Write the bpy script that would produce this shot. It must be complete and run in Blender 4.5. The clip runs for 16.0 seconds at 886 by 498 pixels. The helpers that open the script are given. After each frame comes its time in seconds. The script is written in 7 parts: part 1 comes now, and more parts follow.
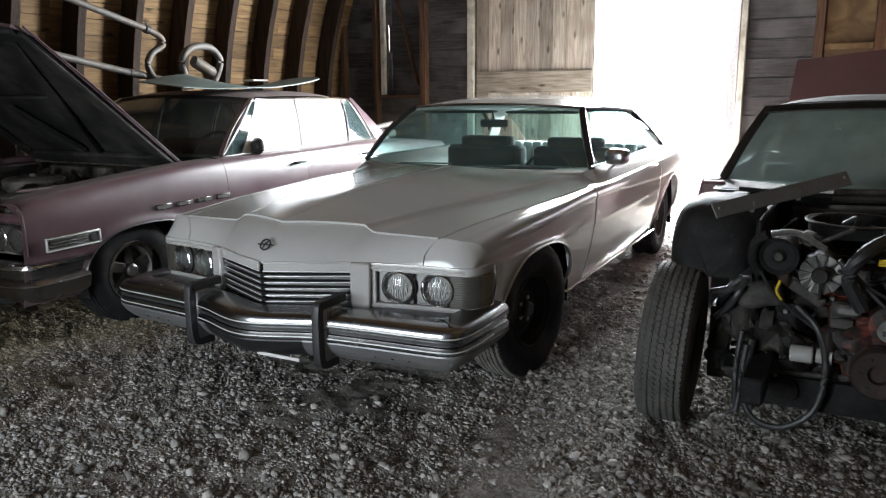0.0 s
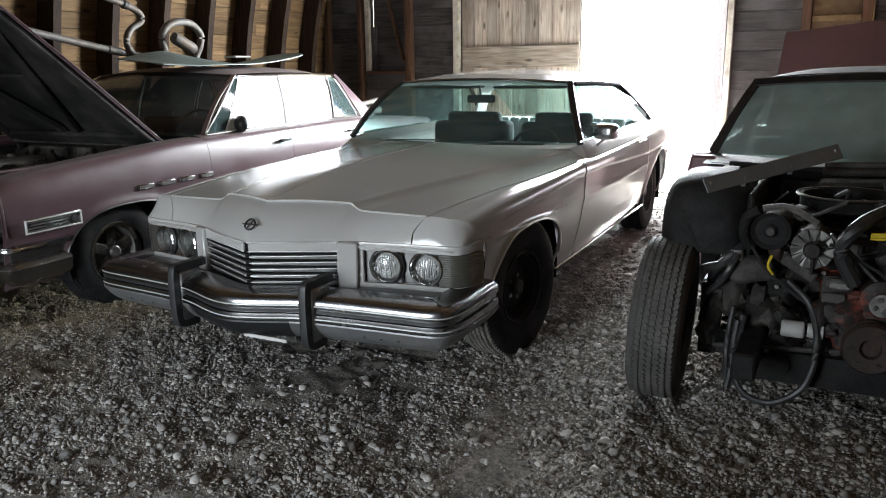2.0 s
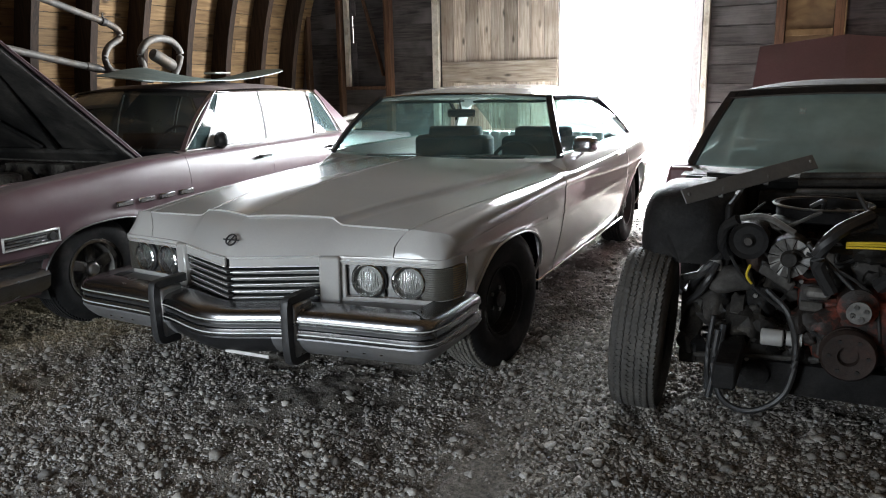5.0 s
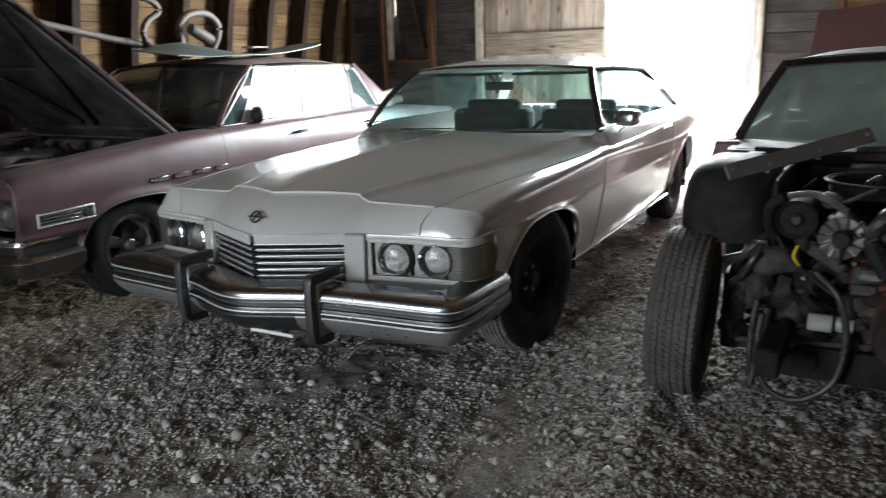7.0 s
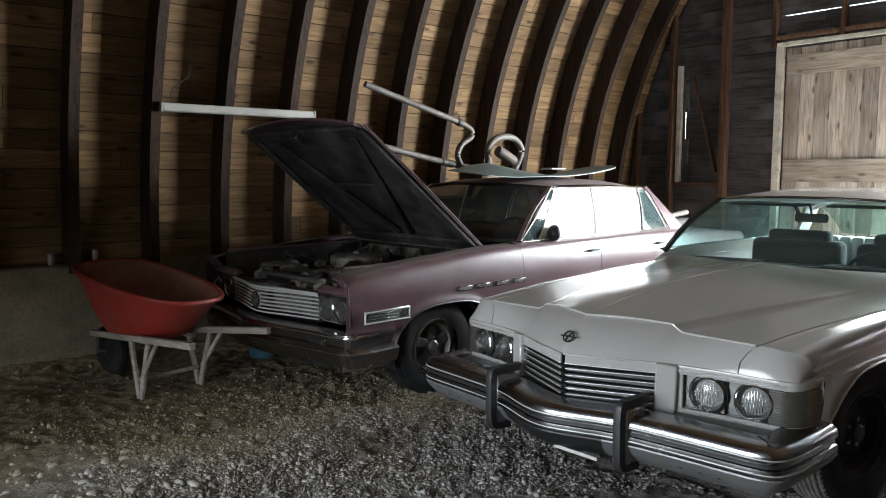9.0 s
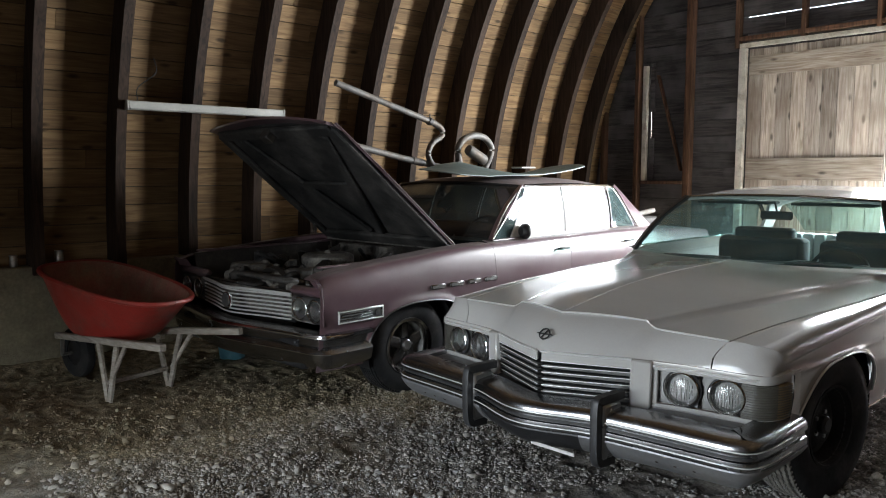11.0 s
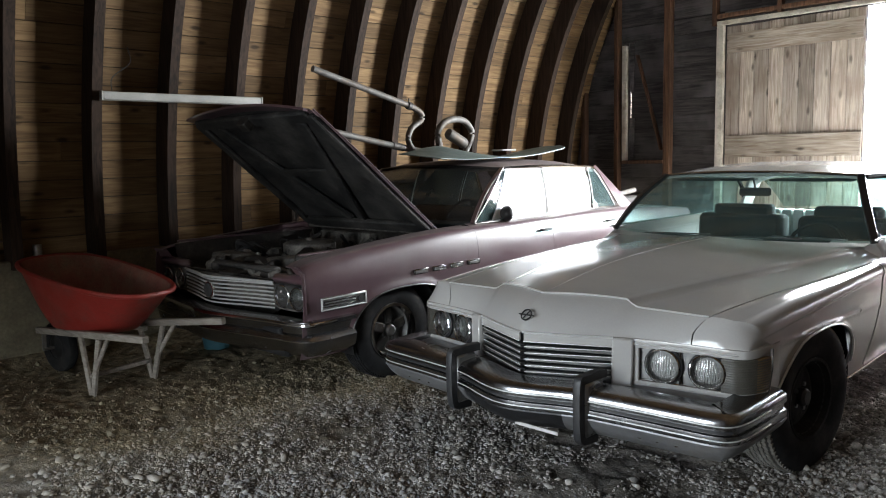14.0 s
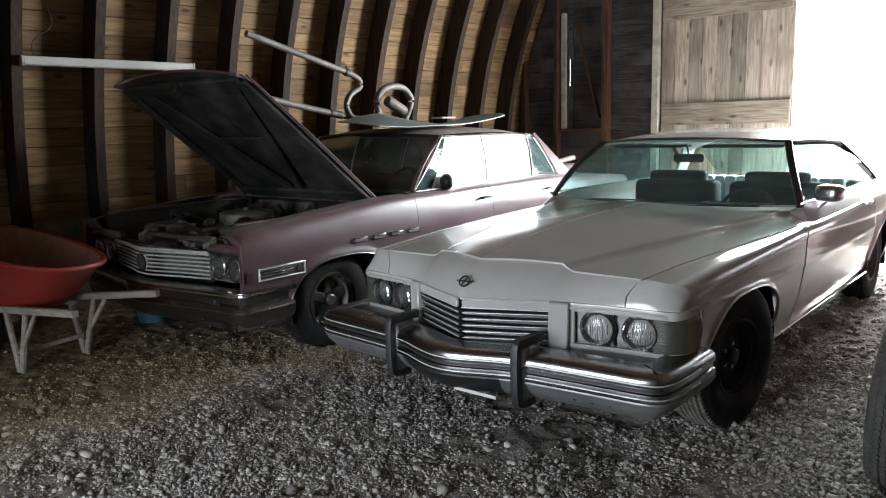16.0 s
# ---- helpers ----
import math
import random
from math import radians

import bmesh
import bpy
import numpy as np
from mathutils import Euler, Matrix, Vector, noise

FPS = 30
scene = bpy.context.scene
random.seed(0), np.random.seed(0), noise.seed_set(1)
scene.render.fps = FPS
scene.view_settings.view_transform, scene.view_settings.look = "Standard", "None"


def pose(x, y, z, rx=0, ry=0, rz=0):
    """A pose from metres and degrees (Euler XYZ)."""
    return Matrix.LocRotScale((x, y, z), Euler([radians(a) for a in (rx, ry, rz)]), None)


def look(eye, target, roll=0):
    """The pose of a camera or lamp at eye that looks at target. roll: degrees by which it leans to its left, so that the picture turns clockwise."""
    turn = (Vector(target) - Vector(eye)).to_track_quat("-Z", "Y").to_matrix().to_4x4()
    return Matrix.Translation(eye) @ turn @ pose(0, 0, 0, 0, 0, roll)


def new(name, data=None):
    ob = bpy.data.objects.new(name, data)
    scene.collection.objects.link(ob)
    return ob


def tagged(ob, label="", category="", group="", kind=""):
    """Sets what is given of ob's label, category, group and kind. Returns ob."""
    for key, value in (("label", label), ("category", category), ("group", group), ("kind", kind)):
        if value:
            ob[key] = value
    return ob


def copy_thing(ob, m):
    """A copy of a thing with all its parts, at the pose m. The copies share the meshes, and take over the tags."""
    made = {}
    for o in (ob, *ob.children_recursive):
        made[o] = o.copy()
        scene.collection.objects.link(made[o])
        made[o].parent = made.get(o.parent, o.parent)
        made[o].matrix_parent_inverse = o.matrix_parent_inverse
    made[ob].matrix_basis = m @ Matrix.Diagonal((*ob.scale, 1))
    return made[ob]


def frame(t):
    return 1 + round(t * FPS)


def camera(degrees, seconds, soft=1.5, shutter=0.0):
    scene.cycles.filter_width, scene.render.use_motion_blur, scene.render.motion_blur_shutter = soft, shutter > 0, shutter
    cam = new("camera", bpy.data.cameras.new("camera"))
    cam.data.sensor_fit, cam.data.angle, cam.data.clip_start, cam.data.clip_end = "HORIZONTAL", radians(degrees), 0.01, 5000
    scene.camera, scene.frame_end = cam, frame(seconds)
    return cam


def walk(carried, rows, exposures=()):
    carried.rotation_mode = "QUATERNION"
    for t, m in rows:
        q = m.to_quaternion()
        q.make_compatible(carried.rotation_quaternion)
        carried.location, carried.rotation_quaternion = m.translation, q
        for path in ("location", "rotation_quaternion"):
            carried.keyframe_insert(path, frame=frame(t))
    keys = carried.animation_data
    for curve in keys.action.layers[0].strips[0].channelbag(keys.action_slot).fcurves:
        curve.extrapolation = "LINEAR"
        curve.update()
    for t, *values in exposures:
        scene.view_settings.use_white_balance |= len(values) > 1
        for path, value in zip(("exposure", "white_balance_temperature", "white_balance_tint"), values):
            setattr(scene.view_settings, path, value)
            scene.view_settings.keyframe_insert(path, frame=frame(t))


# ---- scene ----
cam = camera(60.1, 16.0, soft=1.0, shutter=0.4)
PATH = [
    (0, (2.492, -2.446, 1.48), (1.514, -0.749, 1.075), -0.4),
    (0.5, (2.503, -2.425, 1.462), (1.57, -0.717, 1.004), -0.7),
    (1, (2.479, -2.415, 1.461), (1.539, -0.718, 0.977), -0.7),
    (1.5, (2.467, -2.411, 1.468), (1.54, -0.707, 0.984), -0.8),
    (2, (2.461, -2.403, 1.472), (1.518, -0.701, 1.009), -0.8),
    (2.5, (2.463, -2.397, 1.477), (1.516, -0.691, 1.036), -1.0),
    (3, (2.465, -2.4, 1.477), (1.506, -0.694, 1.062), -1.0),
    (3.5, (2.456, -2.407, 1.482), (1.532, -0.68, 1.078), -0.9),
    (4, (2.478, -2.414, 1.477), (1.581, -0.673, 1.074), -1.0),
    (6.3, (2.444, -2.396, 1.463), (1.527, -0.678, 1.007), -1.3),
    (6.5, (2.455, -2.379, 1.466), (1.539, -0.661, 1.01), -1.4),
    (7, (2.488, -2.263, 1.451), (1.478, -0.607, 0.965), -1.7),
    (7.3, (2.465, -2.214, 1.439), (1.278, -0.68, 0.951), -1.6),
    (7.5, (2.425, -2.232, 1.464), (1.105, -0.807, 0.992), -1.3),
    (8, (2.375, -2.345, 1.514), (0.822, -1.116, 1.235), 0.2),
    (8.5, (2.359, -2.461, 1.524), (0.836, -1.186, 1.295), 0.3),
    (9, (2.354, -2.519, 1.537), (0.823, -1.248, 1.341), 0.1),
    (11.5, (2.32, -2.562, 1.537), (0.857, -1.213, 1.337), -0.1),
    (12, (2.319, -2.561, 1.537), (0.856, -1.212, 1.339), -0.3),
    (12.5, (2.326, -2.557, 1.537), (0.867, -1.206, 1.325), -0.5),
    (13, (2.327, -2.555, 1.531), (0.872, -1.204, 1.292), -0.9),
    (13.5, (2.337, -2.549, 1.53), (0.878, -1.201, 1.295), -1.2),
    (14, (2.341, -2.545, 1.53), (0.898, -1.181, 1.292), -1.3),
    (14.5, (2.336, -2.543, 1.526), (0.91, -1.164, 1.273), -1.1),
    (15, (2.335, -2.538, 1.52), (0.936, -1.136, 1.241), -1.1),
    (15.5, (2.341, -2.522, 1.51), (0.977, -1.092, 1.202), -1.1),
    (16, (2.355, -2.515, 1.514), (1.022, -1.058, 1.195), -1.4),
]
walk(cam, [(t, look(eye, target, roll)) for t, eye, target, roll in PATH], [(0, 3.42), (7, 3.42), (8.5, 3.42), (16, 3.42)])

# ---- world and light ----
world = bpy.data.worlds.new("overcast_sky")
scene.world = world
world.use_nodes = True
wn = world.node_tree
sky = wn.nodes.new("ShaderNodeTexSky")
sky.sky_type = 'NISHITA'
sky.sun_disc = False
sky.sun_elevation = radians(50)
sky.sun_rotation = radians(295)
sky.dust_density = 3.0
wbg = wn.nodes["Background"]
wbg.inputs["Strength"].default_value = 0.15
wn.links.new(sky.outputs[0], wbg.inputs[0])
sun = new("sun", bpy.data.lights.new("sun", 'SUN'))
sun.data.energy = 0.6
sun.data.angle = radians(12)
sun.data.color = (1.0, 0.95, 0.88)
sun.matrix_world = look((-45, 26, 60), (0, 10, 0))
# daylight of the open end behind the camera and of the open door leaf
back_day = new("daylight_back", bpy.data.lights.new("daylight_back", 'AREA'))
back_day.data.shape = 'RECTANGLE'
back_day.data.size, back_day.data.size_y = 2.0, 2.2
back_day.data.energy = 21
back_day.data.color = (0.89, 0.955, 1.0)
back_day.matrix_world = look((0.05, -4.9, 1.12), (-0.1, 1, 0.35))
door_day = new("daylight_door", bpy.data.lights.new("daylight_door", 'AREA'))
door_day.data.shape = 'RECTANGLE'
door_day.data.size, door_day.data.size_y = 1.38, 2.8
door_day.data.energy = 134
door_day.data.color = (0.92, 0.965, 1.0)
door_day.matrix_world = look((0.10, 6.42, 1.53), (0.10, 0, -1.2))


# ---- small builders ----
def part(name, bm, material, parent=None, label="", smooth=False):
    """One mesh object from a bmesh, under a thing or a part."""
    me = bpy.data.meshes.new(name)
    bmesh.ops.recalc_face_normals(bm, faces=bm.faces)
    bm.to_mesh(me)
    bm.free()
    if smooth:
        for p in me.polygons:
            p.use_smooth = True
        me.set_sharp_from_angle(angle=radians(38))
    me.materials.append(material)
    ob = new(name, me)
    if parent is not None:
        ob.parent = parent
    if label:
        ob["label"] = label
    return ob


def thing(name, label, category, group="", m=None):
    ob = new(name)
    ob.empty_display_size = 0.2
    if m is not None:
        ob.matrix_basis = m
    return tagged(ob, label, category, group)


def B():
    return bmesh.new()


def bevel(bm, w, seg=1):
    if w > 0:
        bmesh.ops.bevel(bm, geom=bm.edges[:], offset=w, segments=seg, affect='EDGES', profile=0.7)
    return bm


def box(x0, x1, y0, y1, z0, z1, w=0.0, m=None, bm=None, seg=1):
    """A block, bevelled by w, added to bm."""
    b = bmesh.new()
    bmesh.ops.create_cube(b, size=1)
    bmesh.ops.transform(b, matrix=Matrix.LocRotScale(((x0 + x1) / 2, (y0 + y1) / 2, (z0 + z1) / 2), None, (abs(x1 - x0), abs(y1 - y0), abs(z1 - z0))), verts=b.verts)
    bevel(b, w, seg)
    if m is not None:
        bmesh.ops.transform(b, matrix=m, verts=b.verts)
    return merge(bm, b)


def merge(bm, b):
    if bm is None:
        return b
    me = bpy.data.meshes.new("tmp")
    b.to_mesh(me)
    b.free()
    bm.from_mesh(me)
    bpy.data.meshes.remove(me)
    return bm


def beam(p, q, w, h, bevel_w=0.003, bm=None, up=(0, 0, 1)):
    """A rectangular bar from p to q, w across and h high."""
    p, q = Vector(p), Vector(q)
    d = q - p
    y = d.normalized()
    x = y.cross(Vector(up))
    if x.length < 1e-4:
        x = Vector((1, 0, 0))
    x.normalize()
    z = x.cross(y)
    m = Matrix((x, y, z)).transposed().to_4x4()
    m.translation = (p + q) / 2
    return box(-w / 2, w / 2, -d.length / 2, d.length / 2, -h / 2, h / 2, bevel_w, m, bm)


def lathe(profile, seg=24, axis='z', at=(0, 0, 0), bm=None, closed=False, m=None, caps=True):
    """Turns a profile of (radius, height) about an axis."""
    b = bmesh.new()
    rings = []
    for r, h in profile:
        ring = []
        for i in range(seg):
            a = 2 * math.pi * i / seg
            ring.append(b.verts.new((r * math.cos(a), r * math.sin(a), h)))
        rings.append(ring)
    n = len(rings)
    for j in range(n if closed else n - 1):
        r0, r1 = rings[j], rings[(j + 1) % n]
        for i in range(seg):
            b.faces.new((r0[i], r0[(i + 1) % seg], r1[(i + 1) % seg], r1[i]))
    if not closed and caps:
        if profile[0][0] > 1e-5:
            b.faces.new(rings[0][::-1])
        if profile[-1][0] > 1e-5:
            b.faces.new(rings[-1])
    bmesh.ops.remove_doubles(b, verts=b.verts, dist=1e-6)
    if axis == 'x':
        bmesh.ops.rotate(b, verts=b.verts, cent=(0, 0, 0), matrix=Matrix.Rotation(radians(90), 3, 'Y'))
    elif axis == 'y':
        bmesh.ops.rotate(b, verts=b.verts, cent=(0, 0, 0), matrix=Matrix.Rotation(radians(-90), 3, 'X'))
    bmesh.ops.translate(b, verts=b.verts, vec=at)
    if m is not None:
        bmesh.ops.transform(b, matrix=m, verts=b.verts)
    return merge(bm, b)


def smooth_path(pts, n=8):
    """Catmull-Rom points through pts."""
    P = [Vector(p) for p in pts]
    P = [2 * P[0] - P[1]] + P + [2 * P[-1] - P[-2]]
    out = []
    for i in range(1, len(P) - 2):
        a, b, c, d = P[i - 1:i + 3]
        for k in range(n):
            t = k / n
            out.append(0.5 * ((2 * b) + (c - a) * t + (2 * a - 5 * b + 4 * c - d) * t * t + (3 * b - a - 3 * c + d) * t ** 3))
    out.append(P[-2])
    return out


def sweep(pts, section, bm=None, up=(0, 0, 1), closed_section=True, caps=True):
    """Carries a section of (side, up) points along a path."""
    b = bmesh.new()
    P = [Vector(p) for p in pts]
    rings = []
    for i, p in enumerate(P):
        d = (P[min(i + 1, len(P) - 1)] - P[max(i - 1, 0)]).normalized()
        x = d.cross(Vector(up))
        if x.length < 1e-3:
            x = d.cross(Vector((1, 0, 0)))
        x.normalize()
        z = x.cross(d)
        rings.append([b.verts.new(p + x * s + z * h) for s, h in section])
    n = len(section)
    for r0, r1 in zip(rings, rings[1:]):
        for i in range(n if closed_section else n - 1):
            j = (i + 1) % n
            b.faces.new((r0[i], r0[j], r1[j], r1[i]))
    if caps and closed_section:
        b.faces.new(rings[0][::-1])
        b.faces.new(rings[-1])
    return merge(bm, b)


def ring_section(r, n=10):
    return [(r * math.cos(2 * math.pi * i / n), r * math.sin(2 * math.pi * i / n)) for i in range(n)]


def tube(pts, r, n=10, smooth=0, bm=None):
    return sweep(smooth_path(pts, smooth) if smooth else pts, ring_section(r, n), bm, up=(0.02, 0.03, 1))


def grid(f, us, vs, bm=None):
    """A sheet of quads from f(u, v)."""
    b = bmesh.new()
    R = [[b.verts.new(f(u, v)) for v in vs] for u in us]
    for r0, r1 in zip(R, R[1:]):
        for i in range(len(vs) - 1):
            q = (r0[i], r0[i + 1], r1[i + 1], r1[i])
            b.faces.new(q)
    bmesh.ops.remove_doubles(b, verts=b.verts, dist=1e-5)
    return merge(bm, b)


def thick(ob, t, offset=-1.0):
    md = ob.modifiers.new("thickness", 'SOLIDIFY')
    md.thickness, md.offset, md.use_even_offset = t, offset, False
    sp = ob.modifiers.new("crisp_edges", 'EDGE_SPLIT')
    sp.split_angle = radians(40)
    return ob


def lin(a, b, n):
    return [a + (b - a) * i / (n - 1) for i in range(n)]


def keyed(*keys):
    """A smooth function through (place, value) keys."""
    xs = np.array([k[0] for k in keys], float)
    ys = np.array([k[1] for k in keys], float)
    m = np.zeros(len(xs))
    s = np.diff(ys) / np.diff(xs)
    for i in range(1, len(xs) - 1):
        m[i] = 0 if s[i - 1] * s[i] <= 0 else 2 * s[i - 1] * s[i] / (s[i - 1] + s[i])
    if len(xs) > 1:
        m[0], m[-1] = s[0], s[-1]

    def f(x):
        x = min(max(x, xs[0]), xs[-1])
        i = min(max(int(np.searchsorted(xs, x)) - 1, 0), len(xs) - 2)
        h = xs[i + 1] - xs[i]
        t = (x - xs[i]) / h
        return float((1 + 2 * t) * (1 - t) ** 2 * ys[i] + t * (1 - t) ** 2 * h * m[i] + t * t * (3 - 2 * t) * ys[i + 1] + t * t * (t - 1) * h * m[i + 1])
    return f


def lump(c, size, seed, amp=0.3, sub=2, bm=None, turn=0.0):
    """A rounded, uneven casting."""
    b = bmesh.new()
    bmesh.ops.create_icosphere(b, subdivisions=sub, radius=1.0)
    for v in b.verts:
        q = v.co.copy()
        q = Vector([math.copysign(abs(k) ** 0.6, k) for k in q])
        v.co = q * (0.85 + amp * noise.noise(q * 1.3 + Vector((seed * 3.1, seed * 1.7, 0))))
    bmesh.ops.transform(b, matrix=pose(*c, 0, turn, seed * 37 % 90) @ Matrix.Diagonal((*size, 1)), verts=b.verts)
    return merge(bm, b)


# ---- materials ----
def mat(name, base, rough=0.6, metal=0.0, vary=0.25, scale=6.0, fine=0.0, fine_scale=60.0, bump=0.0, bump_scale=80.0, tint=None, tint_at=(0.45, 0.7),
        rough_vary=0.1, coat=0.0, stretch=(1, 1, 1), per_piece=0.0, spec=0.5, coat_rough=0.035):
    """A surface with variation at two scales, wear in a second colour and fine relief."""
    m = bpy.data.materials.new(name)
    m.use_nodes = True
    nt = m.node_tree
    N, L = nt.nodes, nt.links
    p = N["Principled BSDF"]
    tc = N.new("ShaderNodeTexCoord")
    mp = N.new("ShaderNodeMapping")
    mp.inputs["Scale"].default_value = stretch
    L.new(tc.outputs["Object"], mp.inputs[0])
    co = mp.outputs[0]
    if per_piece:
        oi = N.new("ShaderNodeObjectInfo")
        sc = N.new("ShaderNodeVectorMath")
        sc.operation = 'SCALE'
        sc.inputs[0].default_value = (17.0, 31.0, 23.0)
        L.new(oi.outputs["Random"], sc.inputs["Scale"])
        ad = N.new("ShaderNodeVectorMath")
        L.new(co, ad.inputs[0])
        L.new(sc.outputs[0], ad.inputs[1])
        co = ad.outputs[0]

    def tex(s, detail=4.0, r=0.6):
        t = N.new("ShaderNodeTexNoise")
        t.inputs["Scale"].default_value, t.inputs["Detail"].default_value, t.inputs["Roughness"].default_value = s, detail, r
        L.new(co, t.inputs["Vector"])
        return t.outputs["Fac"]

    def mapr(src, a, b, lo, hi):
        r = N.new("ShaderNodeMapRange")
        for i, v in enumerate((a, b, lo, hi)):
            r.inputs[i + 1].default_value = v
        L.new(src, r.inputs[0])
        return r.outputs[0]

    def mult(colour, fac_socket):
        x = N.new("ShaderNodeMix")
        x.data_type, x.blend_type = 'RGBA', 'MULTIPLY'
        x.inputs["Factor"].default_value = 1.0
        if isinstance(colour, tuple):
            x.inputs[6].default_value = colour
        else:
            L.new(colour, x.inputs[6])
        L.new(fac_socket, x.inputs[7])
        return x.outputs[2]

    big = tex(scale)
    col = (*base, 1.0)
    if tint is not None:
        mx = N.new("ShaderNodeMix")
        mx.data_type = 'RGBA'
        mx.inputs[6].default_value, mx.inputs[7].default_value = (*base, 1), (*tint, 1)
        L.new(mapr(tex(scale * 0.7 + 1.3, 6.0, 0.65), tint_at[0], tint_at[1], 0, 1), mx.inputs["Factor"])
        col = mx.outputs[2]
    col = mult(col, mapr(big, 0.3, 0.7, 1 - vary, 1 + vary * 0.6))
    if fine:
        col = mult(col, mapr(tex(fine_scale, 3.0), 0.3, 0.7, 1 - fine, 1 + fine * 0.7))
    if per_piece:
        col = mult(col, mapr(oi.outputs["Random"], 0, 1, 1 - per_piece, 1 + per_piece * 0.7))
    L.new(col, p.inputs["Base Color"])
    L.new(mapr(tex(scale * 2.3), 0.3, 0.7, max(rough - rough_vary, 0.02), min(rough + rough_vary, 1)), p.inputs["Roughness"])
    p.inputs["Metallic"].default_value = metal
    p.inputs["Specular IOR Level"].default_value = spec
    if coat:
        p.inputs["Coat Weight"].default_value = coat
        p.inputs["Coat Roughness"].default_value = coat_rough
    if bump:
        bn = N.new("ShaderNodeBump")
        bn.inputs["Strength"].default_value = min(1.0, bump)
        bn.inputs["Distance"].default_value = 0.01
        L.new(tex(bump_scale, 5.0), bn.inputs["Height"])
        L.new(bn.outputs[0], p.inputs["Normal"])
    return m


def wood(name, light, dark, grain=(1, 14, 14), scale=2.2, rough=0.8, knots=True, per_piece=0.25, bump=0.25, stain=None):
    """Sawn boards: long grain, knots and a tone of its own for each board."""
    m = bpy.data.materials.new(name)
    m.use_nodes = True
    nt = m.node_tree
    N, L = nt.nodes, nt.links
    p = N["Principled BSDF"]
    tc = N.new("ShaderNodeTexCoord")
    oi = N.new("ShaderNodeObjectInfo")
    sc = N.new("ShaderNodeVectorMath")
    sc.operation = 'SCALE'
    sc.inputs[0].default_value = (13.0, 37.0, 29.0)
    L.new(oi.outputs["Random"], sc.inputs["Scale"])
    ad = N.new("ShaderNodeVectorMath")
    L.new(tc.outputs["Object"], ad.inputs[0])
    L.new(sc.outputs[0], ad.inputs[1])
    mp = N.new("ShaderNodeMapping")
    mp.inputs["Scale"].default_value = grain
    L.new(ad.outputs[0], mp.inputs[0])
    n1 = N.new("ShaderNodeTexNoise")
    n1.inputs["Scale"].default_value, n1.inputs["Detail"].default_value, n1.inputs["Distortion"].default_value = scale, 6.0, 1.2
    L.new(mp.outputs[0], n1.inputs["Vector"])
    rp = N.new("ShaderNodeValToRGB")
    rp.color_ramp.elements[0].position, rp.color_ramp.elements[1].position = 0.32, 0.66
    rp.color_ramp.elements[0].color, rp.color_ramp.elements[1].color = (*dark, 1), (*light, 1)
    L.new(n1.outputs["Fac"], rp.inputs[0])
    col = rp.outputs[0]

    def times(colour, src, a, b, lo, hi):
        r = N.new("ShaderNodeMapRange")
        for i, v in enumerate((a, b, lo, hi)):
            r.inputs[i + 1].default_value = v
        L.new(src, r.inputs[0])
        x = N.new("ShaderNodeMix")
        x.data_type, x.blend_type = 'RGBA', 'MULTIPLY'
        x.inputs["Factor"].default_value = 1.0
        L.new(colour, x.inputs[6])
        L.new(r.outputs[0], x.inputs[7])
        return x.outputs[2]

    if knots:
        mk = N.new("ShaderNodeMapping")
        mk.inputs["Scale"].default_value = tuple(1.0 if g == min(grain) else 2.6 for g in grain)
        L.new(ad.outputs[0], mk.inputs[0])
        vo = N.new("ShaderNodeTexVoronoi")
        vo.inputs["Scale"].default_value = 2.9
        L.new(mk.outputs[0], vo.inputs["Vector"])
        col = times(col, vo.outputs["Distance"], 0.08, 0.19, 0.28, 1.0)
    n2 = N.new("ShaderNodeTexNoise")
    n2.inputs["Scale"].default_value, n2.inputs["Detail"].default_value = 1.7, 5.0
    L.new(ad.outputs[0], n2.inputs["Vector"])
    if stain is not None:
        mx = N.new("ShaderNodeMix")
        mx.data_type = 'RGBA'
        L.new(col, mx.inputs[6])
        mx.inputs[7].default_value = (*stain, 1)
        r = N.new("ShaderNodeMapRange")
        for i, v in enumerate((0.46, 0.7, 0.0, 0.85)):
            r.inputs[i + 1].default_value = v
        L.new(n2.outputs["Fac"], r.inputs[0])
        L.new(r.outputs[0], mx.inputs["Factor"])
        col = mx.outputs[2]
    else:
        col = times(col, n2.outputs["Fac"], 0.3, 0.7, 0.72, 1.15)
    col = times(col, oi.outputs["Random"], 0, 1, 1 - per_piece, 1 + per_piece * 0.6)
    L.new(col, p.inputs["Base Color"])
    p.inputs["Roughness"].default_value = rough
    p.inputs["Specular IOR Level"].default_value = 0.25
    bn = N.new("ShaderNodeBump")
    bn.inputs["Strength"].default_value, bn.inputs["Distance"].default_value = bump, 0.01
    L.new(n1.outputs["Fac"], bn.inputs["Height"])
    L.new(bn.outputs[0], p.inputs["Normal"])
    return m


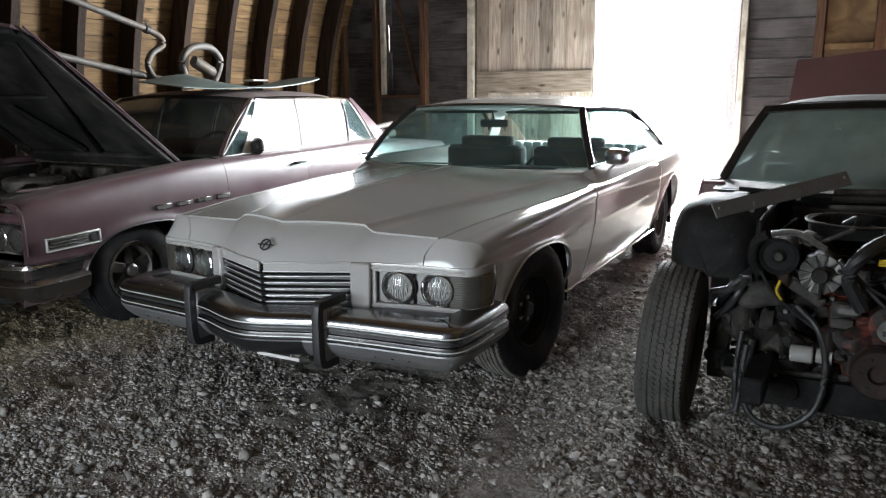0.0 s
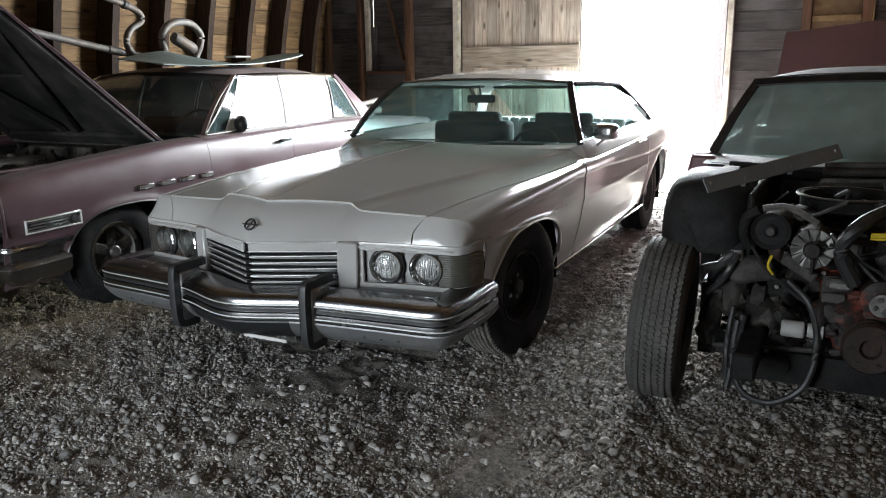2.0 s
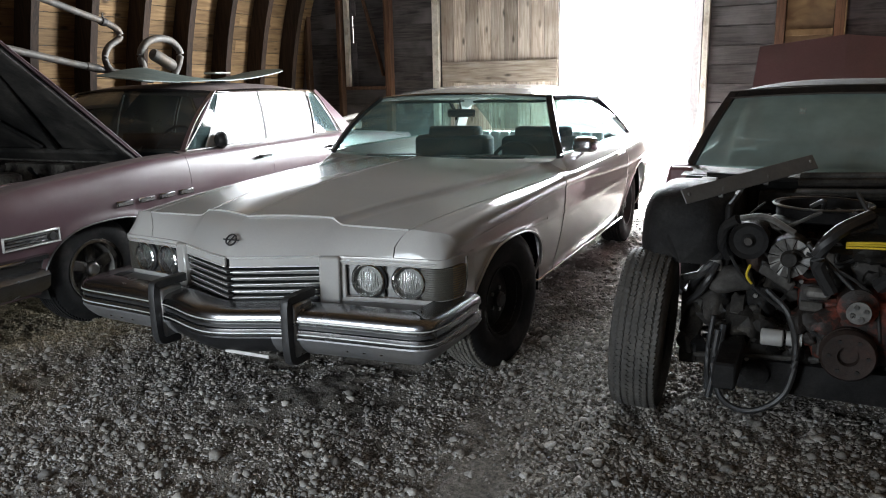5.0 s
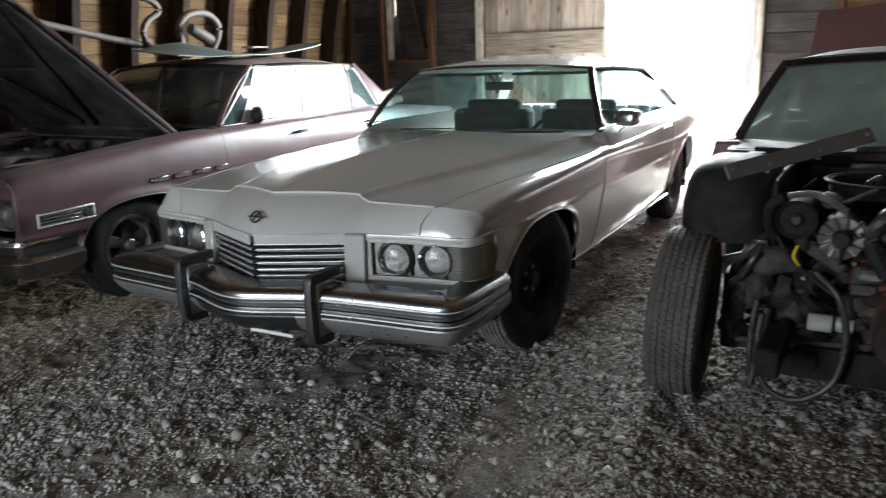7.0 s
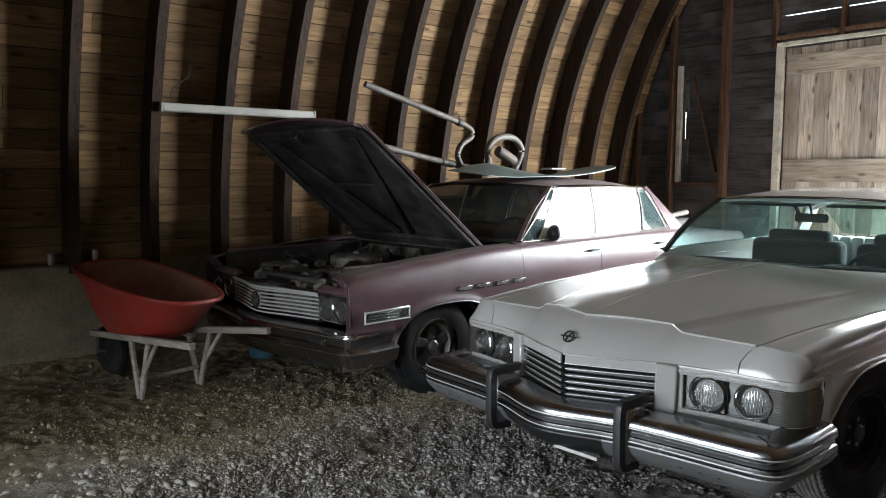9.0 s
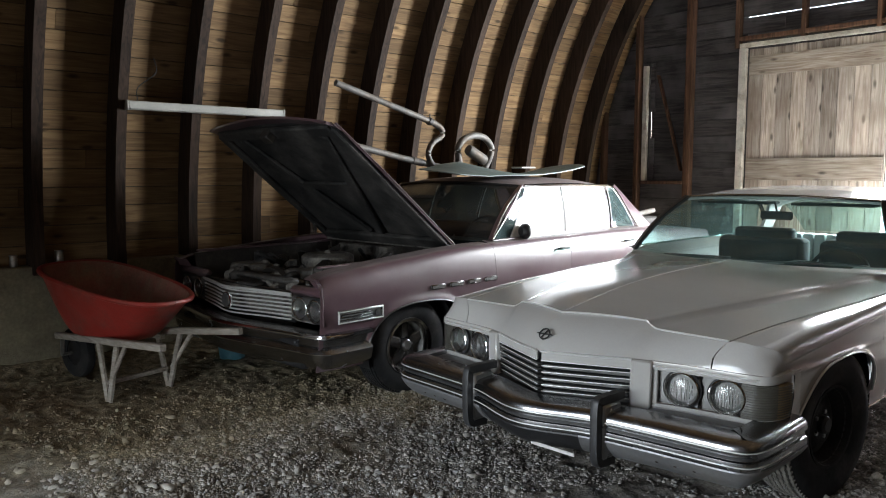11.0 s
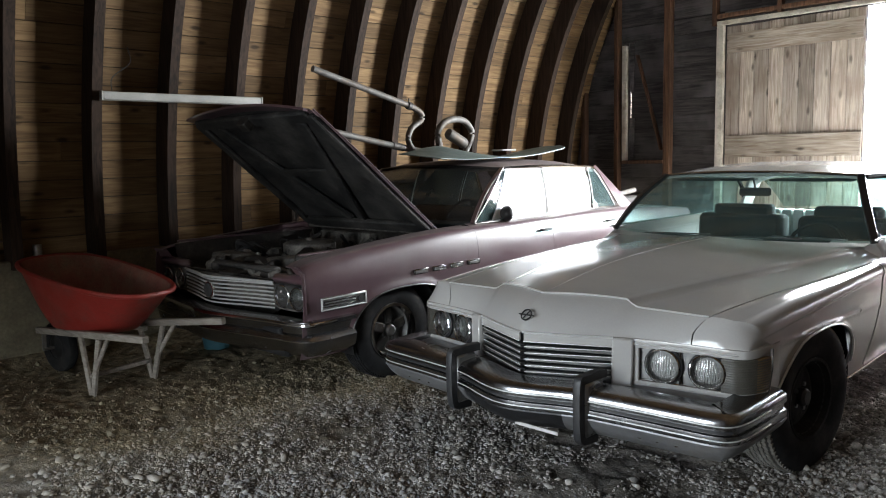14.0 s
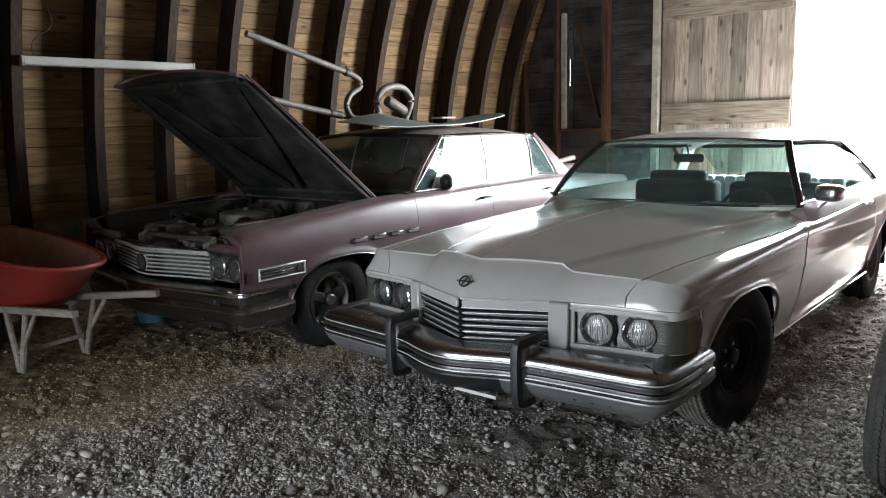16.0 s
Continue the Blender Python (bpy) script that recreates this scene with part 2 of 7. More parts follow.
def glass(name, tint, dust=0.06, film_colour=(0.4, 0.4, 0.38), ior=1.5, patch=0.5):
    """Tinted pane: clear through, glossy by Fresnel, with a film of dust; a dense pale film paints glare."""
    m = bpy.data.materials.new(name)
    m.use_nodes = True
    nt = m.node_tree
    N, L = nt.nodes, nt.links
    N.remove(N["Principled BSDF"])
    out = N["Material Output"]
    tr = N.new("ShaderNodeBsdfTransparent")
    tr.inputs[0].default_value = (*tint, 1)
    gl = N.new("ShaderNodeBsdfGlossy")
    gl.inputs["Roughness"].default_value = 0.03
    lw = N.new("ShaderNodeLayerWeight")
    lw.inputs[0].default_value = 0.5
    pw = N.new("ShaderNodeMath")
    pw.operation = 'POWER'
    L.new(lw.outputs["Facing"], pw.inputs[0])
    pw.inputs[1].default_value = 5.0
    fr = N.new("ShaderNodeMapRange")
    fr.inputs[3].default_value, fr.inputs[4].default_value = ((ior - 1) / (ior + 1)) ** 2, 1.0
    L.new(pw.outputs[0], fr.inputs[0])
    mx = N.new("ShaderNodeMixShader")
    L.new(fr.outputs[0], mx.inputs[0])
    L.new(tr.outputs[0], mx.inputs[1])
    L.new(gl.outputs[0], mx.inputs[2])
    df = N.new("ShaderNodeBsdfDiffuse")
    df.inputs[0].default_value = (*film_colour, 1)
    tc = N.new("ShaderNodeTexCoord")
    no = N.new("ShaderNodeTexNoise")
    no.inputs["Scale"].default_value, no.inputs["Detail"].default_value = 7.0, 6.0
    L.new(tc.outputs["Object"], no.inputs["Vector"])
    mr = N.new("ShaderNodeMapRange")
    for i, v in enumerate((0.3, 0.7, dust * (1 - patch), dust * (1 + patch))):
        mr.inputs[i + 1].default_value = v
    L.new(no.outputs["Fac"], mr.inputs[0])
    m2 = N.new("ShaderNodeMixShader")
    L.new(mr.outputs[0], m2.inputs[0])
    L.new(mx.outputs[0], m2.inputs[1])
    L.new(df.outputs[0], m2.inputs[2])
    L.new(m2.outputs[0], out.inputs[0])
    return m


M_BOARD = wood("roof_board_pine", (0.275, 0.178, 0.088), (0.15, 0.090, 0.044), grain=(14, 1, 14), per_piece=0.34)
M_RIB = wood("rib_old_timber", (0.058, 0.036, 0.025), (0.022, 0.015, 0.011), grain=(14, 14, 1.2), knots=False)
M_STUD = wood("stud_timber", (0.16, 0.085, 0.05), (0.07, 0.038, 0.024), grain=(14, 14, 1), knots=False)
M_SIDING = wood("dark_siding", (0.085, 0.075, 0.072), (0.03, 0.027, 0.027), grain=(1, 14, 14), knots=False, stain=(0.16, 0.15, 0.15))
M_DOORWOOD = wood("weathered_door_boards", (0.54, 0.47, 0.40), (0.27, 0.215, 0.17), grain=(14, 14, 1), stain=(0.25, 0.195, 0.15), per_piece=0.42, bump=0.5)
M_LEDGE = wood("pale_ledge_board", (0.48, 0.42, 0.35), (0.25, 0.19, 0.14), grain=(1, 14, 14))
M_CASING = mat("old_white_casing", (0.62, 0.58, 0.50), 0.75, vary=0.25, tint=(0.32, 0.25, 0.19), tint_at=(0.5, 0.72), fine=0.12)
M_OSB = wood("bare_plywood", (0.30, 0.20, 0.10), (0.15, 0.09, 0.045), grain=(2, 14, 2), stain=(0.12, 0.08, 0.05))
M_CONCRETE = mat("knee_wall_concrete", (0.22, 0.19, 0.125), 0.9, vary=0.3, scale=2.5, fine=0.2, fine_scale=40, bump=0.3, tint=(0.15, 0.125, 0.085))
M_GROUND = mat("dusty_gravel_fines", (0.23, 0.21, 0.185), 0.95, vary=0.35, scale=1.1, fine=0.45, fine_scale=55, bump=1.0, bump_scale=70, tint=(0.10, 0.092, 0.08), tint_at=(0.45, 0.68), spec=0.2)
M_OUTSIDE = mat("pale_gravel_yard", (0.72, 0.71, 0.69), 0.95, vary=0.2, scale=0.7, fine=0.2)
M_WHITEPAINT = mat("ivory_car_paint", (0.41, 0.40, 0.385), 0.5, vary=0.05, scale=2.0, fine=0.03, fine_scale=120, coat=1.0, rough_vary=0.03, spec=0.0, coat_rough=0.14)
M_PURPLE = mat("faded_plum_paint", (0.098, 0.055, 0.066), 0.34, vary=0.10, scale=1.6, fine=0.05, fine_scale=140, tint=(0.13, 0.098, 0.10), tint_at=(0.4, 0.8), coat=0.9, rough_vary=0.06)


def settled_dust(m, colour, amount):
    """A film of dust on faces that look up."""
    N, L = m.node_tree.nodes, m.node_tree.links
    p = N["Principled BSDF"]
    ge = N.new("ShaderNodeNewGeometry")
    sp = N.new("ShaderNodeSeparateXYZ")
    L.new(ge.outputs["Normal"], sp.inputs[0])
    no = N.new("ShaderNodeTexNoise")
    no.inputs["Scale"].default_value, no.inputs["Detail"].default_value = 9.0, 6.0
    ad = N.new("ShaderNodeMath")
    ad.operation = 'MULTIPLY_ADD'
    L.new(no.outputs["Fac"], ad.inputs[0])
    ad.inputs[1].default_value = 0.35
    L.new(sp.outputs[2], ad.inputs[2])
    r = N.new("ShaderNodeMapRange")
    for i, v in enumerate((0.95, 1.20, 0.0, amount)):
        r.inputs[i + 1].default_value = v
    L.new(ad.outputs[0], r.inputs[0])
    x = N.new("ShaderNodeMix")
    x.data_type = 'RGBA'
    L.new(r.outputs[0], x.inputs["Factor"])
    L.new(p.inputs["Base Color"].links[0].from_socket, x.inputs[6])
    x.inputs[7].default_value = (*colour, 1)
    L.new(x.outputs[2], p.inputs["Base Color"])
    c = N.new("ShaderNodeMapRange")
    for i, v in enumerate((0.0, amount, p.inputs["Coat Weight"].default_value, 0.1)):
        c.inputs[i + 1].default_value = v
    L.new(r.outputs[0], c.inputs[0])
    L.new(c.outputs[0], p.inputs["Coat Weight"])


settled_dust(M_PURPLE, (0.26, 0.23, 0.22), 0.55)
M_PLUMDUST = mat("dusty_plum_roof", (0.17, 0.12, 0.12), 0.7, vary=0.2, scale=3.0, fine=0.1, tint=(0.25, 0.22, 0.21), tint_at=(0.4, 0.75))
M_MAROON = mat("dull_maroon_paint", (0.15, 0.074, 0.080), 0.5, vary=0.15, scale=2.0, fine=0.08, tint=(0.13, 0.08, 0.08), tint_at=(0.5, 0.8))
M_CHROME = mat("dusty_chrome", (0.33, 0.33, 0.34), 0.24, 1.0, vary=0.03, scale=3.0, fine=0.02, rough_vary=0.04)
M_TRIM = mat("worn_bright_trim", (0.80, 0.80, 0.79), 0.38, 0.55, vary=0.08, scale=5.0, fine=0.05, rough_vary=0.08)
M_REFLECT = mat("lamp_reflector", (0.48, 0.48, 0.48), 0.10, 1.0, vary=0.1, scale=40.0, rough_vary=0.05, bump=0.5, bump_scale=60)
M_SKIRT = mat("dusty_bumper_face", (0.20, 0.20, 0.204), 0.45, 0.4, vary=0.12, scale=4.0, fine=0.08, tint=(0.22, 0.21, 0.20))
M_BRIGHT = mat("bright_chrome", (0.78, 0.77, 0.76), 0.09, 1.0, vary=0.06, scale=5.0, rough_vary=0.04)
M_SATIN = mat("satin_metal", (0.30, 0.295, 0.29), 0.34, 1.0, vary=0.2, scale=8.0, fine=0.1)
M_RUBBER = mat("black_rubber", (0.022, 0.022, 0.023), 0.5, vary=0.25, scale=9.0, fine=0.1, tint=(0.06, 0.056, 0.052), tint_at=(0.55, 0.8))
M_TYRE = mat("dusty_tyre_rubber", (0.085, 0.081, 0.076), 0.85, vary=0.25, scale=6.0, fine=0.2, tint=(0.10, 0.095, 0.086), tint_at=(0.45, 0.75), bump=0.15, spec=0.2)
M_TYREBLACK = mat("tyre_rubber", (0.018, 0.018, 0.019), 0.85, vary=0.25, scale=6.0, fine=0.15, tint=(0.045, 0.042, 0.039), tint_at=(0.5, 0.8), spec=0.15)
M_TREADMUD = mat("mud_dusted_tread", (0.20, 0.19, 0.17), 0.9, vary=0.3, scale=6.0, fine=0.2, tint=(0.06, 0.056, 0.05), tint_at=(0.5, 0.7), spec=0.2)
M_SEAL = mat("black_window_seal", (0.012, 0.012, 0.013), 0.95, vary=0.2, spec=0.03)
M_BLACK = mat("black_steel", (0.013, 0.013, 0.014), 0.5, vary=0.3, scale=7.0, fine=0.15)
M_SOOT = mat("sooty_black_steel", (0.014, 0.0135, 0.014), 0.72, vary=0.4, scale=8.0, fine=0.3, tint=(0.022, 0.021, 0.020), tint_at=(0.45, 0.7), bump=0.3, spec=0.2)
M_GRIME = mat("oily_engine_grime", (0.022, 0.020, 0.018), 0.6, vary=0.5, scale=10.0, fine=0.35, tint=(0.075, 0.066, 0.055), tint_at=(0.5, 0.72), bump=0.5, bump_scale=60, spec=0.3)
M_RUST = mat("rust_brown_iron", (0.030, 0.018, 0.014), 0.7, vary=0.4, scale=10.0, fine=0.3, tint=(0.06, 0.024, 0.016), tint_at=(0.5, 0.75), bump=0.3)
M_BLADE = mat("dark_grille_blade", (0.13, 0.13, 0.128), 0.38, 0.7, vary=0.15, scale=9.0, fine=0.1)
M_UNDERHOOD = mat("dusty_hood_underside", (0.014, 0.014, 0.014), 0.8, vary=0.4, scale=3.0, fine=0.25, tint=(0.085, 0.080, 0.074), tint_at=(0.42, 0.70), bump=0.2)
M_BAYDUST = mat("grey_dust_over_engine", (0.20, 0.188, 0.17), 0.85, vary=0.45, scale=8.0, fine=0.3, tint=(0.03, 0.028, 0.026), tint_at=(0.48, 0.66), bump=0.4)
M_GREASE = mat("greasy_cast_iron", (0.035, 0.031, 0.028), 0.6, 0.2, vary=0.4, scale=9.0, fine=0.3, tint=(0.10, 0.085, 0.07), tint_at=(0.5, 0.75), bump=0.3)
M_DUSTMETAL = mat("dusty_engine_metal", (0.06, 0.056, 0.052), 0.8, 0.2, vary=0.4, scale=8.0, fine=0.3, tint=(0.13, 0.12, 0.11), tint_at=(0.5, 0.8), bump=0.2)
M_ALU = mat("cast_aluminium", (0.23, 0.225, 0.215), 0.5, 0.6, vary=0.25, scale=12.0, fine=0.2, tint=(0.10, 0.095, 0.09), tint_at=(0.5, 0.75))
M_ORANGE = mat("orange_engine_enamel", (0.26, 0.050, 0.027), 0.65, vary=0.5, scale=9.0, fine=0.3, tint=(0.022, 0.017, 0.015), tint_at=(0.40, 0.54), bump=0.4)
M_WHITEPLASTIC = mat("white_plastic", (0.42, 0.415, 0.40), 0.45, vary=0.2, scale=14)
M_YELLOW = mat("yellow_wire", (0.65, 0.48, 0.03), 0.5, vary=0.1)
M_SHEETALU = mat("dull_sheet_strip", (0.12, 0.119, 0.117), 0.55, 0.3, vary=0.2, scale=6, fine=0.1)
M_RED = mat("red_plastic_tray", (0.31, 0.028, 0.02), 0.5, vary=0.2, scale=4, fine=0.08, tint=(0.16, 0.05, 0.038), tint_at=(0.45, 0.7))
M_TRAYDIRT = mat("dusty_tray_inside", (0.33, 0.13, 0.095), 0.85, vary=0.25, scale=5, fine=0.15, tint=(0.24, 0.17, 0.12), tint_at=(0.42, 0.7))
M_GREYWOOD = wood("grey_handle_wood", (0.40, 0.36, 0.31), (0.23, 0.20, 0.17), grain=(2, 14, 14), knots=False, per_piece=0.1)
M_GALV = mat("galvanised_pipe", (0.15, 0.144, 0.134), 0.62, 0.3, vary=0.3, scale=7, fine=0.18, tint=(0.13, 0.10, 0.075), tint_at=(0.45, 0.65))
M_FIBRE = mat("pale_green_fibreglass", (0.17, 0.22, 0.21), 0.5, vary=0.15, scale=4, fine=0.1)
M_ENAMEL = mat("white_enamel_strip", (0.40, 0.40, 0.37), 0.5, vary=0.15, scale=4, fine=0.06)
M_CABIN = mat("dark_green_vinyl", (0.012, 0.019, 0.020), 0.9, vary=0.2, scale=8, fine=0.1, spec=0.12)
M_CABINLIGHT = mat("pale_vinyl", (0.50, 0.55, 0.54), 0.5, vary=0.15, scale=8, fine=0.1)
M_CABINDARK = mat("cabin_black", (0.012, 0.012, 0.013), 0.8, vary=0.2)
M_GLASS = glass("greenish_car_glass", (0.60, 0.78, 0.76), 0.13, (0.27, 0.40, 0.40), patch=0.3)
M_DUSTGLASS = glass("dusty_green_car_glass", (0.15, 0.185, 0.175), 0.32, (0.10, 0.10, 0.098), patch=0.35)
M_REARGLASS = glass("pale_dusty_rear_glass", (0.55, 0.72, 0.68), 0.5, (0.42, 0.52, 0.50), patch=0.12)
M_MILKGLASS = glass("milky_green_car_glass", (0.32, 0.46, 0.43), 0.45, (0.36, 0.47, 0.455), patch=0.15)
# dust film turned near-white to paint the doorway's blown-out reflection
M_GLAREGLASS = glass("side_window_glass_glare", (0.55, 0.72, 0.68), 0.72, (0.90, 0.91, 0.92), ior=1.8, patch=0.06)
M_LENS = glass("clear_lamp_lens", (0.94, 0.95, 0.94), 0.004)
M_SMOKELENS = mat("smoked_lamp_lens", (0.062, 0.059, 0.050), 0.4, vary=0.2, scale=20, coat=0.15)
M_AMBER = mat("amber_lens", (0.19, 0.125, 0.055), 0.4, vary=0.2, scale=20, coat=0.15)
M_PLATE = mat("pale_plate", (0.62, 0.60, 0.58), 0.5)
M_CAN = mat("tin_can", (0.55, 0.53, 0.50), 0.35, 0.8, vary=0.25, scale=14, tint=(0.25, 0.2, 0.16))
M_BLUE = mat("teal_plastic", (0.06, 0.17, 0.21), 0.5, vary=0.2, scale=6)
M_TAPE = mat("mirror_face", (0.7, 0.72, 0.72), 0.04, 1.0, vary=0.02)


def brown_side(m):
    """Trodden yellow-brown earth along the west side."""
    N, L = m.node_tree.nodes, m.node_tree.links
    p = N["Principled BSDF"]
    tc = N.new("ShaderNodeTexCoord")
    sp = N.new("ShaderNodeSeparateXYZ")
    L.new(tc.outputs["Object"], sp.inputs[0])
    no = N.new("ShaderNodeTexNoise")
    no.inputs["Scale"].default_value, no.inputs["Detail"].default_value = 1.6, 6.0
    L.new(tc.outputs["Object"], no.inputs["Vector"])
    ad = N.new("ShaderNodeMath")
    ad.operation = 'MULTIPLY_ADD'
    L.new(no.outputs["Fac"], ad.inputs[0])
    ad.inputs[1].default_value = 2.4
    L.new(sp.outputs[0], ad.inputs[2])
    r = N.new("ShaderNodeMapRange")
    for i, v in enumerate((0.3, -1.0, 0.0, 0.88)):
        r.inputs[i + 1].default_value = v
    L.new(ad.outputs[0], r.inputs[0])
    x = N.new("ShaderNodeMix")
    x.data_type = 'RGBA'
    L.new(r.outputs[0], x.inputs["Factor"])
    L.new(p.inputs["Base Color"].links[0].from_socket, x.inputs[6])
    y = N.new("ShaderNodeMix")
    y.data_type, y.blend_type = 'RGBA', 'MULTIPLY'
    y.inputs["Factor"].default_value = 1.0
    y.inputs[6].default_value = (0.31, 0.255, 0.16, 1)
    f = N.new("ShaderNodeTexNoise")
    f.inputs["Scale"].default_value, f.inputs["Detail"].default_value = 24.0, 6.0
    L.new(tc.outputs["Object"], f.inputs["Vector"])
    g = N.new("ShaderNodeMapRange")
    for i, v in enumerate((0.35, 0.65, 0.5, 1.15)):
        g.inputs[i + 1].default_value = v
    L.new(f.outputs["Fac"], g.inputs[0])
    L.new(g.outputs[0], y.inputs[7])
    L.new(y.outputs[2], x.inputs[7])
    L.new(x.outputs[2], p.inputs["Base Color"])


brown_side(M_GROUND)

# ---- the barn ----
WEST, SPRING, RAD, MID = -4.40, 0.80, 5.5, 0.30      # inner face of the boarding, springing height, radius, ridge line
NORTH, SOUTH = 6.5, -5.0
TOP = SPRING + math.sqrt(RAD ** 2 - (RAD - (MID - WEST)) ** 2)
A_TOP = math.asin((TOP - SPRING) / RAD)


def arch(a, inset=0.0, side=-1):
    """Point (x, z) of the arch at the angle a; side -1 west, +1 east."""
    r = RAD - inset
    x = WEST + RAD - r * math.cos(a)
    return (x if side < 0 else 2 * MID - x), SPRING + r * math.sin(a)


def ground_height(x, y):
    q = Vector((x, y, 0.0))
    n = noise.noise(q * 0.6 + Vector((0, 0, 0.3))) * 0.014 + noise.noise(q * 2.3 + Vector((0, 0, 4.1))) * 0.016
    # trodden clods and hollows
    n += (0.5 - abs(noise.noise(q * 5.2 + Vector((0, 0, 9.0))))) * 0.026 + noise.noise(q * 11 + Vector((0, 0, 2.0))) * 0.015 + noise.noise(q * 24 + Vector((0, 0, 6.0))) * 0.008 - 0.012
    heap = 0.10 * math.exp(-((x + 4.45) / 0.35) ** 2)
    rut = -0.016 * math.exp(-((x + 1.2 + 0.25 * y) / 0.16) ** 2) - 0.014 * math.exp(-((x - 0.9 + 0.5 * y) / 0.12) ** 2)
    return n + heap + rut - 0.004


def build_ground():
    xs = lin(-4.7, 5.3, 520)
    ys = lin(-4.5, 6.6, 560)
    me_v = np.array([(x, y, ground_height(x, y)) for y in ys for x in xs])
    nx = len(xs)
    quads = [(j * nx + i, j * nx + i + 1, (j + 1) * nx + i + 1, (j + 1) * nx + i) for j in range(len(ys) - 1) for i in range(nx - 1)]
    # skirts out to the horizon
    n0 = len(me_v)
    ring = [(-4.7, -4.5), (5.3, -4.5), (5.3, 6.6), (-4.7, 6.6)]
    far = [(-400, -400), (400, -400), (400, 400), (-400, 400)]
    extra = [(*p, -0.03) for p in ring] + [(*p, -0.03) for p in far]
    quads += [(n0 + i, n0 + (i + 1) % 4, n0 + 4 + (i + 1) % 4, n0 + 4 + i) for i in range(4)]
    me = bpy.data.meshes.new("ground")
    me.from_pydata([tuple(v) for v in me_v] + extra, [], quads)
    me.materials.append(M_GROUND)
    for p in me.polygons:
        p.use_smooth = True
    tagged(new("ground", me), "dusty grey-brown gravel floor of the barn", "ground", kind="structure")


build_ground()


def build_gravel(name, count, size, area, seed, label):
    """Loose stones, half sunk in the floor, in drifts with bare dust between."""
    rng = np.random.default_rng(seed)
    g = (1 + 5 ** 0.5) / 2
    octa = size < 0.008
    base = np.array([(-1, g, 0), (1, g, 0), (-1, -g, 0), (1, -g, 0), (0, -1, g), (0, 1, g), (0, -1, -g), (0, 1, -g), (g, 0, -1), (g, 0, 1), (-g, 0, -1), (-g, 0, 1)]) / 1.9
    tri = np.array([(0, 11, 5), (0, 5, 1), (0, 1, 7), (0, 7, 10), (0, 10, 11), (1, 5, 9), (5, 11, 4), (11, 10, 2), (10, 7, 6), (7, 1, 8), (3, 9, 4), (3, 4, 2), (3, 2, 6), (3, 6, 8), (3, 8, 9), (4, 9, 5), (2, 4, 11), (6, 2, 10), (8, 6, 7), (9, 8, 1)])
    if octa:
        base = np.array([(1, 0, 0), (-1, 0, 0), (0, 1, 0), (0, -1, 0), (0, 0, 1), (0, 0, -1)], float)
        tri = np.array([(0, 2, 4), (2, 1, 4), (1, 3, 4), (3, 0, 4), (2, 0, 5), (1, 2, 5), (3, 1, 5), (0, 3, 5)])
    nv = len(base)
    x0, x1, y0, y1 = area
    n = 420
    GX, GY = np.linspace(x0, x1, n), np.linspace(y0, y1, n)
    H = np.array([[ground_height(x, y) for x in GX] for y in GY])
    D = np.array([[noise.noise(Vector((x * 1.3, y * 1.3, 7.7))) + 0.6 * noise.noise(Vector((x * 3.1, y * 3.1, 2.2))) + 0.6 * noise.noise(Vector((x * 8.5, y * 8.5, 1.2))) for x in GX] for y in GY])

    def at(T, x, y):
        i, j = (x - x0) / (x1 - x0) * (n - 1), (y - y0) / (y1 - y0) * (n - 1)
        i0, j0 = np.clip(i.astype(int), 0, n - 2), np.clip(j.astype(int), 0, n - 2)
        a, b = i - i0, j - j0
        return T[j0, i0] * (1 - a) * (1 - b) + T[j0, i0 + 1] * a * (1 - b) + T[j0 + 1, i0] * (1 - a) * b + T[j0 + 1, i0 + 1] * a * b
    x, y = rng.uniform(x0, x1, count * 4), rng.uniform(y0, y1, count * 4)
    keep = (at(D, x, y) > rng.uniform(-0.75, 0.55, count * 4)) & (rng.random(count * 4) < np.clip((x + 2.9) / 1.9, 0.07, 1.0))
    x, y = x[keep][:count], y[keep][:count]
    k = len(x)
    s = np.minimum(size * rng.lognormal(0, 0.42, k), size * 2.6)
    sc = np.stack([s * rng.uniform(0.6, 1.3, k), s * rng.uniform(0.6, 1.3, k), s * rng.uniform(0.45, 0.85, k)], 1)
    v = base[None] * (1 + rng.uniform(-0.42, 0.42, (k, nv, 1))) * sc[:, None]
    a, b = rng.uniform(0, 2 * math.pi, (k, 1)), rng.uniform(-0.8, 0.8, (k, 1))
    vy, vz = v[..., 1] * np.cos(b) - v[..., 2] * np.sin(b), v[..., 1] * np.sin(b) + v[..., 2] * np.cos(b)
    V = np.stack([v[..., 0] * np.cos(a) - vy * np.sin(a), v[..., 0] * np.sin(a) + vy * np.cos(a), vz], 2)
    V += np.stack([x, y, at(H, x, y) + sc[:, 2] * rng.uniform(0.0, 0.5, k)], 1)[:, None]
    F = (tri[None] + nv * np.arange(k)[:, None, None]).reshape(-1, 3)
    me = bpy.data.meshes.new(name)
    me.vertices.add(k * nv)
    me.vertices.foreach_set("co", V.ravel())
    me.loops.add(len(F) * 3)
    me.loops.foreach_set("vertex_index", F.ravel())
    me.polygons.add(len(F))
    me.polygons.foreach_set("loop_start", np.arange(0, len(F) * 3, 3))
    me.update(calc_edges=True)
    me.materials.append(M_STONE)
    tagged(new(name, me), label, "gravel", kind="stuff")


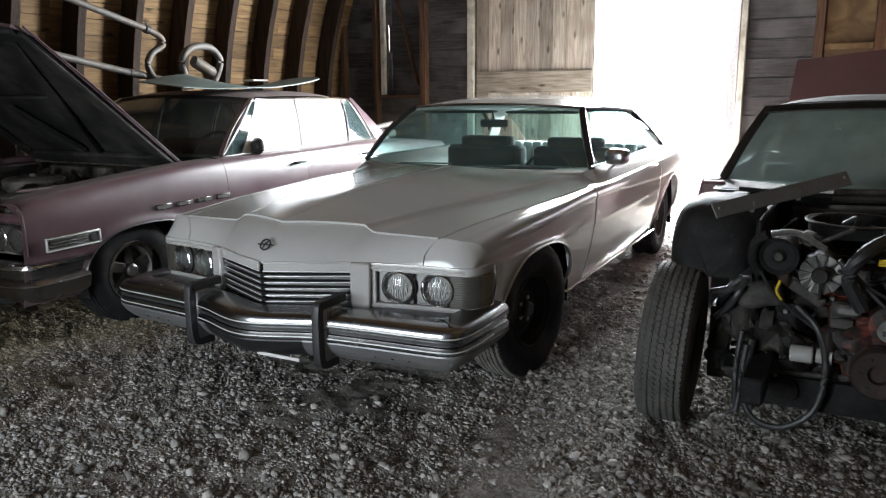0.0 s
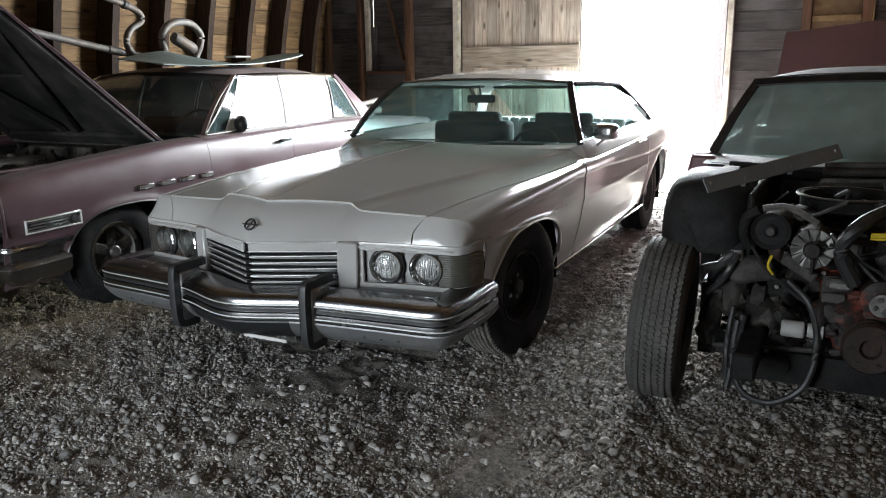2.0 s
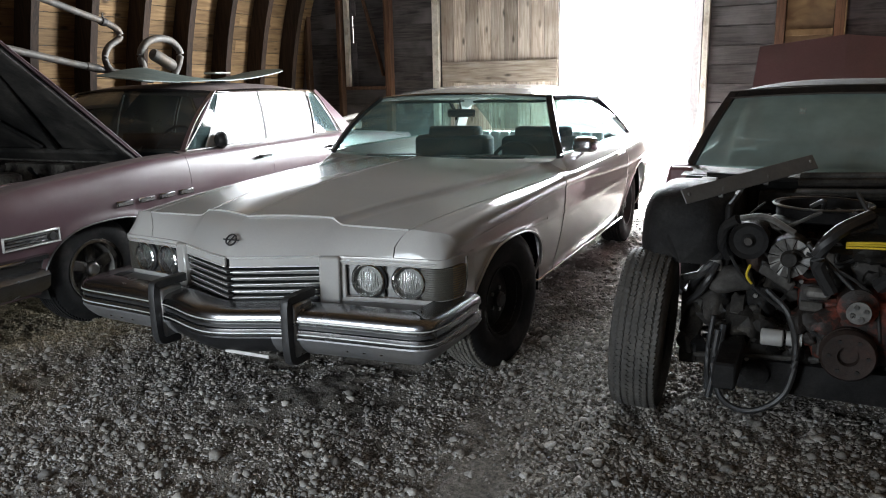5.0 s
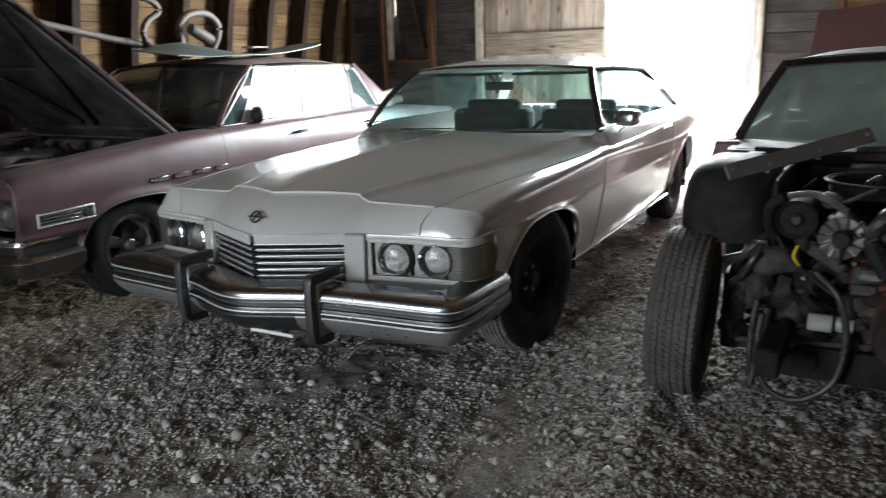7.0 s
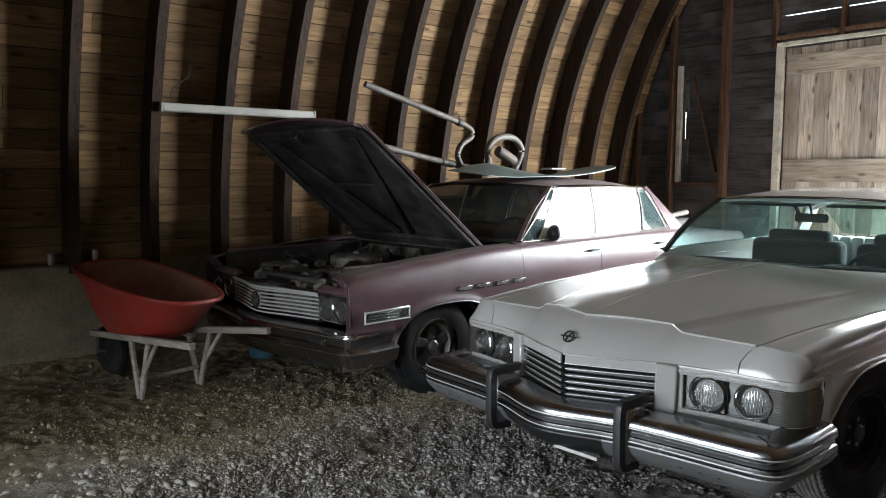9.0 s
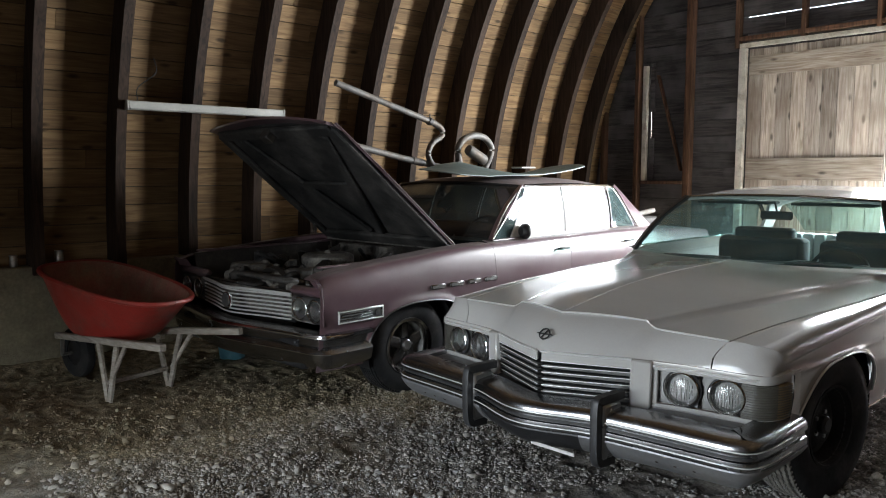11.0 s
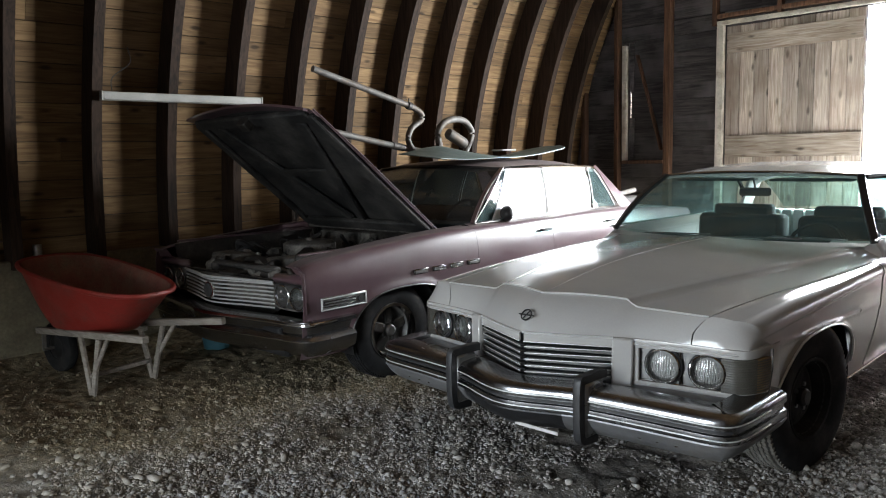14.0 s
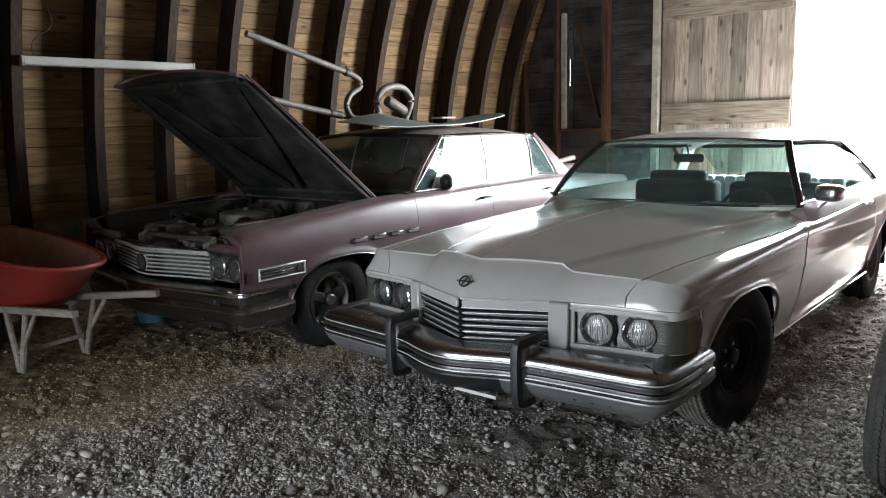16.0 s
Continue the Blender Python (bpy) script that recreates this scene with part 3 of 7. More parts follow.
def stone_material():
    m = mat("limestone_gravel", (0.36, 0.34, 0.312), 0.92, vary=0.2, scale=30, fine=0.25, fine_scale=160, spec=0.2)
    N, L = m.node_tree.nodes, m.node_tree.links
    p = N["Principled BSDF"]
    ge = N.new("ShaderNodeNewGeometry")
    r = N.new("ShaderNodeMapRange")
    for i, v in enumerate((0.0, 1.0, 0.45, 1.2)):
        r.inputs[i + 1].default_value = v
    L.new(ge.outputs["Random Per Island"], r.inputs[0])
    x = N.new("ShaderNodeMix")
    x.data_type, x.blend_type = 'RGBA', 'MULTIPLY'
    x.inputs["Factor"].default_value = 1.0
    L.new(p.inputs["Base Color"].links[0].from_socket, x.inputs[6])
    L.new(r.outputs[0], x.inputs[7])
    L.new(x.outputs[2], p.inputs["Base Color"])
    return m


M_STONE = stone_material()
brown_side(M_STONE)


def build_yard():
    bm = grid(lambda u, v: (u, v, -0.012), [-60, 60], [6.75, 140])
    ob = part("yard", bm, M_OUTSIDE)
    tagged(ob, "pale gravel yard outside the barn door", "yard", kind="structure")


build_yard()


def build_ribs():
    bm = None
    n = 30
    for side in (-1, 1):
        sec = []
        b = bmesh.new()
        R = []
        for i in range(n):
            a = -0.012 + (A_TOP + 0.012) * i / (n - 1)
            xo, zo = arch(a, 0.006, side)
            xi, zi = arch(a, 0.235, side)
            R.append([b.verts.new((xo, -0.040, zo)), b.verts.new((xi, -0.040, zi)), b.verts.new((xi, 0.040, zi)), b.verts.new((xo, 0.040, zo))])
        for r0, r1 in zip(R, R[1:]):
            for k in range(4):
                b.faces.new((r0[k], r0[(k + 1) % 4], r1[(k + 1) % 4], r1[k]))
        b.faces.new(R[0][::-1])
        b.faces.new(R[-1])
        bm = merge(bm, b)
    first = part("rib", bm, M_RIB)
    tagged(first, "dark old laminated timber rib arching over the barn", "rib", "arched ribs", "structure")
    first.location.y = RIB_Y0
    k = 1
    while RIB_Y0 + RIB_STEP * k < NORTH - 0.05:
        copy_thing(first, pose(0, RIB_Y0 + RIB_STEP * k, 0))
        k += 1
    k = 1
    while RIB_Y0 - RIB_STEP * k > SOUTH + 0.1:
        copy_thing(first, pose(0, RIB_Y0 - RIB_STEP * k, 0))
        k += 1


RIB_Y0, RIB_STEP = -0.90, 0.625
build_ribs()

ROW = 0.155


def build_boarding():
    """West boarding as single boards; the vault above and the east side as joined boards."""
    rng = random.Random(4)
    root = new("wall_west")
    tagged(root, "curved west side boarded with knotty pine planks", "wall", kind="structure")
    rows = int(RAD * A_TOP / ROW)
    rest = bmesh.new()
    for side in (-1, 1):
        for k in range(rows + 1):
            a0, a1 = k * ROW / RAD, min((k * ROW + ROW - 0.007) / RAD, A_TOP)
            if a1 - a0 < 0.005:
                continue
            y = SOUTH + rng.uniform(0, 0.5) if k % 2 else SOUTH
            while y < NORTH - 0.01:
                ln = rng.choice((2.44, 3.05, 3.66, 4.27))
                y1 = min(y + ln, NORTH)
                if NORTH - y1 < 0.7:
                    y1 = NORTH
                dep = rng.uniform(-0.003, 0.003)
                b = bmesh.new()
                vs = []
                for yy in (y + 0.002, y1 - 0.002):
                    for a, ins in ((a0, dep), (a1, dep), (a1, -0.022), (a0, -0.022)):
                        x, z = arch(a, ins, side)
                        vs.append(b.verts.new((x, yy, z)))
                for f in ((0, 1, 2, 3), (7, 6, 5, 4), (0, 4, 5, 1), (1, 5, 6, 2), (2, 6, 7, 3), (3, 7, 4, 0)):
                    b.faces.new([vs[i] for i in f])
                if side < 0 and y1 > -3.5 and a1 < 0.95:
                    ob = part("board", b, M_BOARD, root)
                else:
                    rest = merge(rest, b)
                y = y1
    ob = part("ceiling", rest, M_BOARD)
    tagged(ob, "pine boarding of the high barn vault", "ceiling", kind="structure")
    # weathertight skin behind the boards
    def shell(u, v):
        side = -1 if v < 0 else 1
        x, z = arch(A_TOP * (1 - abs(v)), -0.06, side)
        return (x, u, z)
    bm = grid(shell, [SOUTH - 0.1, NORTH + 0.1], lin(-1, 1, 61))
    ob = thick(part("roof_shell", bm, M_BLACK), 0.05, 0)
    tagged(ob, "dark roofing over the barn vault", "roof", kind="structure")


build_boarding()


def build_knee_walls():
    for name, side in (("knee_wall_west", -1), ("knee_wall_east", 1)):
        bm = bmesh.new()
        x0, x1 = WEST - 0.08, WEST + 0.17
        if side > 0:
            x0, x1 = 2 * MID - x1, 2 * MID - x0
        box(x0, x1, SOUTH, NORTH, -0.15, SPRING, 0.012, bm=bm)
        ob = part(name, bm, M_CONCRETE)
        tagged(ob, "low dusty concrete wall under the ribs", "wall", kind="structure")


build_knee_walls()


# openings of the north wall: x0, x1, z0, z1
DOOR = (-2.20, 1.04, 0.0, 3.03)
SEAM = -0.60
WIN = (-3.52, -2.98, 1.46, 2.90)


def arch_x(z, inset=0.0):
    """West inner face at the height z."""
    r = RAD - inset
    h = min(max(z - SPRING, 0), r)
    return WEST + RAD - math.sqrt(max(r * r - h * h, 0))


def build_north_wall():
    root = new("wall_north")
    tagged(root, "dark horizontal board siding of the barn end wall", "wall", kind="structure")
    rng = random.Random(9)
    step = 0.20
    z = 0.0
    while z < TOP - 0.05:
        z1 = min(z + step - 0.008, TOP)
        gap = 0.0
        if 3.19 < z + step < 3.40:
            gap = 0.012
        xa, xb = arch_x(z, -0.05), 2 * MID - arch_x(z, -0.05)
        spans = [(xa, xb)]
        for o in (DOOR, WIN):
            if z1 > o[2] + 0.02 and z < o[3] - 0.02:
                nxt = []
                for s in spans:
                    if o[0] > s[0] and o[1] < s[1]:
                        nxt += [(s[0], o[0]), (o[1], s[1])]
                    else:
                        nxt.append(s)
                spans = nxt
        for s in spans:
            x = s[0]
            while x < s[1] - 0.01:
                e = min(x + rng.uniform(2.0, 4.0), s[1])
                if s[1] - e < 0.5:
                    e = s[1]
                dy = rng.uniform(0, 0.006)
                part("siding_board", box(x + 0.001, e - 0.001, NORTH + dy, NORTH + 0.024 + dy, z, z1 - gap - rng.uniform(0, 0.003), 0.002), M_SIDING, root)
                x = e
        z += step
    # battens of daylight-tight lap outside, left off where slits of light show
    for a, b, z0, z1 in ((-9, DOOR[0], 0, TOP), (DOOR[1], 9, 0, TOP), (DOOR[0], DOOR[1], 3.42, TOP), (DOOR[0], DOOR[1], 3.03, 3.22)):
        zz = z0
        while zz < z1 - 0.01:
            ze = min(zz + 0.45, z1)
            a2, b2 = max(a, arch_x(zz, -0.06)), min(b, 2 * MID - arch_x(zz, -0.06))
            if b2 > a2 + 0.02:
                cuts = [(a2, b2)]
                if a2 < WIN[0] and b2 > WIN[1] and ze > WIN[2] and zz < WIN[3]:
                    cuts = [(a2, WIN[0]), (WIN[1], b2)]
                for c in cuts:
                    part("outer_board", box(c[0], c[1], NORTH + 0.034, NORTH + 0.055, zz, ze), M_SIDING, root)
            zz = ze
    part("window_filler", box(WIN[0] - 0.01, WIN[0] + 0.06, NORTH + 0.026, NORTH + 0.05, WIN[2] - 0.1, 2.0), M_SIDING, root)
    part("window_filler", box(WIN[0] - 0.01, WIN[0] + 0.06, NORTH + 0.026, NORTH + 0.05, 2.35, WIN[3] + 0.12), M_SIDING, root)
    # studs and plates inside
    for x, w, z0, z1 in ((-2.90, 0.09, 0, 4.6), (-3.66, 0.06, 0, 3.7), (-4.20, 0.06, 0, 2.4), (-2.27, 0.055, 3.03, 4.8), (-1.49, 0.05, 3.08, 5.2), (-0.7, 0.05, 3.08, 5.6),
                         (0.1, 0.05, 3.08, 6.0), (1.80, 0.09, 0, 5.0), (2.34, 0.09, 0, 4.6), (3.0, 0.06, 0, 4.2), (3.7, 0.06, 0, 3.6), (4.4, 0.06, 0, 2.7)):
        part("stud", box(x - w / 2, x + w / 2, NORTH - 0.10, NORTH - 0.002, z0, z1, 0.004), M_STUD, root)
    part("plate", box(-2.3, 1.3, NORTH - 0.09, NORTH - 0.003, 3.11, 3.16, 0.004), M_STUD, root)
    # bare plywood between the eastern studs with its rail
    part("plywood_panel", box(1.85, 2.29, NORTH - 0.03, NORTH - 0.006, 1.0, 2.9, 0.002), M_OSB, root, "bare brown plywood")
    part("rail", box(1.85, 2.29, NORTH - 0.085, NORTH - 0.033, 1.86, 1.92, 0.004), M_OSB, root)
    part("east_stud_face", box(2.385, 2.40, NORTH - 0.105, NORTH - 0.004, 0, 3.6, 0.002), M_OSB, root)
    return root


build_north_wall()


def build_window():
    x0, x1, z0, z1 = WIN
    w = new("window_1")
    tagged(w, "boarded-up narrow window with worn pale frame", "window", kind="structure")
    part("window_frame", box(x0 - 0.07, x0 - 0.006, NORTH - 0.06, NORTH - 0.003, z0 - 0.06, z1 + 0.05, 0.004), M_CASING, w)
    part("window_frame", box(x1 + 0.01, x1 + 0.05, NORTH - 0.06, NORTH - 0.003, z0 - 0.06, z1 + 0.06, 0.004), M_STUD, w)
    part("window_sill", box(x0 - 0.05, x1 + 0.04, NORTH - 0.11, NORTH - 0.003, z0 - 0.075, z0 - 0.03, 0.004), M_STUD, w)
    part("window_board", box(x0 - 0.0012, x1 + 0.1, NORTH + 0.06, NORTH + 0.08, z0 - 0.2, z1 + 0.25, 0.002), M_SIDING, w, "dark board nailed over the opening")
    part("window_brace", beam((x0 + 0.12, NORTH + 0.012, z1 - 0.08), (x1 - 0.05, NORTH + 0.012, z0 + 0.1), 0.02, 0.07, up=(0, -1, 0)), M_STUD, w)


build_window()


def door_leaf(name, width, height, label, m):
    """A ledged door of upright boards. Hinge edge at x 0, inner side towards -y."""
    rng = random.Random(5)
    d = new(name)
    d.matrix_basis = m
    tagged(d, label, "door", kind="structure")
    n = 9
    w = width / n
    for i in range(n):
        part("door_board", box(i * w + 0.0022, (i + 1) * w - 0.0022, -0.012 + rng.uniform(-0.003, 0.003), 0.014, 0.02, height - 0.005 - rng.uniform(0, 0.01), 0.004), M_DOORWOOD, d)
    # backing boards, split along one open joint
    cut = (n - 2) * w
    for x0, x1, z0, z1 in ((-0.05, cut - 0.0012, 0.0, height + 0.04), (cut + 0.0012, width, 0.0, height + 0.04), (cut - 0.0012, cut + 0.0012, 0.0, 1.72), (cut - 0.0012, cut + 0.0012, 2.15, height + 0.04)):
        part("backing", box(x0, x1, 0.0145, 0.030, z0, z1), M_SIDING, d)
    for z0, z1 in ((0.25, 0.50), (1.44, 1.70), (height - 0.33, height - 0.10)):
        part("ledge", box(0.02, width - 0.012, -0.045, -0.0155, z0, z1, 0.004), M_LEDGE, d)
    return d


door_leaf("door_1", SEAM - DOOR[0] - 0.045, 3.015, "closed weathered grey plank barn door leaf", pose(DOOR[0] + 0.04, NORTH + 0.02, 0.01))
door_leaf("door_2", 1.58, 2.98, "open weathered plank barn door leaf", pose(DOOR[1] - 0.01, NORTH + 0.08, 0.01, 0, 0, 103))


def build_casing():
    t = new("trim")
    tagged(t, "worn pale painted casing round the barn door", "trim", kind="structure")
    part("jamb", box(DOOR[0] - 0.05, DOOR[0] + 0.035, NORTH - 0.07, NORTH - 0.003, 0, DOOR[3], 0.004), M_CASING, t)
    part("jamb", box(DOOR[1] + 0.0, DOOR[1] + 0.06, NORTH - 0.07, NORTH - 0.003, 0, DOOR[3], 0.004), M_CASING, t)
    part("head", box(DOOR[0] - 0.05, DOOR[1] + 0.06, NORTH - 0.075, NORTH - 0.004, DOOR[3] + 0.002, DOOR[3] + 0.05, 0.004), M_CASING, t)


build_casing()


def build_south_wall():
    """The end behind the camera, with its doorway open."""
    bm = bmesh.new()
    o = (-0.95, 1.05, 0.0, 2.25)
    z = 0.0
    while z < TOP - 0.05:
        z1 = min(z + 0.25, TOP)
        xa, xb = arch_x(z1, -0.02), 2 * MID - arch_x(z1, -0.02)
        spans = [(xa, xb)] if z >= o[3] - 0.01 or z < o[2] else [(xa, o[0]), (o[1], xb)]
        for s in spans:
            box(s[0], s[1], SOUTH - 0.05, SOUTH, z, z1 - 0.002, bm=bm)
        z = z1
    tagged(part("wall_south", bm, M_SIDING), "dark board siding of the other barn end", "wall", kind="structure")


build_south_wall()


def build_light_blockers():
    """Unseen board screens added behind the camera to block its back light; the western one ends in a slope."""
    bm = bmesh.new()
    z = 0.55
    while z < 5.6:
        z1 = z + 0.125
        end = min(0.0, -1.15 + (z - 0.55) / 1.85 * 1.15)
        box(arch_x(z1, 0.02), end, -3.22, -3.18, z, z1 - 0.001, bm=bm)
        z = z1
    tagged(part("partition_west", bm, M_SIDING), "unseen dark board screen with sloping end, added to shade the west wall", "wall", kind="structure")
    # eastern screen, added to keep the back light off the stripped car
    bm = bmesh.new()
    z = 0.0
    while z < 5.6:
        z1 = z + 0.25
        box(1.1, 2 * MID - arch_x(z1, 0.02), -3.22, -3.18, z, z1 - 0.002, bm=bm)
        z = z1
    tagged(part("partition_east", bm, M_SIDING), "unseen dark board screen, added to hold back light from the east side", "wall", kind="structure")


build_light_blockers()


# ---- parts shared by the cars ----
def arch_bottom(y, rocker, wells):
    """Lower edge of a car's side at the station y, raised over the wheels."""
    for yc, zc, r, *more in wells:
        if abs(y - yc) < r:
            h, n = more or (r, 2.0)
            return max(rocker, zc + h * (1 - (abs(y - yc) / r) ** n) ** (1 / n))
    return rocker


def stations(a, b, step, wells):
    """Stations along a car's side, closer about its wheel arches."""
    s = set(lin(a, b, max(3, int((b - a) / step) + 1)))
    for yc, zc, r, *more in wells:
        for i in range(33):
            t = yc - r * math.cos(math.pi * i / 32)
            for q in (t, ):
                if a < q < b:
                    s.add(q)
        for q in (yc - r - 0.0008, yc + r + 0.0008):
            if a < q < b:
                s.add(q)
    return sorted(s)


def wheel(name, parent, at, r, width, rim_r, out, tyre_mat, rim_mat, steer=0.0, style="steel", lean=0.0, tread_mat=None):
    """A road wheel; out is the side (-1 or 1) that faces away from the car."""
    w = part(name, lathe([(rim_r * 0.99, -width * 0.40), (rim_r * 0.93, -width * 0.30), (rim_r * 0.93, width * 0.30), (rim_r * 0.99, width * 0.40)], 32, 'x', caps=False), M_BLACK, parent, smooth=True)
    w.matrix_basis = pose(*at, 0, lean, steer)
    h = width / 2
    prof = [(rim_r, -h * 0.78), (rim_r + 0.03, -h * 0.97), (r - 0.07, -h), (r - 0.025, -h * 0.93), (r - 0.006, -h * 0.78), (r, -h * 0.5), (r + 0.001, 0), (r, h * 0.5), (r - 0.006, h * 0.78),
            (r - 0.025, h * 0.93), (r - 0.07, h), (rim_r + 0.03, h * 0.97), (rim_r, h * 0.78)]
    tb = lathe(prof, 56, 'x', closed=True)
    tyre = part("tyre", tb, tyre_mat, w, smooth=True)
    # tread blocks stand a little proud of the carcass
    tr = bmesh.new()
    n = 84
    for i in range(n):
        for k, (c, hw) in enumerate(((-0.74, 0.075), (-0.50, 0.085), (-0.26, 0.085), (-0.01, 0.09), (0.24, 0.085), (0.49, 0.085), (0.73, 0.075))):
            a = 2 * math.pi * (i + 0.37 * (k % 3)) / n
            m = Matrix.Rotation(a, 4, 'X') @ Matrix.Translation((c * h, 0, r + 0.001 - (0.007 if abs(c) > 0.6 else 0.0))) @ Matrix.Rotation(0.3 if k % 2 else -0.3, 4, 'Z')
            b = bmesh.new()
            bmesh.ops.create_cube(b, size=1)
            bmesh.ops.transform(b, matrix=m @ Matrix.Diagonal((hw * h * 2.1, 2 * math.pi * r / n * 0.95, 0.012, 1)), verts=b.verts)
            me = bpy.data.meshes.new("t")
            b.to_mesh(me)
            b.free()
            tr.from_mesh(me)
            bpy.data.meshes.remove(me)
    part("tread", tr, tread_mat or tyre_mat, w)
    o = out
    # dished rim, centre and hub
    rim = lathe([(rim_r + 0.006, h * 0.80 * o), (rim_r + 0.010, h * 0.90 * o), (rim_r - 0.004, h * 0.88 * o), (rim_r - 0.012, h * 0.62 * o), (rim_r - 0.03, h * 0.30 * o), (rim_r - 0.035, h * 0.05 * o), (rim_r - 0.05, -h * 0.1 * o), (0, -h * 0.12 * o)], 40, 'x', caps=False)
    part("rim", rim, rim_mat, w, smooth=True)
    if style == "spoke":
        for i in range(5):
            a = 2 * math.pi * i / 5 + 0.3
            c, s = math.cos(a), math.sin(a)
            part("spoke", beam((o * h * 0.34, c * 0.04, s * 0.04), (o * h * 0.22, c * (rim_r - 0.025), s * (rim_r - 0.025)), 0.075, 0.03, 0.010, up=(1, 0, 0)), M_GRIME, w)
        part("lip", lathe([(rim_r + 0.004, h * 0.86 * o), (rim_r + 0.008, h * 0.95 * o), (rim_r - 0.012, h * 0.90 * o), (rim_r - 0.022, h * 0.5 * o)], 40, 'x', caps=False), M_BRIGHT, w, smooth=True)
    else:
        part("disc", lathe([(rim_r - 0.036, h * 0.1 * o), (rim_r * 0.6, h * 0.34 * o), (rim_r * 0.42, h * 0.40 * o), (0.0, h * 0.40 * o)], 32, 'x'), rim_mat, w, smooth=True)
    part("hub", lathe([(0.045, h * 0.3 * o), (0.042, h * 0.62 * o), (0.03, h * 0.72 * o), (0.0, h * 0.72 * o)], 20, 'x'), M_SATIN if style == "spoke" else M_BLACK, w, smooth=True)
    for i in range(5):
        a = 2 * math.pi * i / 5
        part("wheel_nut", lathe([(0.011, h * 0.3 * o), (0.011, h * 0.48 * o), (0, h * 0.48 * o)], 6, 'x', (0, 0.062 * math.cos(a), 0.062 * math.sin(a))), M_SATIN, w)
    return w


def headlight(parent, x, y, z, r, yaw):
    """Sealed-beam lamp that faces -y: thin chrome ring, reflector bowl and fluted domed lens."""
    h = part("headlight", lathe([(r + 0.007, 0.012), (r + 0.007, -0.008), (r + 0.002, -0.012), (r - 0.002, -0.006), (r - 0.002, 0.012)], 32, 'y', closed=True), M_BRIGHT, parent, "round sealed-beam headlight with chrome ring", smooth=True)
    h.matrix_basis = pose(x, y, z, 0, 0, yaw)
    part("surround", lathe([(r + 0.007, 0.0), (r + 0.015, 0.004), (r + 0.015, 0.02), (r + 0.007, 0.02)], 32, 'y', closed=True), M_BLACK, h, "black lamp surround", smooth=True)
    part("reflector", lathe([(r - 0.003, -0.002), (r * 0.85, 0.022), (r * 0.55, 0.044), (r * 0.25, 0.055), (0.0, 0.058)], 28, 'y', caps=False), M_REFLECT, h, smooth=True)
    lens = part("lens", lathe([(r - 0.002, -0.004), (r * 0.8, -0.012), (r * 0.45, -0.018), (0.0, -0.020)], 28, 'y', caps=False), M_LENS, h, smooth=True)
    lens.visible_shadow = False
    for i in range(9):
        fx = (i - 4) * r * 0.16
        hz = math.sqrt(max(0, (r * 0.72) ** 2 - fx * fx))
        part("flute", tube([(fx, 0.002, -hz), (fx, -0.004, 0), (fx, 0.002, hz)], 0.0016, 5), M_REFLECT, h)
    return h


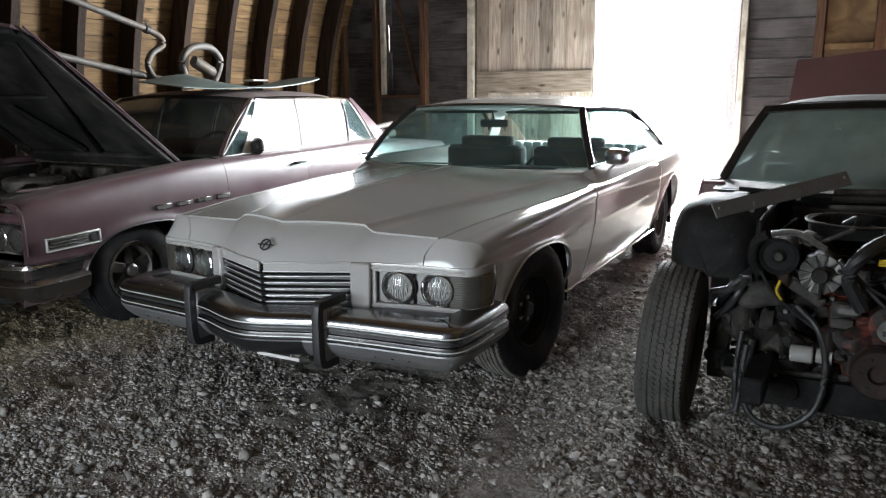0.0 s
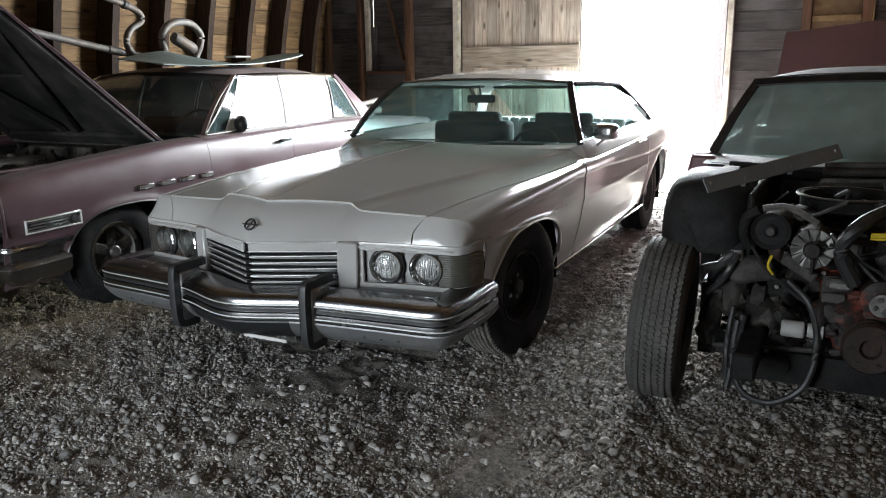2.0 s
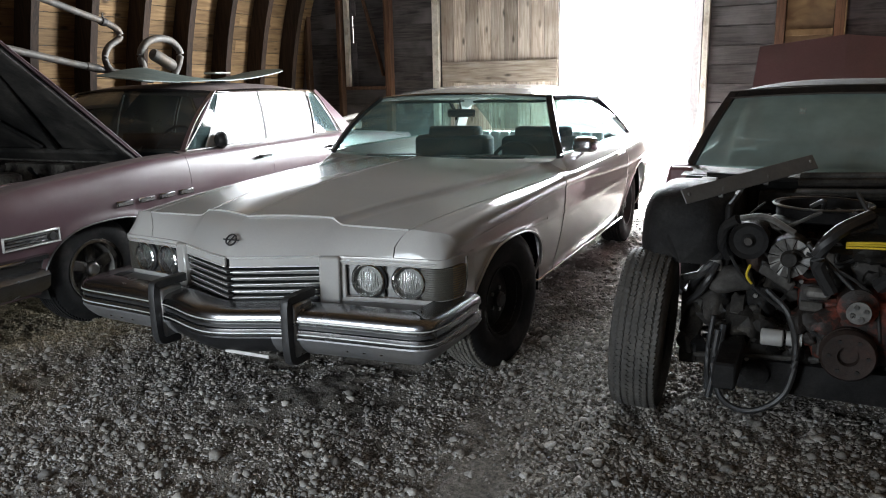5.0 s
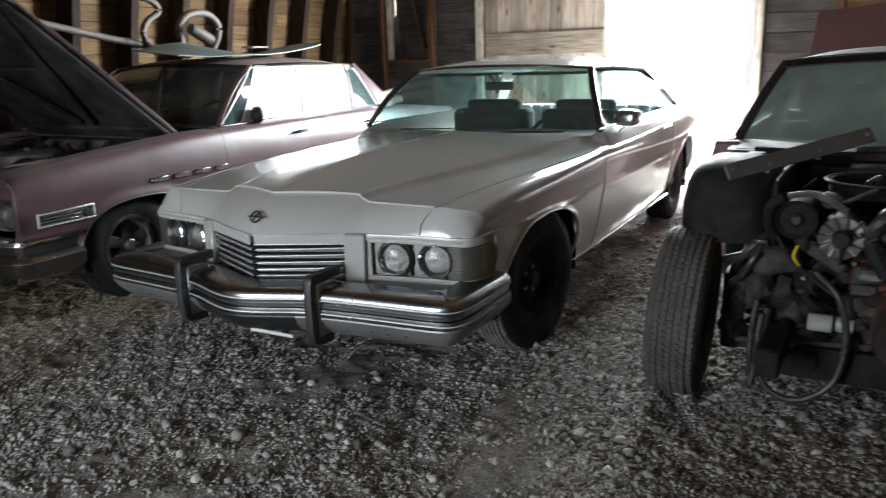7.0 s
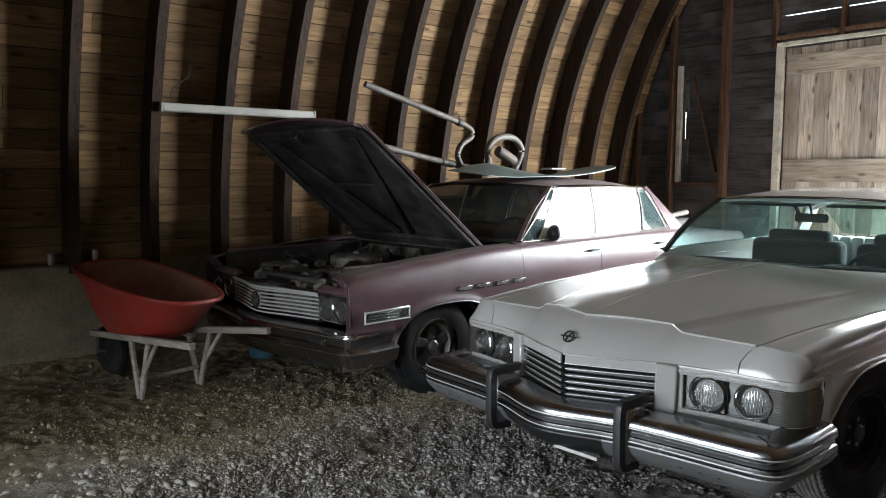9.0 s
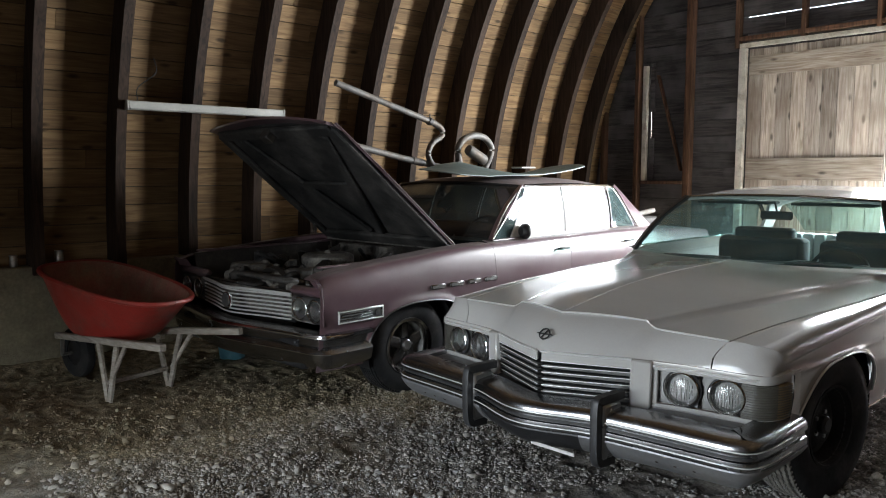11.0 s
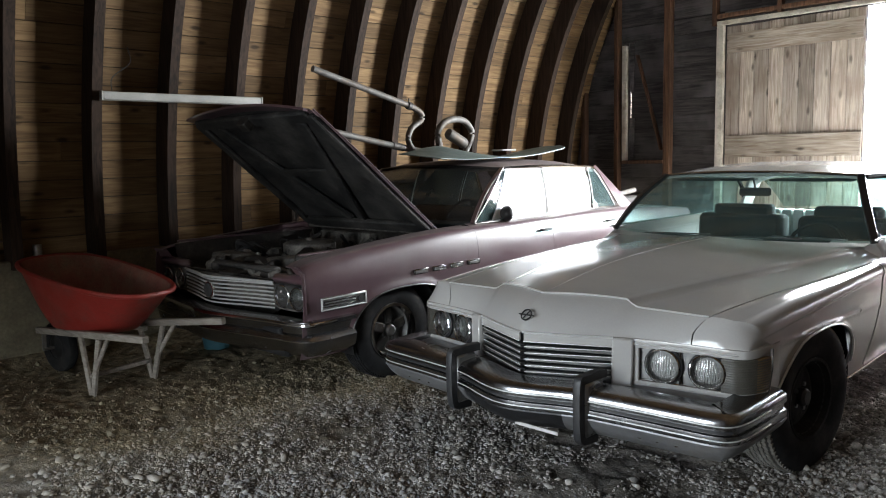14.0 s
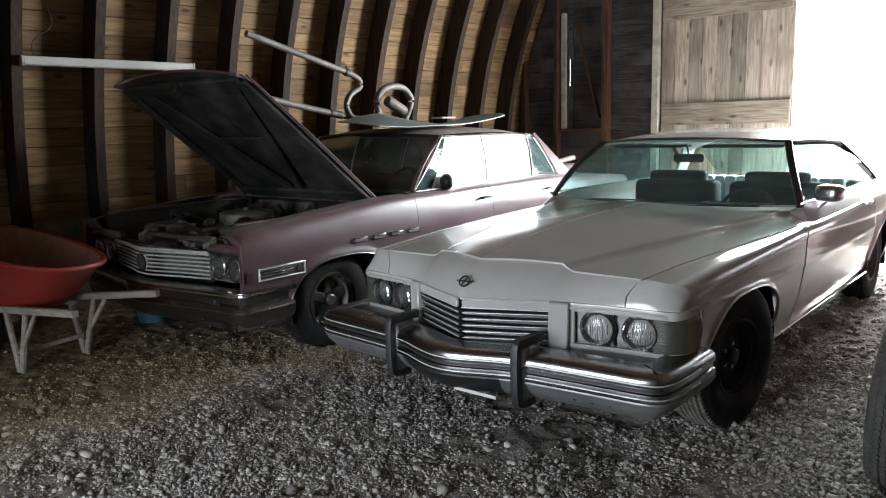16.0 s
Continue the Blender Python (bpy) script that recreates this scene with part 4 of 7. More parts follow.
# ---- ivory coupe ----
def ivory_coupe():
    car = thing("coupe", "ivory seventies two-door coupe with pointed nose on gravel", "car", m=pose(.04, 0, 0, 0, 0, 2.5))
    F = lambda name, bm, m, label="", smooth=True, parent=car: part(name, bm, m, parent, label, smooth)
    # proportions of the body along its length
    wide = keyed((0, .965), (.6, .968), (1.5, 1.0), (2.4, 1.02), (3.5, 1.01), (5.6, 1.0))
    along = keyed((-.1, -.155), (.165, .127), (.47, .452), (1.26, 1.252), (1.97, 2.11), (2.25, 2.41), (2.63, 2.80), (3.2, 3.50), (3.57, 4.02), (4.03, 4.58), (5.0, 5.30), (5.8, 5.85))
    rise = keyed((0, .009), (1.0, .005), (2.3, -.008), (5.0, -.006))

    def P(name, bm, m, label="", smooth=True, parent=car):
        for v in bm.verts:
            x, y, z = v.co
            v.co = (x * wide(y), along(y), z + rise(y))
        return part(name, bm, m, parent, label, smooth)
    yf = keyed((0, .165), (.2, .235), (.40, .325), (.5, .365), (.7, .405), (.85, .425), (.95, .445), (.975, .465), (1.0, .52))
    W = keyed((.5, .985), (1.2, .995), (3.0, 1.0), (4.2, 1.0), (4.9, .985), (5.3, .92), (5.6, .70))
    xh = keyed((.465, .795), (1.0, .850), (1.9, .936), (5.6, .936))
    zh = keyed((.465, .818), (.74, .838), (1.0, .852), (1.3, .866), (1.6, .878), (2.0, .892))
    xk = keyed((.5, .900), (1.0, .925), (1.9, .962), (3.2, .965), (4.0, .955), (5.0, .90), (5.6, .60))
    zk = keyed((.5, .812), (1.0, .844), (1.5, .864), (2.0, .886), (3.2, .895), (3.7, .905), (4.2, .925), (4.8, .885), (5.6, .76))
    crease_x = keyed((.47, .378), (1.27, .575), (2.25, .822))
    crease_z = keyed((.47, .852), (.67, .866), (.86, .876), (1.27, .896), (1.73, .922), (2.1, .948))
    zc = keyed((.30, .860), (.415, .877), (.57, .900), (.79, .930), (1.05, .952), (1.5, .975), (2.1, .990))
    wells = [(1.235, .335, .455, .340, 2.3), (3.98, .36, .40, .38, 2.0)]
    mid_z = keyed((.5, .735), (1.0, .764), (1.35, .790), (1.76, .822), (2.2, .836), (3.0, .80), (3.7, .77), (4.2, .79), (5.0, .77), (5.6, .70))

    def front_seam(ax):
        """Front edge of hood and fenders: a shallow point, then square across to the rounded corner."""
        if ax < .378:
            return .327 + .38 * ax
        return .470 if ax < .80 else .470 + .12 * ((ax - .80) / .195) ** 3

    def side_pt(sgn, u, v):
        """v 0 to 1 from the hood seam over the crown down to the sill."""
        mz = mid_z(u)
        if v < .25:
            t = v / .25
            x, z = xh(u) + (xk(u) - xh(u)) * t, zh(u) + (zk(u) - zh(u)) * t
            z += .004 * math.sin(math.pi * t)
        elif v < .6:
            t = (v - .25) / .35 * math.pi / 2
            x, z = xk(u) + (W(u) - xk(u)) * math.sin(t) ** .9, mz + (zk(u) - mz) * math.cos(t) ** .85
        else:
            t = (v - .6) / .4
            zb = arch_bottom(u, .30, wells)
            z = mz + (zb - mz) * t
            d = mz - z
            x = W(u) - .006 * min(1, d / .012) - .085 * (max(d, 0) / (mz - .30)) ** 2
            # flared lip about the wheels
            for well in wells:
                if abs(u - well[0]) < well[2]:
                    x += .010 * math.exp(-((z - arch_bottom(u, .30, [well])) / .022) ** 2)
            # pressed crease along the flank
            x += .007 * math.exp(-((z - .672) / .010) ** 2)
        y = u
        if u < 1.0:
            y = u + (front_seam(x) - .5) * (1 - (u - .5) / .5)
        return (sgn * x, y, z)

    vs_all = lin(0, .25, 5) + lin(.25, .6, 14)[1:] + [.606, .612] + lin(.62, 1, 26)
    def cap(sgn, v, t):
        """Rounded fender end: from the fender's first section forward and down to the lamp ledge."""
        x0, y0, z0 = side_pt(1, .5, v)
        q = v / .6
        xb = .742 + .232 * q ** .8
        k, a = .58 - .30 * q, t * math.pi / 2
        sx, sy, sz = min(1, t * 1.5) ** .8, k * t + (1 - k) * math.sin(a), k * (1 - t) + (1 - k) * math.cos(a)
        zb = .699 - .010 * q
        return (sgn * (x0 + (xb - x0) * sx), y0 + (yf(xb) - y0) * sy, zb + (z0 - zb) * sz)

    for sgn in (1, -1):
        us = stations(.5, 1.965, .05, wells)
        fender = grid(lambda u, v: side_pt(sgn, u, v), us, vs_all)
        fender = grid(lambda v, t: cap(sgn, v, t), [v for v in vs_all if v <= .6], lin(0, 1, 13), fender)
        fender = grid(lambda t, w: Vector(cap(sgn, .6, t)).lerp(Vector((sgn * .984, .588, .735 - .046 * t)), w), lin(0, 1, 13), lin(0, 1, 4), fender)
        bmesh.ops.remove_doubles(fender, verts=fender.verts, dist=2e-4)
        thick(P("fender", fender, M_WHITEPAINT), .010)
        vs_side = [v for v in vs_all if v >= .25]
        us = stations(1.972, 3.55, .06, wells)
        door = thick(P("door", grid(lambda u, v: side_pt(sgn, u, v), us, vs_side), M_WHITEPAINT), .008, 0)
        P("door_handle", box(sgn * .985, sgn * 1.02, 3.20, 3.38, .885, .905, .006), M_BRIGHT, "chrome door handle", parent=door)
        us = stations(3.557, 5.6, .06, wells)
        thick(P("quarter_panel", grid(lambda u, v: side_pt(sgn, u, v), us, vs_side), M_WHITEPAINT), .008, 0)
        # sill trim and arch trims
        P("sill_trim", box(sgn * .915, sgn * .95, 1.66, 3.60, .293, .308, .004), M_BRIGHT)
        for well in wells:
            arc = [side_pt(sgn, well[0] - well[2] * math.cos(a), 1) for a in lin(.12, math.pi - .12, 40)]
            P("arch_trim", tube([(p[0] + sgn * .005, p[1], p[2]) for p in arc], .006, 6), M_TRIM)
        # sloping shoulder between door skin and glass
        def ledge(u, v):
            x0, z0 = xk(u), zk(u)
            x1 = keyed((1.972, .932), (2.18, .932), (2.25, .864), (2.5, .875), (3.6, .87), (4.4, .80))(u)
            z1 = keyed((1.972, .895), (2.18, .897), (2.25, .980), (2.5, .992), (4.6, .992))(u)
            return (sgn * (x0 + (x1 - x0) * v), u, z0 + (z1 - z0) * v + .010 * math.sin(math.pi * v) * min(1, max(0, u - 2.2) / .1))
        P("belt_ledge", grid(ledge, lin(1.972, 2.3, 13) + lin(2.4, 4.6, 24), lin(0, 1, 7)), M_WHITEPAINT)
        # painted corner between hood, ledge and windshield post
        P("cowl_corner", grid(lambda u, v: Vector((sgn * (.62 + .315 * u), 2.175, .945 - .053 * u)).lerp(Vector((sgn * (.62 + .247 * u), 2.268, .968 + .014 * u)), v), lin(0, 1, 8), lin(0, 1, 4)), M_WHITEPAINT)
        P("belt_trim", tube([(sgn * .885, y, .996) for y in lin(2.2, 3.98, 12)], .006, 6), M_BRIGHT)
        wheel("front_wheel", car, (sgn * .880, 1.13, .345), .362, .215, .19, sgn, M_TYREBLACK, M_SOOT, steer=-9, tread_mat=M_TREADMUD)
        wheel("rear_wheel", car, (sgn * .82, 4.50, .345), .345, .215, .19, sgn, M_TYREBLACK, M_BLACK)

    # hood with its pointed leading edge
    def hood(s, t):
        """k up to .5: the raised, peaked middle; past it the lower outer panel."""
        k = abs(s)

        def across(yy):
            e, w = crease_x(yy), xh(yy) - .009
            return k / .5 * e if k <= .5 else e + (k - .5) / .5 * (w - e)
        y0 = front_seam(across(.47))
        y1 = 1.968 + .235 * min(1, k / .5) ** 2
        y = y0 + (y1 - y0) * t
        x = math.copysign(across(y), s)
        top, edge = zc(y), crease_z(y)
        if k <= .5:
            z = top - (top - edge) * (k / .5) ** 1.25
        else:
            q = (k - .5) / .5
            low = edge - keyed((.47, .031), (1.2, .024), (2.0, .010))(y)
            r = min(1, q / .16)
            r = r * r * (3 - 2 * r) * .65 + .35 * min(1, q / .05)
            z = edge * (1 - r) + (low + (zh(y) - low) * q) * r
        return (x, y, z)
    side_s = [.5 + .5 * q for q in (.02, .05, .09, .13, .17, .25, .35, .5, .65, .8, .9, 1)]
    half_s = lin(0, .5, 13) + side_s
    ss = [-k for k in reversed(half_s[1:])] + half_s
    thick(P("hood", grid(hood, ss, [0, .004, .012, .03] + lin(.06, 1, 26)), M_WHITEPAINT), .016)
    P("hood_edge_trim", tube([(lambda q: (q[0], q[1] - .003, q[2] + .001))(hood(s, 0)) for s in ss], .0045, 6), M_TRIM)
    P("hood_spine", tube([(lambda q: (q[0], q[1], q[2] + .0005))(hood(0, t)) for t in lin(.0, 1, 20)], .0028, 5), M_WHITEPAINT)

    # nose panel between hood and lamps
    def nose(s, t):
        ax = abs(s) * (.789 - .053 * min(1, t * 1.5) ** .8)
        x0 = abs(s) * .789
        ys, zs = front_seam(x0) - .006, hood_front_z(x0) - .004
        a = t * math.pi / 2
        flat = .62 - .04 * min(1, ax / .6)
        sy, sz = flat * t + (1 - flat) * math.sin(a), flat * (1 - t) + (1 - flat) * math.cos(a)
        zl = .702 - .004 * ax
        return (math.copysign(ax, s), ys + (yf(ax) - ys) * sy, zl + (zs - zl) * sz)
    hood_front_z = keyed((0, .862), (.2, .860), (.365, .854), (.385, .850), (.435, .824), (.46, .822), (.795, .818))
    xs = sorted(set(lin(-1, 1, 61) + [-.48, .48, -.49, .49, -.55, .55, 0]))
    thick(P("nose_panel", grid(nose, xs, lin(0, 1, 13)), M_WHITEPAINT), .014)
    # badge: ring and thin bar
    bd = F("badge", lathe([(.030, -.003), (.030, .003), (.025, .003), (.025, -.003)], 20, 'y', closed=True), M_BLACK, "small dark ring-shaped nose badge")
    bd.matrix_basis = pose(.0, .168, .785, -38, 0, 0)
    F("badge_bar", box(-.045, .045, -.003, .003, -.003, .003, .001), M_BLACK, parent=bd)
    F("badge_bar", beam((-.012, 0, -.022), (.010, 0, .022), .006, .005, .001), M_BLACK, parent=bd)

    # grille halves: moulding, slats, dark back
    for sgn in (1, -1):
        g0, g1 = (sgn * .012, yf(.012) + .006), (sgn * .402, yf(.402) + .006)
        gr = P("grille", beam((g0[0], g0[1] + .075, .60), (g1[0], g1[1] + .075, .60), .012, .22), M_BLACK, "slatted bright grille half")
        P("grille_moulding", beam((g0[0], g0[1] - .006, .680), (g1[0], g1[1] - .006, .680), .014, .044, .004), M_WHITEPAINT, parent=gr)
        # bright moulding tube, added to draw the highlight along the nose's lower edge
        P("grille_brow", tube([(sgn * x, yf(x) - .006, .702) for x in (.008, .1, .2, .3, .402)], .005, 6), M_TRIM, parent=gr)
        P("grille_line", beam((g0[0], g0[1] - .012, .659), (g1[0], g1[1] - .012, .659), .008, .006, .002), M_TRIM, parent=gr)
        P("grille_end", beam((g1[0] - sgn * .006, g1[1], .575), (g1[0] + sgn * .002, g1[1] + .002, .575), .03, .17, .003), M_BLADE, parent=gr)
        for i in range(5):
            z = .632 - i * .030
            P("slat", beam((g0[0], g0[1] + .012, z), (g1[0], g1[1] + .012, z - .004), .030, .019, .003), M_BLADE, parent=gr)
            P("slat_edge", beam((g0[0], g0[1] - .006, z + .001), (g1[0], g1[1] - .006, z + .007), .006, .0045, .001), M_TRIM, parent=gr)
        # painted post beside the grille and ledges about the lamps
        P("grille_post", beam((sgn * .398, yf(.40) - .002, .594), (sgn * .487, yf(.487) - .002, .592), .05, .222, .008), M_WHITEPAINT)
        bay = P("lamp_bay", box(sgn * .47, sgn * .90, .53, .56, .49, .68, .003), M_BLADE, "recessed grey lamp bay")
        P("bay_plate", beam((sgn * .49, yf(.49) + .03, .588), (sgn * .875, yf(.875) + .035, .588), .01, .15, .003), M_BLADE, parent=bay)
        P("bay_top", sweep(smooth_path([(sgn * x, yf(x) + .002, .684 - .008 * x) for x in (.47, .6, .72, .84, .94)] + [(sgn * .972, .478, .676), (sgn * .990, .54, .677), (sgn * .992, .63, .678)], 4), [(-.045 * sgn, -.016), (.004 * sgn, -.016), (.010 * sgn, -.004), (.007 * sgn, .022), (-.045 * sgn, .034)]), M_WHITEPAINT, parent=bay)
        # bright line that carries the same drawn highlight on over the lamps
        P("bay_line", tube([(sgn * x, yf(x) - .012, .684 - .004 * x) for x in lin(.41, .93, 9)] + [(sgn * .985, .50, .680)], .005, 6), M_TRIM, parent=bay)
        P("bay_bottom", sweep(smooth_path([(sgn * x, yf(x) + .002, .500) for x in (.47, .6, .72, .84, .94)] + [(sgn * .975, .478, .500), (sgn * .996, .54, .502), (sgn * 1.0, .60, .505)], 4), [(-.05 * sgn, -.014), (.003 * sgn, -.014), (.008 * sgn, .0), (.003 * sgn, .012), (-.05 * sgn, .012)]), M_WHITEPAINT, parent=bay)
        for xa, xb in ((.492, .688), (.690, .868)):
            ring = [(xa, .514), (xb, .514), (xb, .668), (xa, .668), (xa, .514)]
            P("lamp_bezel", tube([(sgn * x, yf(x) + .008, z) for x, z in ring], .006, 6), M_BRIGHT, "thin chrome lamp bezel", parent=bay)
        P("bay_trim", beam((sgn * .474, yf(.474) + .012, .590), (sgn * .506, yf(.506) + .012, .590), .03, .19, .005, up=(0, 0, 1)), M_WHITEPAINT, parent=bay)
        headlight(bay, sgn * .595, .368, .600, .070, sgn * 10)
        headlight(bay, sgn * .783, .402, .598, .070, sgn * 10)
        # corner lamp that wraps round to the flank: smoked front, amber end, moulded ribs
        bend = smooth_path([(sgn * .868, yf(.868) + .012, .586), (sgn * .930, yf(.930) + .006, .586), (sgn * .972, .480, .586), (sgn * .996, .530, .586), (sgn * 1.006, .590, .586)], 6)
        cl = P("corner_lamp", sweep(bend[:16], [(-.010, -.072), (.010, -.072), (.011, 0), (.010, .072), (-.010, .072)]), M_SMOKELENS, "smoked wrap-round corner lamp")
        P("amber_lens", sweep(bend[15:], [(-.010, -.072), (.010, -.072), (.011, 0), (.010, .072), (-.010, .072)]), M_AMBER, "amber side lens", parent=cl)
        for i in range(13):
            z = -.063 + i * .0105
            P("lamp_rib", sweep([(p[0], p[1], p[2] + z) for p in bend], [(-.0125, -.0022), (.0125, -.0022), (.0135, 0), (.0125, .0022), (-.0125, .0022), (-.0135, 0)]), M_SMOKELENS, parent=cl)
        P("corner_frame", tube([(sgn * 1.008, .580, .508), (sgn * 1.012, .600, .60), (sgn * 1.004, .620, .684)], .008, 6), M_BRIGHT, parent=cl)
        P("corner_filler", box(sgn * .955, sgn * .985, .60, .76, .47, .69, .004), M_WHITEPAINT, parent=cl)

    # front bumper with bands, lower valance and guards
    half = [(.28, .058), (.40, .086), (.60, .108), (.80, .124), (.92, .136), (.985, .165), (1.012, .25), (1.02, .42), (1.018, .64)]
    plan = [(-x, y) for x, y in reversed(half)] + [(-.11, -.008), (0, -.030), (.11, -.008)] + half
    path = smooth_path([(x, y, .0) for x, y in plan], 5)
    bumper = F("bumper", sweep(path, [(-.13, .520), (-.024, .514), (-.004, .505), (.007, .494), (.011, .476), (.010, .462), (.000, .456), (.000, .434), (.010, .430), (.012, .404), (.008, .390), (-.014, .358), (-.05, .322), (-.09, .298), (-.13, .298)]), M_CHROME, "dusty chrome bumper with rubber strip")
    for sgn in (1, -1):
        F("bumper_shelf", grid(lambda x, t: (sgn * x, keyed((.0, .06), (.28, .13), (.6, .19), (.96, .23))(x) + t * (.17 + .06 * x), .490 + .012 * t), lin(.0, .97, 12), [0, 1]), M_SKIRT, parent=bumper)
    F("bumper_strip", sweep(path[14:-14], [(-.004, .437), (.0055, .438), (.0055, .450), (-.004, .451)]), M_RUBBER, "black rubber bumper strip", parent=bumper)
    F("bumper_band", sweep(path[4:-4], [(.010, .409), (.014, .410), (.014, .414), (.010, .415)]), M_TRIM, parent=bumper)
    F("bumper_band", sweep(path[4:-4], [(.009, .468), (.014, .469), (.014, .473), (.009, .474)]), M_TRIM, parent=bumper)
    n = len(path)
    skirt = [(.012, .396), (.0145, .389), (-.008, .354), (-.044, .318), (-.086, .293), (-.097, .299), (-.056, .328), (-.020, .362)]
    for part_path in (path[:n // 2 - 10], path[n // 2 + 10:]):
        F("bumper_skirt", sweep(part_path, skirt), M_SKIRT, "dusty grey lower bumper face", parent=bumper)
    F("valance", sweep(path[n // 2 - 10:n // 2 + 11], [(a - .001, b) for a, b in skirt]), M_BLACK, "black lower bumper face", parent=bumper)
    for x in (-.78, -.70, -.62, .62, .70, .78):
        F("bumper_bolt", lathe([(.010, .0), (.008, -.006), (0, -.007)], 10, 'y', (x, .128 + (abs(x) - .62) * .08, .352)), M_BRIGHT, parent=bumper)
    for sgn in (1, -1):
        ring = [(.24, .562), (.075, .565), (.045, .548), (.040, .43), (.048, .318), (.08, .290), (.17, .284)]
        g = F("bumper_guard", sweep(smooth_path([(sgn * .376, y, z) for y, z in ring], 5), [(-.020, -.016), (.020, -.016), (.023, .0), (.018, .018), (-.018, .018), (-.023, 0)], up=(1, 0, 0)), M_RUBBER, "black rubber-faced bumper guard")
        F("guard_block", box(sgn * .376 - .028, sgn * .376 + .028, .065, .20, .305, .545, .010), M_SATIN, parent=g)
    F("front_plate", box(.03, .27, .035, .041, .296, .312, .002), M_PLATE, "pale plate edge below the bumper")

    # glass house
    def screen(s, t):
        b = (s * .866, 1.975 + .26 * s * s, .974)
        q = (s * .665, 2.52 + .11 * s * s, 1.388 - .026 * s * s)
        bul = .035 * math.sin(math.pi * t)
        return (b[0] + (q[0] - b[0]) * t, b[1] + (q[1] - b[1]) * t - bul, b[2] + (q[2] - b[2]) * t + bul * .6)
    ws = P("windshield", grid(screen, lin(-1, 1, 25), lin(0, 1, 9)), M_GLASS, "greenish curved windshield")
    ws.visible_shadow = False
    zr = keyed((2.52, 1.392), (2.75, 1.428), (3.15, 1.447), (3.55, 1.435), (3.9, 1.37))
    ze = keyed((2.52, 1.364), (3.0, 1.362), (3.57, 1.330), (3.9, 1.25))
    wr = keyed((2.52, .665), (3.2, .685), (3.9, .65))

    def roof(s, u):
        k = abs(s) ** 3
        y = u + .11 * s * s * max(0, 1 - (u - 2.52) / .5)
        return (s * wr(u), y, zr(u) + (ze(u) - zr(u)) * k)
    thick(P("roof", grid(roof, lin(-1, 1, 33), lin(2.52, 3.9, 18)), M_WHITEPAINT, "ivory roof skin"), .03)
    P("header_trim", tube([screen(s, 1.0) for s in lin(-1, 1, 25)], .010, 6), M_CHROME)

    def rear_glass(s, t):
        y = 3.92 + .62 * t
        return (s * (.63 - .05 * t), y - .05 * s * s, 1.355 - .36 * t ** 1.2 - .06 * s * s * (1 - t))
    P("rear_window", grid(rear_glass, lin(-1, 1, 15), lin(0, 1, 9)), M_GLASS, "wrap-round rear window").visible_shadow = False
    for sgn in (1, -1):
        P("windshield_pillar", sweep([screen(sgn * 1.0, t) for t in lin(0, 1, 9)], [(-.018, -.012), (.022, -.012), (.022, .014), (-.018, .014)]), M_BLACK)
        P("pillar_trim", tube([(lambda q: (q[0] + sgn * .018, q[1] + .01, q[2] + .01))(screen(sgn * 1.0, t)) for t in lin(0, 1, 9)], .006, 6), M_CHROME)
        P("roof_rail", tube([(sgn * .690, 2.65, 1.350), (sgn * .706, 3.1, 1.340), (sgn * .706, 3.55, 1.310), (sgn * .708, 3.70, 1.280), (sgn * .805, 4.01, 1.085), (sgn * .878, 4.05, .985)], .018, 6, smooth=5), M_SEAL)

        def glass_side(s, t):
            b = Vector((sgn * .872, 2.27 + 1.75 * s, .992))
            q = Vector((sgn * .675, 2.70 + .99 * s, 1.352 - .05 * s * s))
            p = b.lerp(q, t)
            p.x += sgn * .02 * math.sin(math.pi * t)
            return p
        P("side_window", grid(glass_side, lin(0, 1, 13), lin(0, 1, 7)), M_GLASS).visible_shadow = False

        def cpillar(s, t):
            b = Vector((sgn * .86, 4.06 + .26 * s, .99))
            q = Vector((sgn * (.665 - .06 * s), 3.80 + .14 * s, 1.27 + .06 * s))
            return b.lerp(q, t)
        thick(P("roof_pillar", grid(cpillar, lin(0, 1, 6), lin(0, 1, 6)), M_WHITEPAINT), .03, 0)
        # door mirror, on the driver's side alone
        if sgn < 0:
            continue
        def shell(a, b):
            """Rounded mirror housing, cut flat behind for its glass."""
            def sq(w):
                return math.copysign(abs(w) ** .62, w)
            return (.084 * sq(math.cos(b)) * sq(math.cos(a)), min(.032, .062 * sq(math.sin(b)) * sq(math.cos(a))), .054 * sq(math.sin(a)))
        mr = F("door_mirror", grid(shell, lin(-math.pi / 2, math.pi / 2, 17), lin(0, 2 * math.pi, 33)), M_CHROME, "chrome door mirror")
        mr.matrix_basis = pose(sgn * .992, 2.62, 1.035, 0, 0, sgn * -10)
        F("mirror_glass", box(-.052, .052, .0325, .035, -.030, .030, .0), M_TAPE, parent=mr)
        F("mirror_stem", beam((-sgn * .01, .0, -.05), (-sgn * .085, -.03, -.125), .028, .016, .005), M_CHROME, parent=mr)
    # rear deck and tail
    def deck(s, u):
        k = (u - 4.55) / 1.05
        return (s * xk(u) * .995, u, zk(u) + (.03 + .05 * (1 - k)) * (1 - s * s))
    P("trunk_lid", grid(deck, lin(-1, 1, 15), lin(4.55, 5.6, 9)), M_WHITEPAINT)
    P("tail_panel", box(-.60, .60, 5.55, 5.62, .35, .78, .02), M_WHITEPAINT)
    P("rear_bumper", box(-.75, .75, 5.56, 5.68, .36, .50, .02), M_CHROME)
    # inside and below
    P("floor_pan", box(-.86, .86, 1.70, 3.80, .26, .36, .02), M_BLACK)
